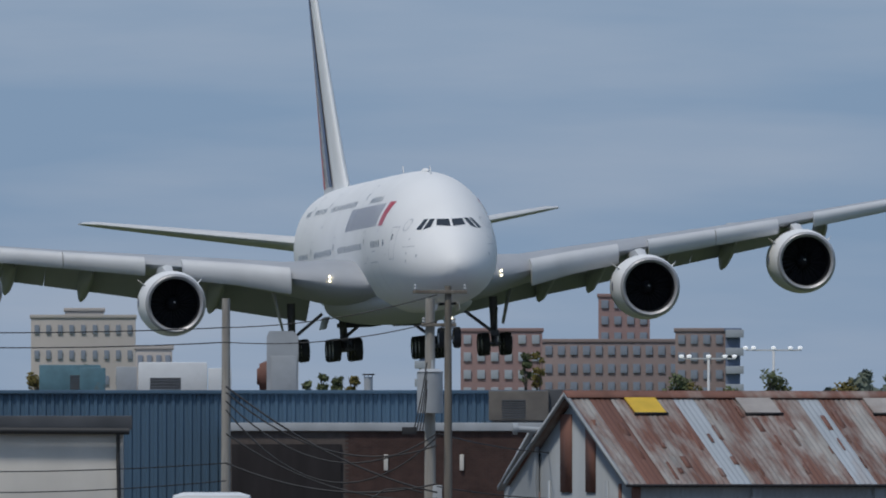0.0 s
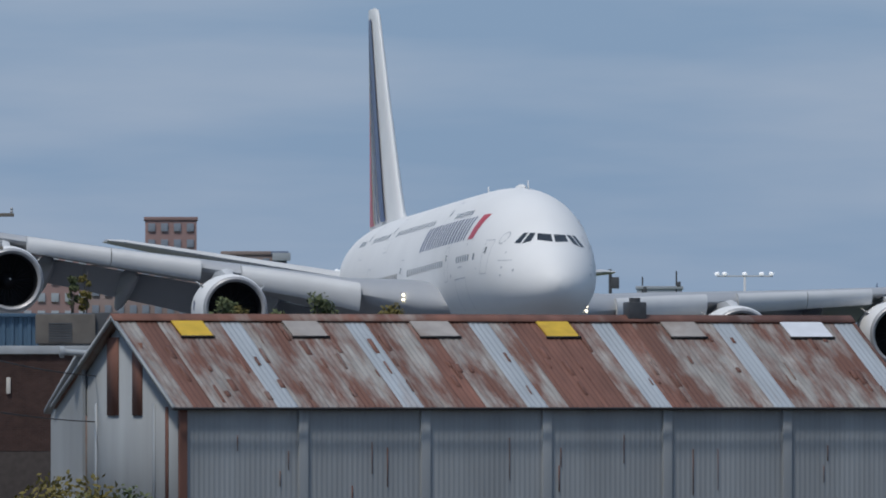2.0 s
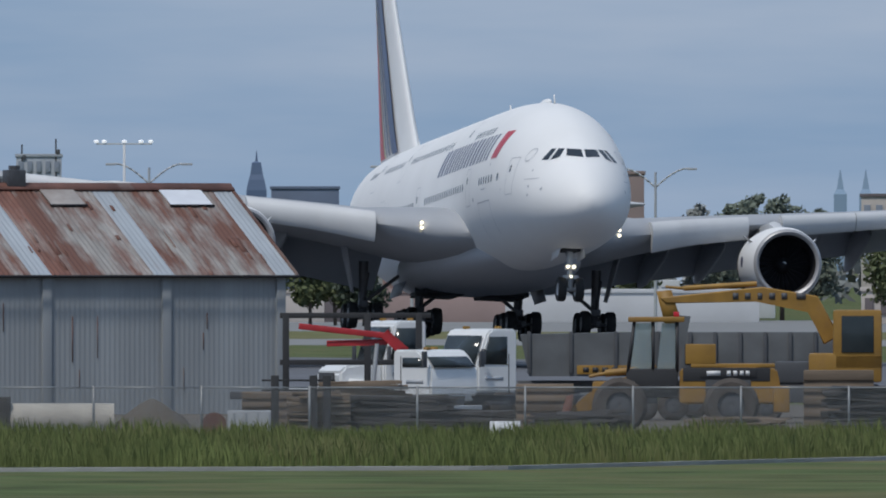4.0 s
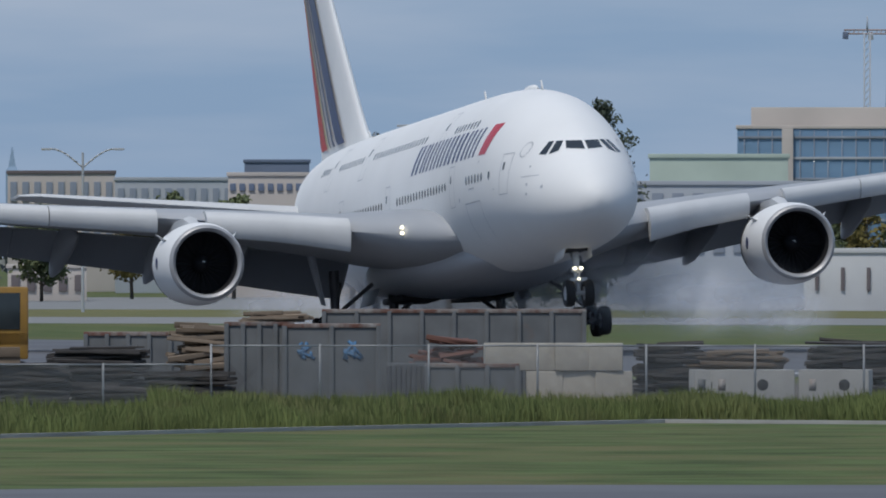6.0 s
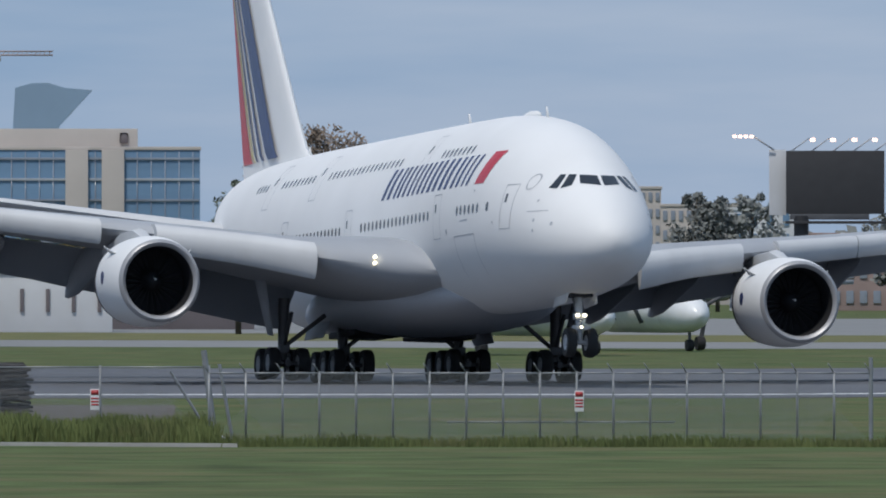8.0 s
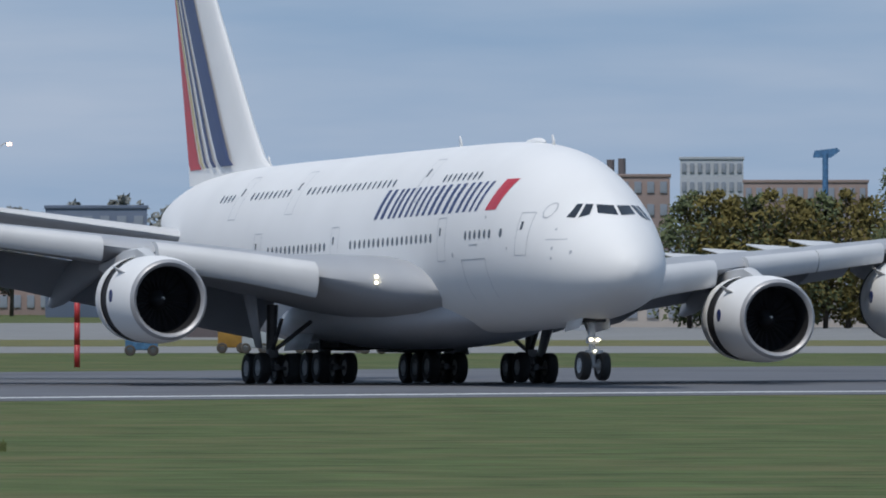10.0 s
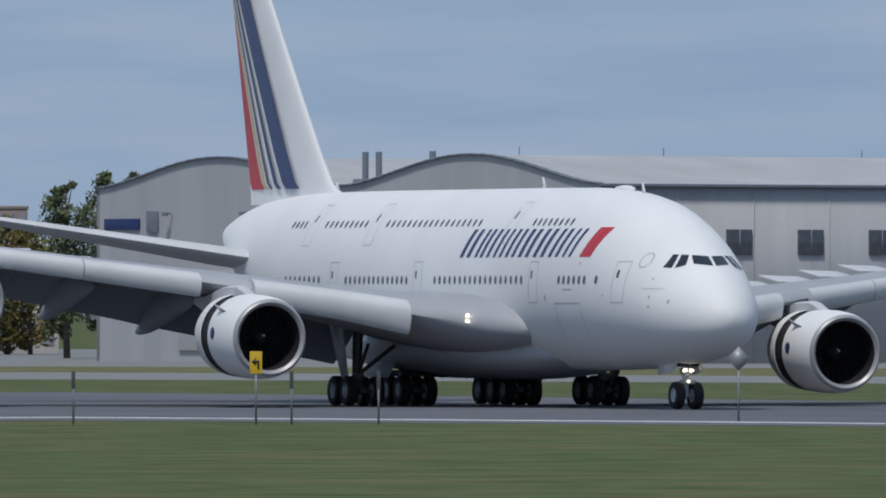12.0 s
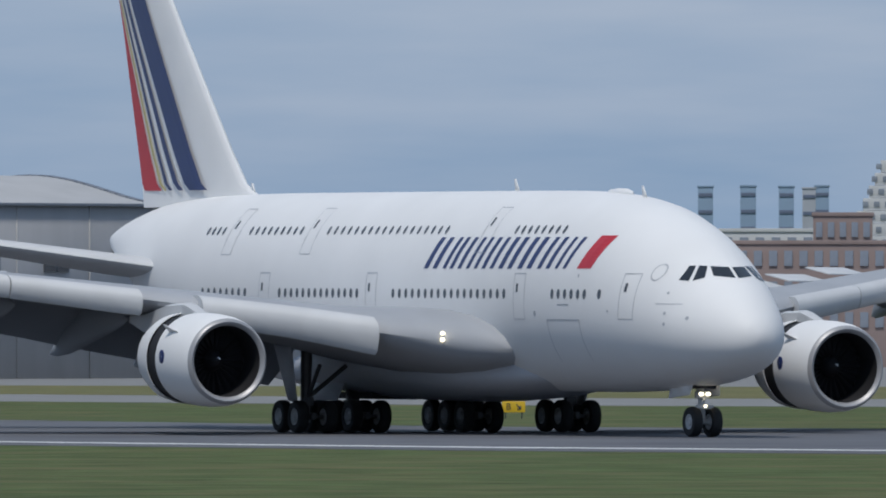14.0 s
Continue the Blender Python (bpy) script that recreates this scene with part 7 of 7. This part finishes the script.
        decal(bm, ((-13.5, 3.4), (-13.46, 3.4), (-13.46, 5.1), (-13.5, 5.1)), side, cuts=4)
        decal(bm, ((-10.44, 3.4), (-10.4, 3.4), (-10.4, 5.1), (-10.44, 5.1)), side, cuts=4)
        decal(bm, ((-12.4, 5.72), (-11.3, 5.72), (-11.3, 5.77), (-12.4, 5.77)), side, cuts=1)
        decal(bm, ((-4.55, 5.78), (-3.1, 5.78), (-3.1, 5.81), (-4.55, 5.81)), side, cuts=1)
        part("cargo_door_seam", bm, SEAM, plane, smooth=False)
        for x, z, r in ((-4.06, 6.25, 0.06), (-3.89, 5.41, 0.08), (-3.85, 4.97, 0.08), (-2.62, 5.22, 0.09), (-7.89, 5.48, 0.06), (-10.64, 6.94, 0.07), (-14.64, 5.36, 0.12)):
            bm = bmesh.new()
            oval(bm, x, z, r * 2, r * 2, side, n=8)
            part("sensor_port", bm, SEAM, plane, smooth=False)
        bm = bmesh.new()
        for k in range(22):
            a0, a1 = 2 * math.pi * k / 22, 2 * math.pi * (k + 0.7) / 22
            f = lambda a, r: skin(-5.12 + r * math.cos(a), 7.1 + r * math.sin(a), side)
            bm.faces.new([bm.verts.new(p) for p in (f(a0, 0.30), f(a1, 0.30), f(a1, 0.36), f(a0, 0.36))])
        part("round_emblem", bm, SEAM, plane, smooth=False, kind="stuff")
        # word mark as plain leaning strokes
        x0, z0, z1, lean = -26.3, 7.24, 8.56, 0.85
        for wdt, bars in ((1.95, 2), (0.72, 1), (1.72, 2), (1.60, 2), (1.72, 2), (1.95, 2), (1.95, 2), (1.75, 2), (1.5, 2)):
            bm = bmesh.new()
            gap = 0.46
            sw = (wdt - 0.22 - gap * (bars - 1)) / bars * 0.70
            for k in range(bars):
                xa = x0 + 0.1 + k * (sw + gap)
                decal(bm, ((xa, z0), (xa + sw, z0), (xa + sw + lean, z1), (xa + lean, z1)), side)
            part("word_mark_block", bm, NAVY, plane, "navy painted leaning block", smooth=False)
            x0 += wdt - 0.02
        bm = bmesh.new()
        decal(bm, ((-10.96, 7.24), (-9.75, 7.24), (-8.9, 8.62), (-10.05, 8.62)), side)
        part("slash_mark", bm, RED, plane, "red slanting dash beside the word mark", smooth=False)
    # wings
    for side in (-1, 1):
        bm = bmesh.new()
        loft(bm, [foil(x, side * y, z, c, t) for y, x, c, z, t in WING])
        part("wing", bm, WINGM, plane, "grey swept wing")
        for y0, y1 in ((7.3, 13.3), (15.4, 20.0), (20.05, 24.4), (26.9, 32.4), (32.45, 38.2)):
            bm = bmesh.new()
            rings = []
            for k in range(7):
                y = y0 + (y1 - y0) * k / 6
                x, c, z, t = wing_at(y)
                s = 0.62 + 0.028 * t * c * 0.3
                prof = [(0.20, 0.42), (-0.15, 0.62), (-0.7, 0.66), (-1.15, 0.52), (-0.75, 0.42), (-0.25, 0.15), (-0.12, -0.45), (0.0, -0.72), (0.22, -0.55), (0.36, -0.1), (0.34, 0.2)]
                rings.append([Vector((x + 0.15 + u * (0.55 + t * 0.28), side * y, z - 0.12 + v * (0.28 + t * 0.42))) for u, v in prof])
            loft(bm, rings)
            part("slat", bm, SLATM, plane, "extended pale grey leading-edge slat")
        for y0, y1 in ((4.3, 13.47), (13.5, 20.07), (20.1, 26.5)):
            bm = bmesh.new()
            rings = []
            for k in range(5):
                y = y0 + (y1 - y0) * k / 4
                x, c, z, t = wing_at(y)
                fc = min(3.3, c * 0.25)
                rings.append(foil(x - c * 0.91, side * y, z - 0.2, fc, 0.45, 30))
            loft(bm, rings)
            part("flap", bm, WINGM, plane, "lowered trailing-edge flap")
        for y in (10.2, 13.5, 17.8, 22.3, 28.5):
            bm = bmesh.new()
            x, c, z, t = wing_at(y)
            L = min(8.5, c * 0.72)
            prof = [(0, 0.03), (-0.08, 0.25), (-0.25, 0.48), (-0.5, 0.62), (-0.75, 0.5), (-0.92, 0.25), (-1, 0.03)]
            rings = []
            for u, r in prof:
                droop = 1.15 * max(0, -u - 0.35) ** 1.2 * 2.2
                rings.append([Vector((x - c * 0.55 + u * L, side * y + 0.68 * r * math.cos(a), z - 0.62 - droop + 1.35 * r * math.sin(a))) for a in [2 * math.pi * j / 16 for j in range(16)]])
            loft(bm, rings)
            part("flap_fairing", bm, WINGM, plane, "canoe-shaped flap track fairing")
        bm = bmesh.new()
        x, c, z, t = wing_at(39.6)
        prism(bm, ((x - 0.6, side * 39.75, z + 0.1), (x - 3.0, side * 39.75, z + 0.1), (x - 3.6, side * 39.9, z + 1.2), (x - 2.9, side * 39.9, z + 1.2)), (0, side * 0.06, 0))
        prism(bm, ((x - 0.6, side * 39.75, z), (x - 3.0, side * 39.75, z), (x - 3.6, side * 39.9, z - 1.1), (x - 2.9, side * 39.9, z - 1.1)), (0, side * 0.06, 0))
        part("wingtip_fence", bm, WHITE, plane)
        # landing lamps at the wing root
        for dz in (-0.13, 0.14):
            bm = bmesh.new()
            lathe(bm, [(0.05, 0.01), (0.04, 0.062), (-0.1, 0.075)], 14, at=(-20.25, side * 5.2, 4.35 + dz))
            part("landing_light", bm, LAMPM, plane, "lit landing lamp")
        # tailplane
        bm = bmesh.new()
        loft(bm, [foil(-54.6, side * 1.2, 7.1, 12.2, 1.2), foil(-56.2, side * 2.6, 7.25, 11.0, 1.05), foil(-65.9, side * 14.3, 9.1, 4.0, 0.4), foil(-67.0, side * 15.2, 9.2, 2.4, 0.18)])
        part("tailplane", bm, SLATM, plane, "grey horizontal tailplane")
    # fin
    FIN = [(10.0, -50.7, -64.6, 0.55), (10.55, -51.9, -64.7, 0.52), (11.0, -53.1, -64.8, 0.5), (12.5, -54.8, -65.3, 0.46), (18.0, -60.4, -67.2, 0.34), (23.3, -65.6, -69.3, 0.24), (23.75, -66.2, -69.45, 0.14), (23.9, -67.1, -69.5, 0.04)]
    bm = bmesh.new()
    loft(bm, [[Vector((xl + (xt - xl) * u, v * t * 0.9, z)) for u, v in FOIL] for z, xl, xt, t in FIN])
    part("fin", bm, WHITE, plane, "tall white tail fin with coloured stripes")
    fz = [f[0] for f in FIN]

    def fin_pt(z, x, side):
        xl, xt, t = [float(np.interp(z, fz, [f[k] for f in FIN])) for k in (1, 2, 3)]
        u = min(1.0, max(0.0, (x - xl) / (xt - xl)))
        v = float(np.interp(u, [p[0] for p in FOIL[:9]], [p[1] for p in FOIL[:9]]))
        return Vector((x, side * (v * t * 0.9 + 0.012), z))

    def trail(z):
        return float(np.interp(z, fz, [f[2] for f in FIN]))
    def lead(z):
        return float(np.interp(z, fz, [f[1] for f in FIN]))
    for side in (-1, 1):
        for nm, m_, o0, o1 in (("navy_stripe", NAVY, (4.0, 2.36), (6.1, 4.3)), ("thin_stripe", NAVY, (6.9, 4.65), (7.5, 5.0)), ("thin_stripe", NAVY, (8.3, 5.25), (8.7, 5.45)), ("gold_stripe", GOLD, (9.1, 5.58), (9.4, 5.75)), ("red_stripe", RED, (9.75, 5.82), (12.0, 6.6))):
            bm = bmesh.new()
            last = None
            for j in range(41):
                z = 10.75 + 12.5 * j / 40
                k = (j / 40) / 0.7
                lim = trail(z) + 0.05
                e0, e1 = max(lim, lead(z) - o0[0] - (o0[1] - o0[0]) * k), max(lim, lead(z) - o1[0] - (o1[1] - o1[0]) * k)
                if e0 - e1 < 0.02:
                    break
                row = [bm.verts.new(fin_pt(z, e0 + (e1 - e0) * i / 3, side)) for i in range(4)]
                if last:
                    for i in range(3):
                        bm.faces.new((last[i], last[i + 1], row[i + 1], row[i]))
                last = row
            part(nm, bm, m_, plane, smooth=False)
    # engines
    sleeves = []
    for y, xs, zs in ((-14.4, -22.95, 3.21), (14.4, -22.95, 3.21), (-25.6, -33.5, 4.62), (25.6, -33.5, 4.62)):
        inner = abs(y) < 20
        eng = part("engine", _cowl(), WHITE, plane, "white turbofan nacelle with bare metal lip", m=pose(xs + 1.25, y, zs, 0, 1.5, 0))
        bm = bmesh.new()
        lathe(bm, [(-0.14, 1.50), (-0.02, 1.58), (0.02, 1.66), (-0.02, 1.73), (-0.16, 1.80)], 56)
        part("intake_lip", bm, LIPM, eng, "bare metal intake lip")
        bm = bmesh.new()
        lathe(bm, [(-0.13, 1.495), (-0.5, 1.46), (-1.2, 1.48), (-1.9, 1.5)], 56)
        part("intake_duct", bm, DARKM, eng, "intake duct coloured near-black for its inner shade")
        bm = bmesh.new()
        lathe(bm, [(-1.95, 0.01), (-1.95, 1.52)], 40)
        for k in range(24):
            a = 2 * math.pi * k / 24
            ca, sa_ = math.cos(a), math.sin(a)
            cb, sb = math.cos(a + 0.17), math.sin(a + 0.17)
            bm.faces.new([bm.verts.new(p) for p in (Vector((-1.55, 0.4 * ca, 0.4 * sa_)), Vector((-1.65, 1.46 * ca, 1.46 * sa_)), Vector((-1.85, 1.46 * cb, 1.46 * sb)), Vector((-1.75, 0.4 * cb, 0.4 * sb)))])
        part("fan", bm, FANM, eng, "fan blades coloured near-black for the intake's shade", smooth=False, kind="stuff")
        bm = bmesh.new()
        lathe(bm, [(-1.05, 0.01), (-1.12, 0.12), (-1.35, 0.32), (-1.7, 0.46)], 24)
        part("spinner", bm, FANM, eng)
        bm = bmesh.new()
        prism(bm, [Vector((-1.17 + 0.09 * math.cos(a) * 0.3, 0.02 + 0.10 * math.cos(a), 0.08 + 0.055 * math.sin(a))) for a in [2 * math.pi * k / 8 for k in range(8)]], (0.06, 0, 0))
        part("spinner_mark", bm, WHITE, eng)
        bm = bmesh.new()
        lathe(bm, [(-3.25, 1.60), (-3.27, 1.87), (-4.5, 1.84), (-4.5, 1.5)], 40)
        part("cascade", bm, DARKM, eng, "thrust reverser cascade coloured black as a shaded gap")
        bm = bmesh.new()
        lathe(bm, [(-4.8, 1.05), (-5.6, 1.02), (-6.6, 0.72), (-6.62, 0.5), (-7.6, 0.12)], 32)
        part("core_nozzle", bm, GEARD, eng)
        bm = bmesh.new()
        lathe(bm, [(-3.36, 1.89), (-3.34, 1.91), (-3.36, 1.928), (-4.2, 1.86), (-5.1, 1.58), (-5.12, 1.52), (-4.4, 1.78), (-3.36, 1.89)], 56)
        sl = part("reverser_sleeve", bm, WHITE, eng, "white thrust reverser sleeve")
        if inner:
            sleeves.append(sl)
        for s2 in (-1, 1):
            bm = bmesh.new()
            lathe(bm, [(0.012, 0.02), (0.012, 0.27), (0.0, 0.29)], 20, axis="Y")
            me_m = pose(-2.55, s2 * 1.955, 0.1) if s2 > 0 else pose(-2.55, -1.955, 0.1, 0, 0, 180)
            part("cowl_badge", bm, NAVY, eng, "round navy and white badge", m=me_m)
            bm = bmesh.new()
            prism(bm, ((-1.6, s2 * 1.55, 1.1), (-2.6, s2 * 1.62, 1.15), (-2.5, s2 * 1.95, 1.45)), (0, 0, 0.04))
            part("cowl_strake", bm, WHITE, eng)
        # pylon
        x, c, z, t = wing_at(abs(y))
        bm = bmesh.new()
        e = Vector((xs + 1.25, y, zs))
        rings = []
        for px, pz0, pz1, pw in ((-1.9, 1.80, 1.9, 0.06), (-2.7, 1.75, 2.1, 0.22), (-4.0, 1.2, 2.45, 0.32), (-6.0, 0.9, 2.4, 0.34), (-8.5, 1.2, 2.0, 0.26), (-10.5, 1.6, 1.9, 0.08)):
            rings.append([Vector((e.x + px, y + pw, e.z + pz0)), Vector((e.x + px, y + pw, e.z + pz1 - 0.1)), Vector((e.x + px, y, e.z + pz1)), Vector((e.x + px, y - pw, e.z + pz1 - 0.1)), Vector((e.x + px, y - pw, e.z + pz0))])
        loft(bm, rings)
        part("pylon", bm, SLATM, plane, "grey engine pylon")
    # spoilers
    spoilers = []
    for side in (-1, 1):
        for y in (6.2, 8.9, 11.6, 15.2, 17.8, 20.4, 23.0):
            x, c, z, t = wing_at(y + 1.15)
            x2, c2, z2, t2 = wing_at(y)
            bm = bmesh.new()
            box(bm, (-0.7, 0, 0.03), (1.4, 2.9, 0.06), bevel=0.02)
            hx, hz = x - c * 0.70, z + t * 0.29
            ob = part("spoiler", bm, SLATM, plane, "pale grey spoiler panel")
            sw = math.degrees(math.atan2((x - c * 0.7) - (x2 - c2 * 0.7), 1.15))
            spoilers.append((ob, hx, side * (y + 1.15), hz, -sw if side > 0 else sw, side))
    # landing gear
    gears = []

    def wheel_mesh(r, w):
        bm = bmesh.new()
        lathe(bm, [(-w * .42, r * .52), (-w * .5, r * .72), (-w * .46, r * .92), (-w * .3, r * .99), (0, r), (w * .3, r * .99), (w * .46, r * .92), (w * .5, r * .72), (w * .42, r * .52)], 28, axis="Y")
        return mesh_of("tyre", bm, RUBBER)

    def rim_mesh(r, w):
        bm = bmesh.new()
        lathe(bm, [(-w * .36, 0.02), (-w * .40, r * .18), (-w * .25, r * .3), (-w * .42, r * .53), (w * .42, r * .53), (w * .25, r * .3), (w * .40, r * .18), (w * .36, 0.02)], 20, axis="Y")
        return mesh_of("rim", bm, GEARM)
    tm, rm = wheel_mesh(0.70, 0.50), rim_mesh(0.70, 0.50)
    tn, rn = wheel_mesh(0.63, 0.44), rim_mesh(0.63, 0.44)

    def wheel(parent, x, y, r, tyre, rim):
        w = shared("wheel", tyre, parent, pose(x, y, r), "black tyre on a grey rim")
        bm = bmesh.new()
        return w
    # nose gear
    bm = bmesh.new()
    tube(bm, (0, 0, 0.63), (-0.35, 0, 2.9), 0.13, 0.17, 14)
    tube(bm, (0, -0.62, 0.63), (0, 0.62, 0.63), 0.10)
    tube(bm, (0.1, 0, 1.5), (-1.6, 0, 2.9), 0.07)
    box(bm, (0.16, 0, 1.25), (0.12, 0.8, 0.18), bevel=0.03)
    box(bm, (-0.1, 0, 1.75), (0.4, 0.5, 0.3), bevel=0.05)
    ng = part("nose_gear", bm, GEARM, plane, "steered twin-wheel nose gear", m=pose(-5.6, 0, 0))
    for y in (-0.45, 0.45):
        wheel(ng, 0, y, 0.63, tn, rn)
        shared("rim", rn, ng, pose(0, y, 0.63))
    for z, y, r in ((1.78, 0.16, 0.065), (1.78, -0.16, 0.065), (1.28, 0.0, 0.055)):
        bm = bmesh.new()
        lathe(bm, [(0.32, 0.01), (0.30, r), (0.1, r * 1.1)], 14, at=(0, y, z))
        part("taxi_light", bm, LAMPM, ng, "lit gear lamp")
    for y in (-0.55, 0.55):
        bm = bmesh.new()
        prism(bm, ((0.35, y, 2.75), (-1.9, y, 2.6), (-1.9, y * 1.25, 1.9), (0.1, y * 1.25, 2.05)), (0, 0.04, 0))
        part("gear_door", bm, WHITE, plane, "open nose gear door", m=pose(-5.6, 0, 0))
    gears.append((ng, -5.6, 0.0, 0.25))
    # Solid dark plates on the belly, painted as the shade inside open bays.
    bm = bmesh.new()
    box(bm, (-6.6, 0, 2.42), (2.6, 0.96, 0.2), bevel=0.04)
    part("gear_bay_shade", bm, DARKM, plane, "dark plate painted as the open nose gear bay's shade")
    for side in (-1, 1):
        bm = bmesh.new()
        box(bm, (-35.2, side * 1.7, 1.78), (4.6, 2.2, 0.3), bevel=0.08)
        part("gear_bay_shade", bm, DARKM, plane, "dark plate painted as the open body gear bay's shade")
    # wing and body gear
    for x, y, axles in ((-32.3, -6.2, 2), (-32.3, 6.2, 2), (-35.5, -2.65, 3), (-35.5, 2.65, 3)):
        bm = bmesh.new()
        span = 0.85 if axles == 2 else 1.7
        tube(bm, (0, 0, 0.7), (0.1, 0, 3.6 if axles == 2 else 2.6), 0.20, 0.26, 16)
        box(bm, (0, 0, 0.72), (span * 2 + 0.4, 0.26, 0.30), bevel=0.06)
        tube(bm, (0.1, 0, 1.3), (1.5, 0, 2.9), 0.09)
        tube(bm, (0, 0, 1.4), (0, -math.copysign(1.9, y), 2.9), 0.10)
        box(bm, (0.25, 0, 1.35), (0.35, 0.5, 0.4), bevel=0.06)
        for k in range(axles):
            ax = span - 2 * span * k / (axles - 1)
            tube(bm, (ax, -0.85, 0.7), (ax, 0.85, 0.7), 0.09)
        g = part("wing_gear" if axles == 2 else "body_gear", bm, GEARD, plane, "wheel bogie on a steel leg coloured as shaded", m=pose(x, y, 0))
        for k in range(axles):
            ax = span - 2 * span * k / (axles - 1)
            for wy in (-0.67, 0.67):
                wheel(g, ax, wy, 0.7, tm, rm)
                shared("rim", rm, g, pose(ax, wy, 0.7))
        bm = bmesh.new()
        if axles == 2:
            prism(bm, ((0.9, y * 0.1 + math.copysign(0.5, y), 4.0), (-0.9, y * 0.1 + math.copysign(0.5, y), 4.0), (-0.6, math.copysign(0.55, y), 1.55), (0.35, math.copysign(0.55, y), 1.45)), (0, 0.05, 0))
        else:
            prism(bm, ((1.5, math.copysign(1.0, y), 2.3), (-2.2, math.copysign(1.0, y), 2.3), (-2.0, math.copysign(1.25, y), 1.55), (1.3, math.copysign(1.25, y), 1.55)), (0, 0.05, 0))
        part("gear_door", bm, BELLY, plane, "open main gear door", m=pose(x, y, 0))
        gears.append((g, x, y, 0.45))
    return plane, gears, sleeves, spoilers


def _cowl():
    bm = bmesh.new()
    lathe(bm, [(-0.15, 1.79), (-0.35, 1.85), (-0.8, 1.92), (-1.6, 1.965), (-2.6, 1.965), (-3.30, 1.93), (-3.31, 1.88), (-3.2, 1.88)], 56)
    return bm


airliner, gear_legs, reverser_sleeves, spoiler_panels = build_airliner()


# ---- motions ----
FLIGHT = [(0, 1.09, 861.85, 13.11, 2.10, -0.47, -82.73), (0.5, 8.53, 845.62, 11.55, 1.38, -0.91, -82.60), (1, 15.81, 830.38, 9.87, -0.99, -1.07, -82.46),
          (1.5, 23.16, 814.72, 8.22, -2.82, -1.38, -82.19), (2, 30.78, 799.31, 7.06, -3.43, -2.17, -82.01), (2.5, 38.46, 784.56, 6.41, -3.52, -3.55, -82.15),
          (3, 46.24, 770.95, 5.52, -2.32, -3.58, -82.75), (3.5, 54.01, 756.72, 4.74, -1.84, -3.57, -83.53), (4, 61.37, 737.19, 4.04, -2.26, -3.34, -84.30),
          (4.2, 64.32, 729.11, 3.76, -2.67, -3.24, -84.53), (4.9, 76.17, 704.45, 3.13, -1.37, -3.25, -85.02), (5.6, 89.19, 683.01, 2.95, 1.17, -3.34, -85.62),
          (6.3, 100.57, 660.80, 2.79, 2.10, -3.34, -85.93), (6.5, 103.37, 653.73, 2.71, 1.39, -3.28, -85.96), (7, 110.18, 636.88, 2.51, -0.63, -2.93, -85.97),
          (7.5, 117.11, 621.09, 2.16, -1.54, -2.59, -86.01), (8, 123.89, 604.20, 1.78, -1.84, -2.42, -85.99), (8.2, 126.67, 598.33, 1.68, -1.90, -2.36, -85.95),
          (8.95, 143.58, 606.18, 1.29, -1.88, -1.95, -85.89), (9.75, 161.61, 614.54, 0.88, -1.85, -1.51, -85.82), (10.5, 178.52, 622.38, 0.49, -1.83, -1.10, -85.76),
          (11, 197.73, 649.57, 0.24, -2.38, -0.65, -86.72), (11.5, 207.98, 646.53, -0.13, -1.52, -0.18, -86.78), (12, 214.20, 630.11, -0.33, -1.44, 0.04, -87.03),
          (12.5, 219.38, 610.77, -0.37, -1.04, 0.17, -87.48), (13, 224.39, 591.02, -0.39, -1.22, 0.11, -87.71), (13.5, 229.43, 571.34, -0.45, -1.08, 0.20, -87.50),
          (14, 234.50, 554.51, -0.31, -0.61, 0.20, -87.40)]


def motions():
    walk(airliner, [(t, pose(*p)) for t, *p in FLIGHT])
    for g, x, y, drop in gear_legs:
        # the leg hangs out in flight and is pressed in once its wheels touch the runway
        rows = [(t, min(0.5, max(-drop, 0.03 - (pose(*p) @ Vector((x, y, 0))).z))) for t, *p in FLIGHT]
        walk(g, [(t, pose(x, y, z)) for t, z in rows])
    for s in reverser_sleeves:
        walk(s, [(t, pose(x, 0, 0)) for t, x in ((0, 0.0), (8.2, 0.0), (10.1, -0.95), (14, -0.95))])
    a = site(3700, 715)
    walk(tyre_smoke, [(0, pose(a.x, a.y, 0)), (7, pose(a.x - 0.4, a.y + 0.3, 0.1)), (14, pose(a.x - 2.0, a.y + 1.0, 0.5))])
    for ob, x, y, z, yaw, side in spoiler_panels:
        walk(ob, [(t, pose(x, y, z, 0, a, yaw)) for t, a in ((0, 0.0), (7.2, 0.0), (8.2, 5.0), (10.0, 12.0), (14, 12.0))])


motions()
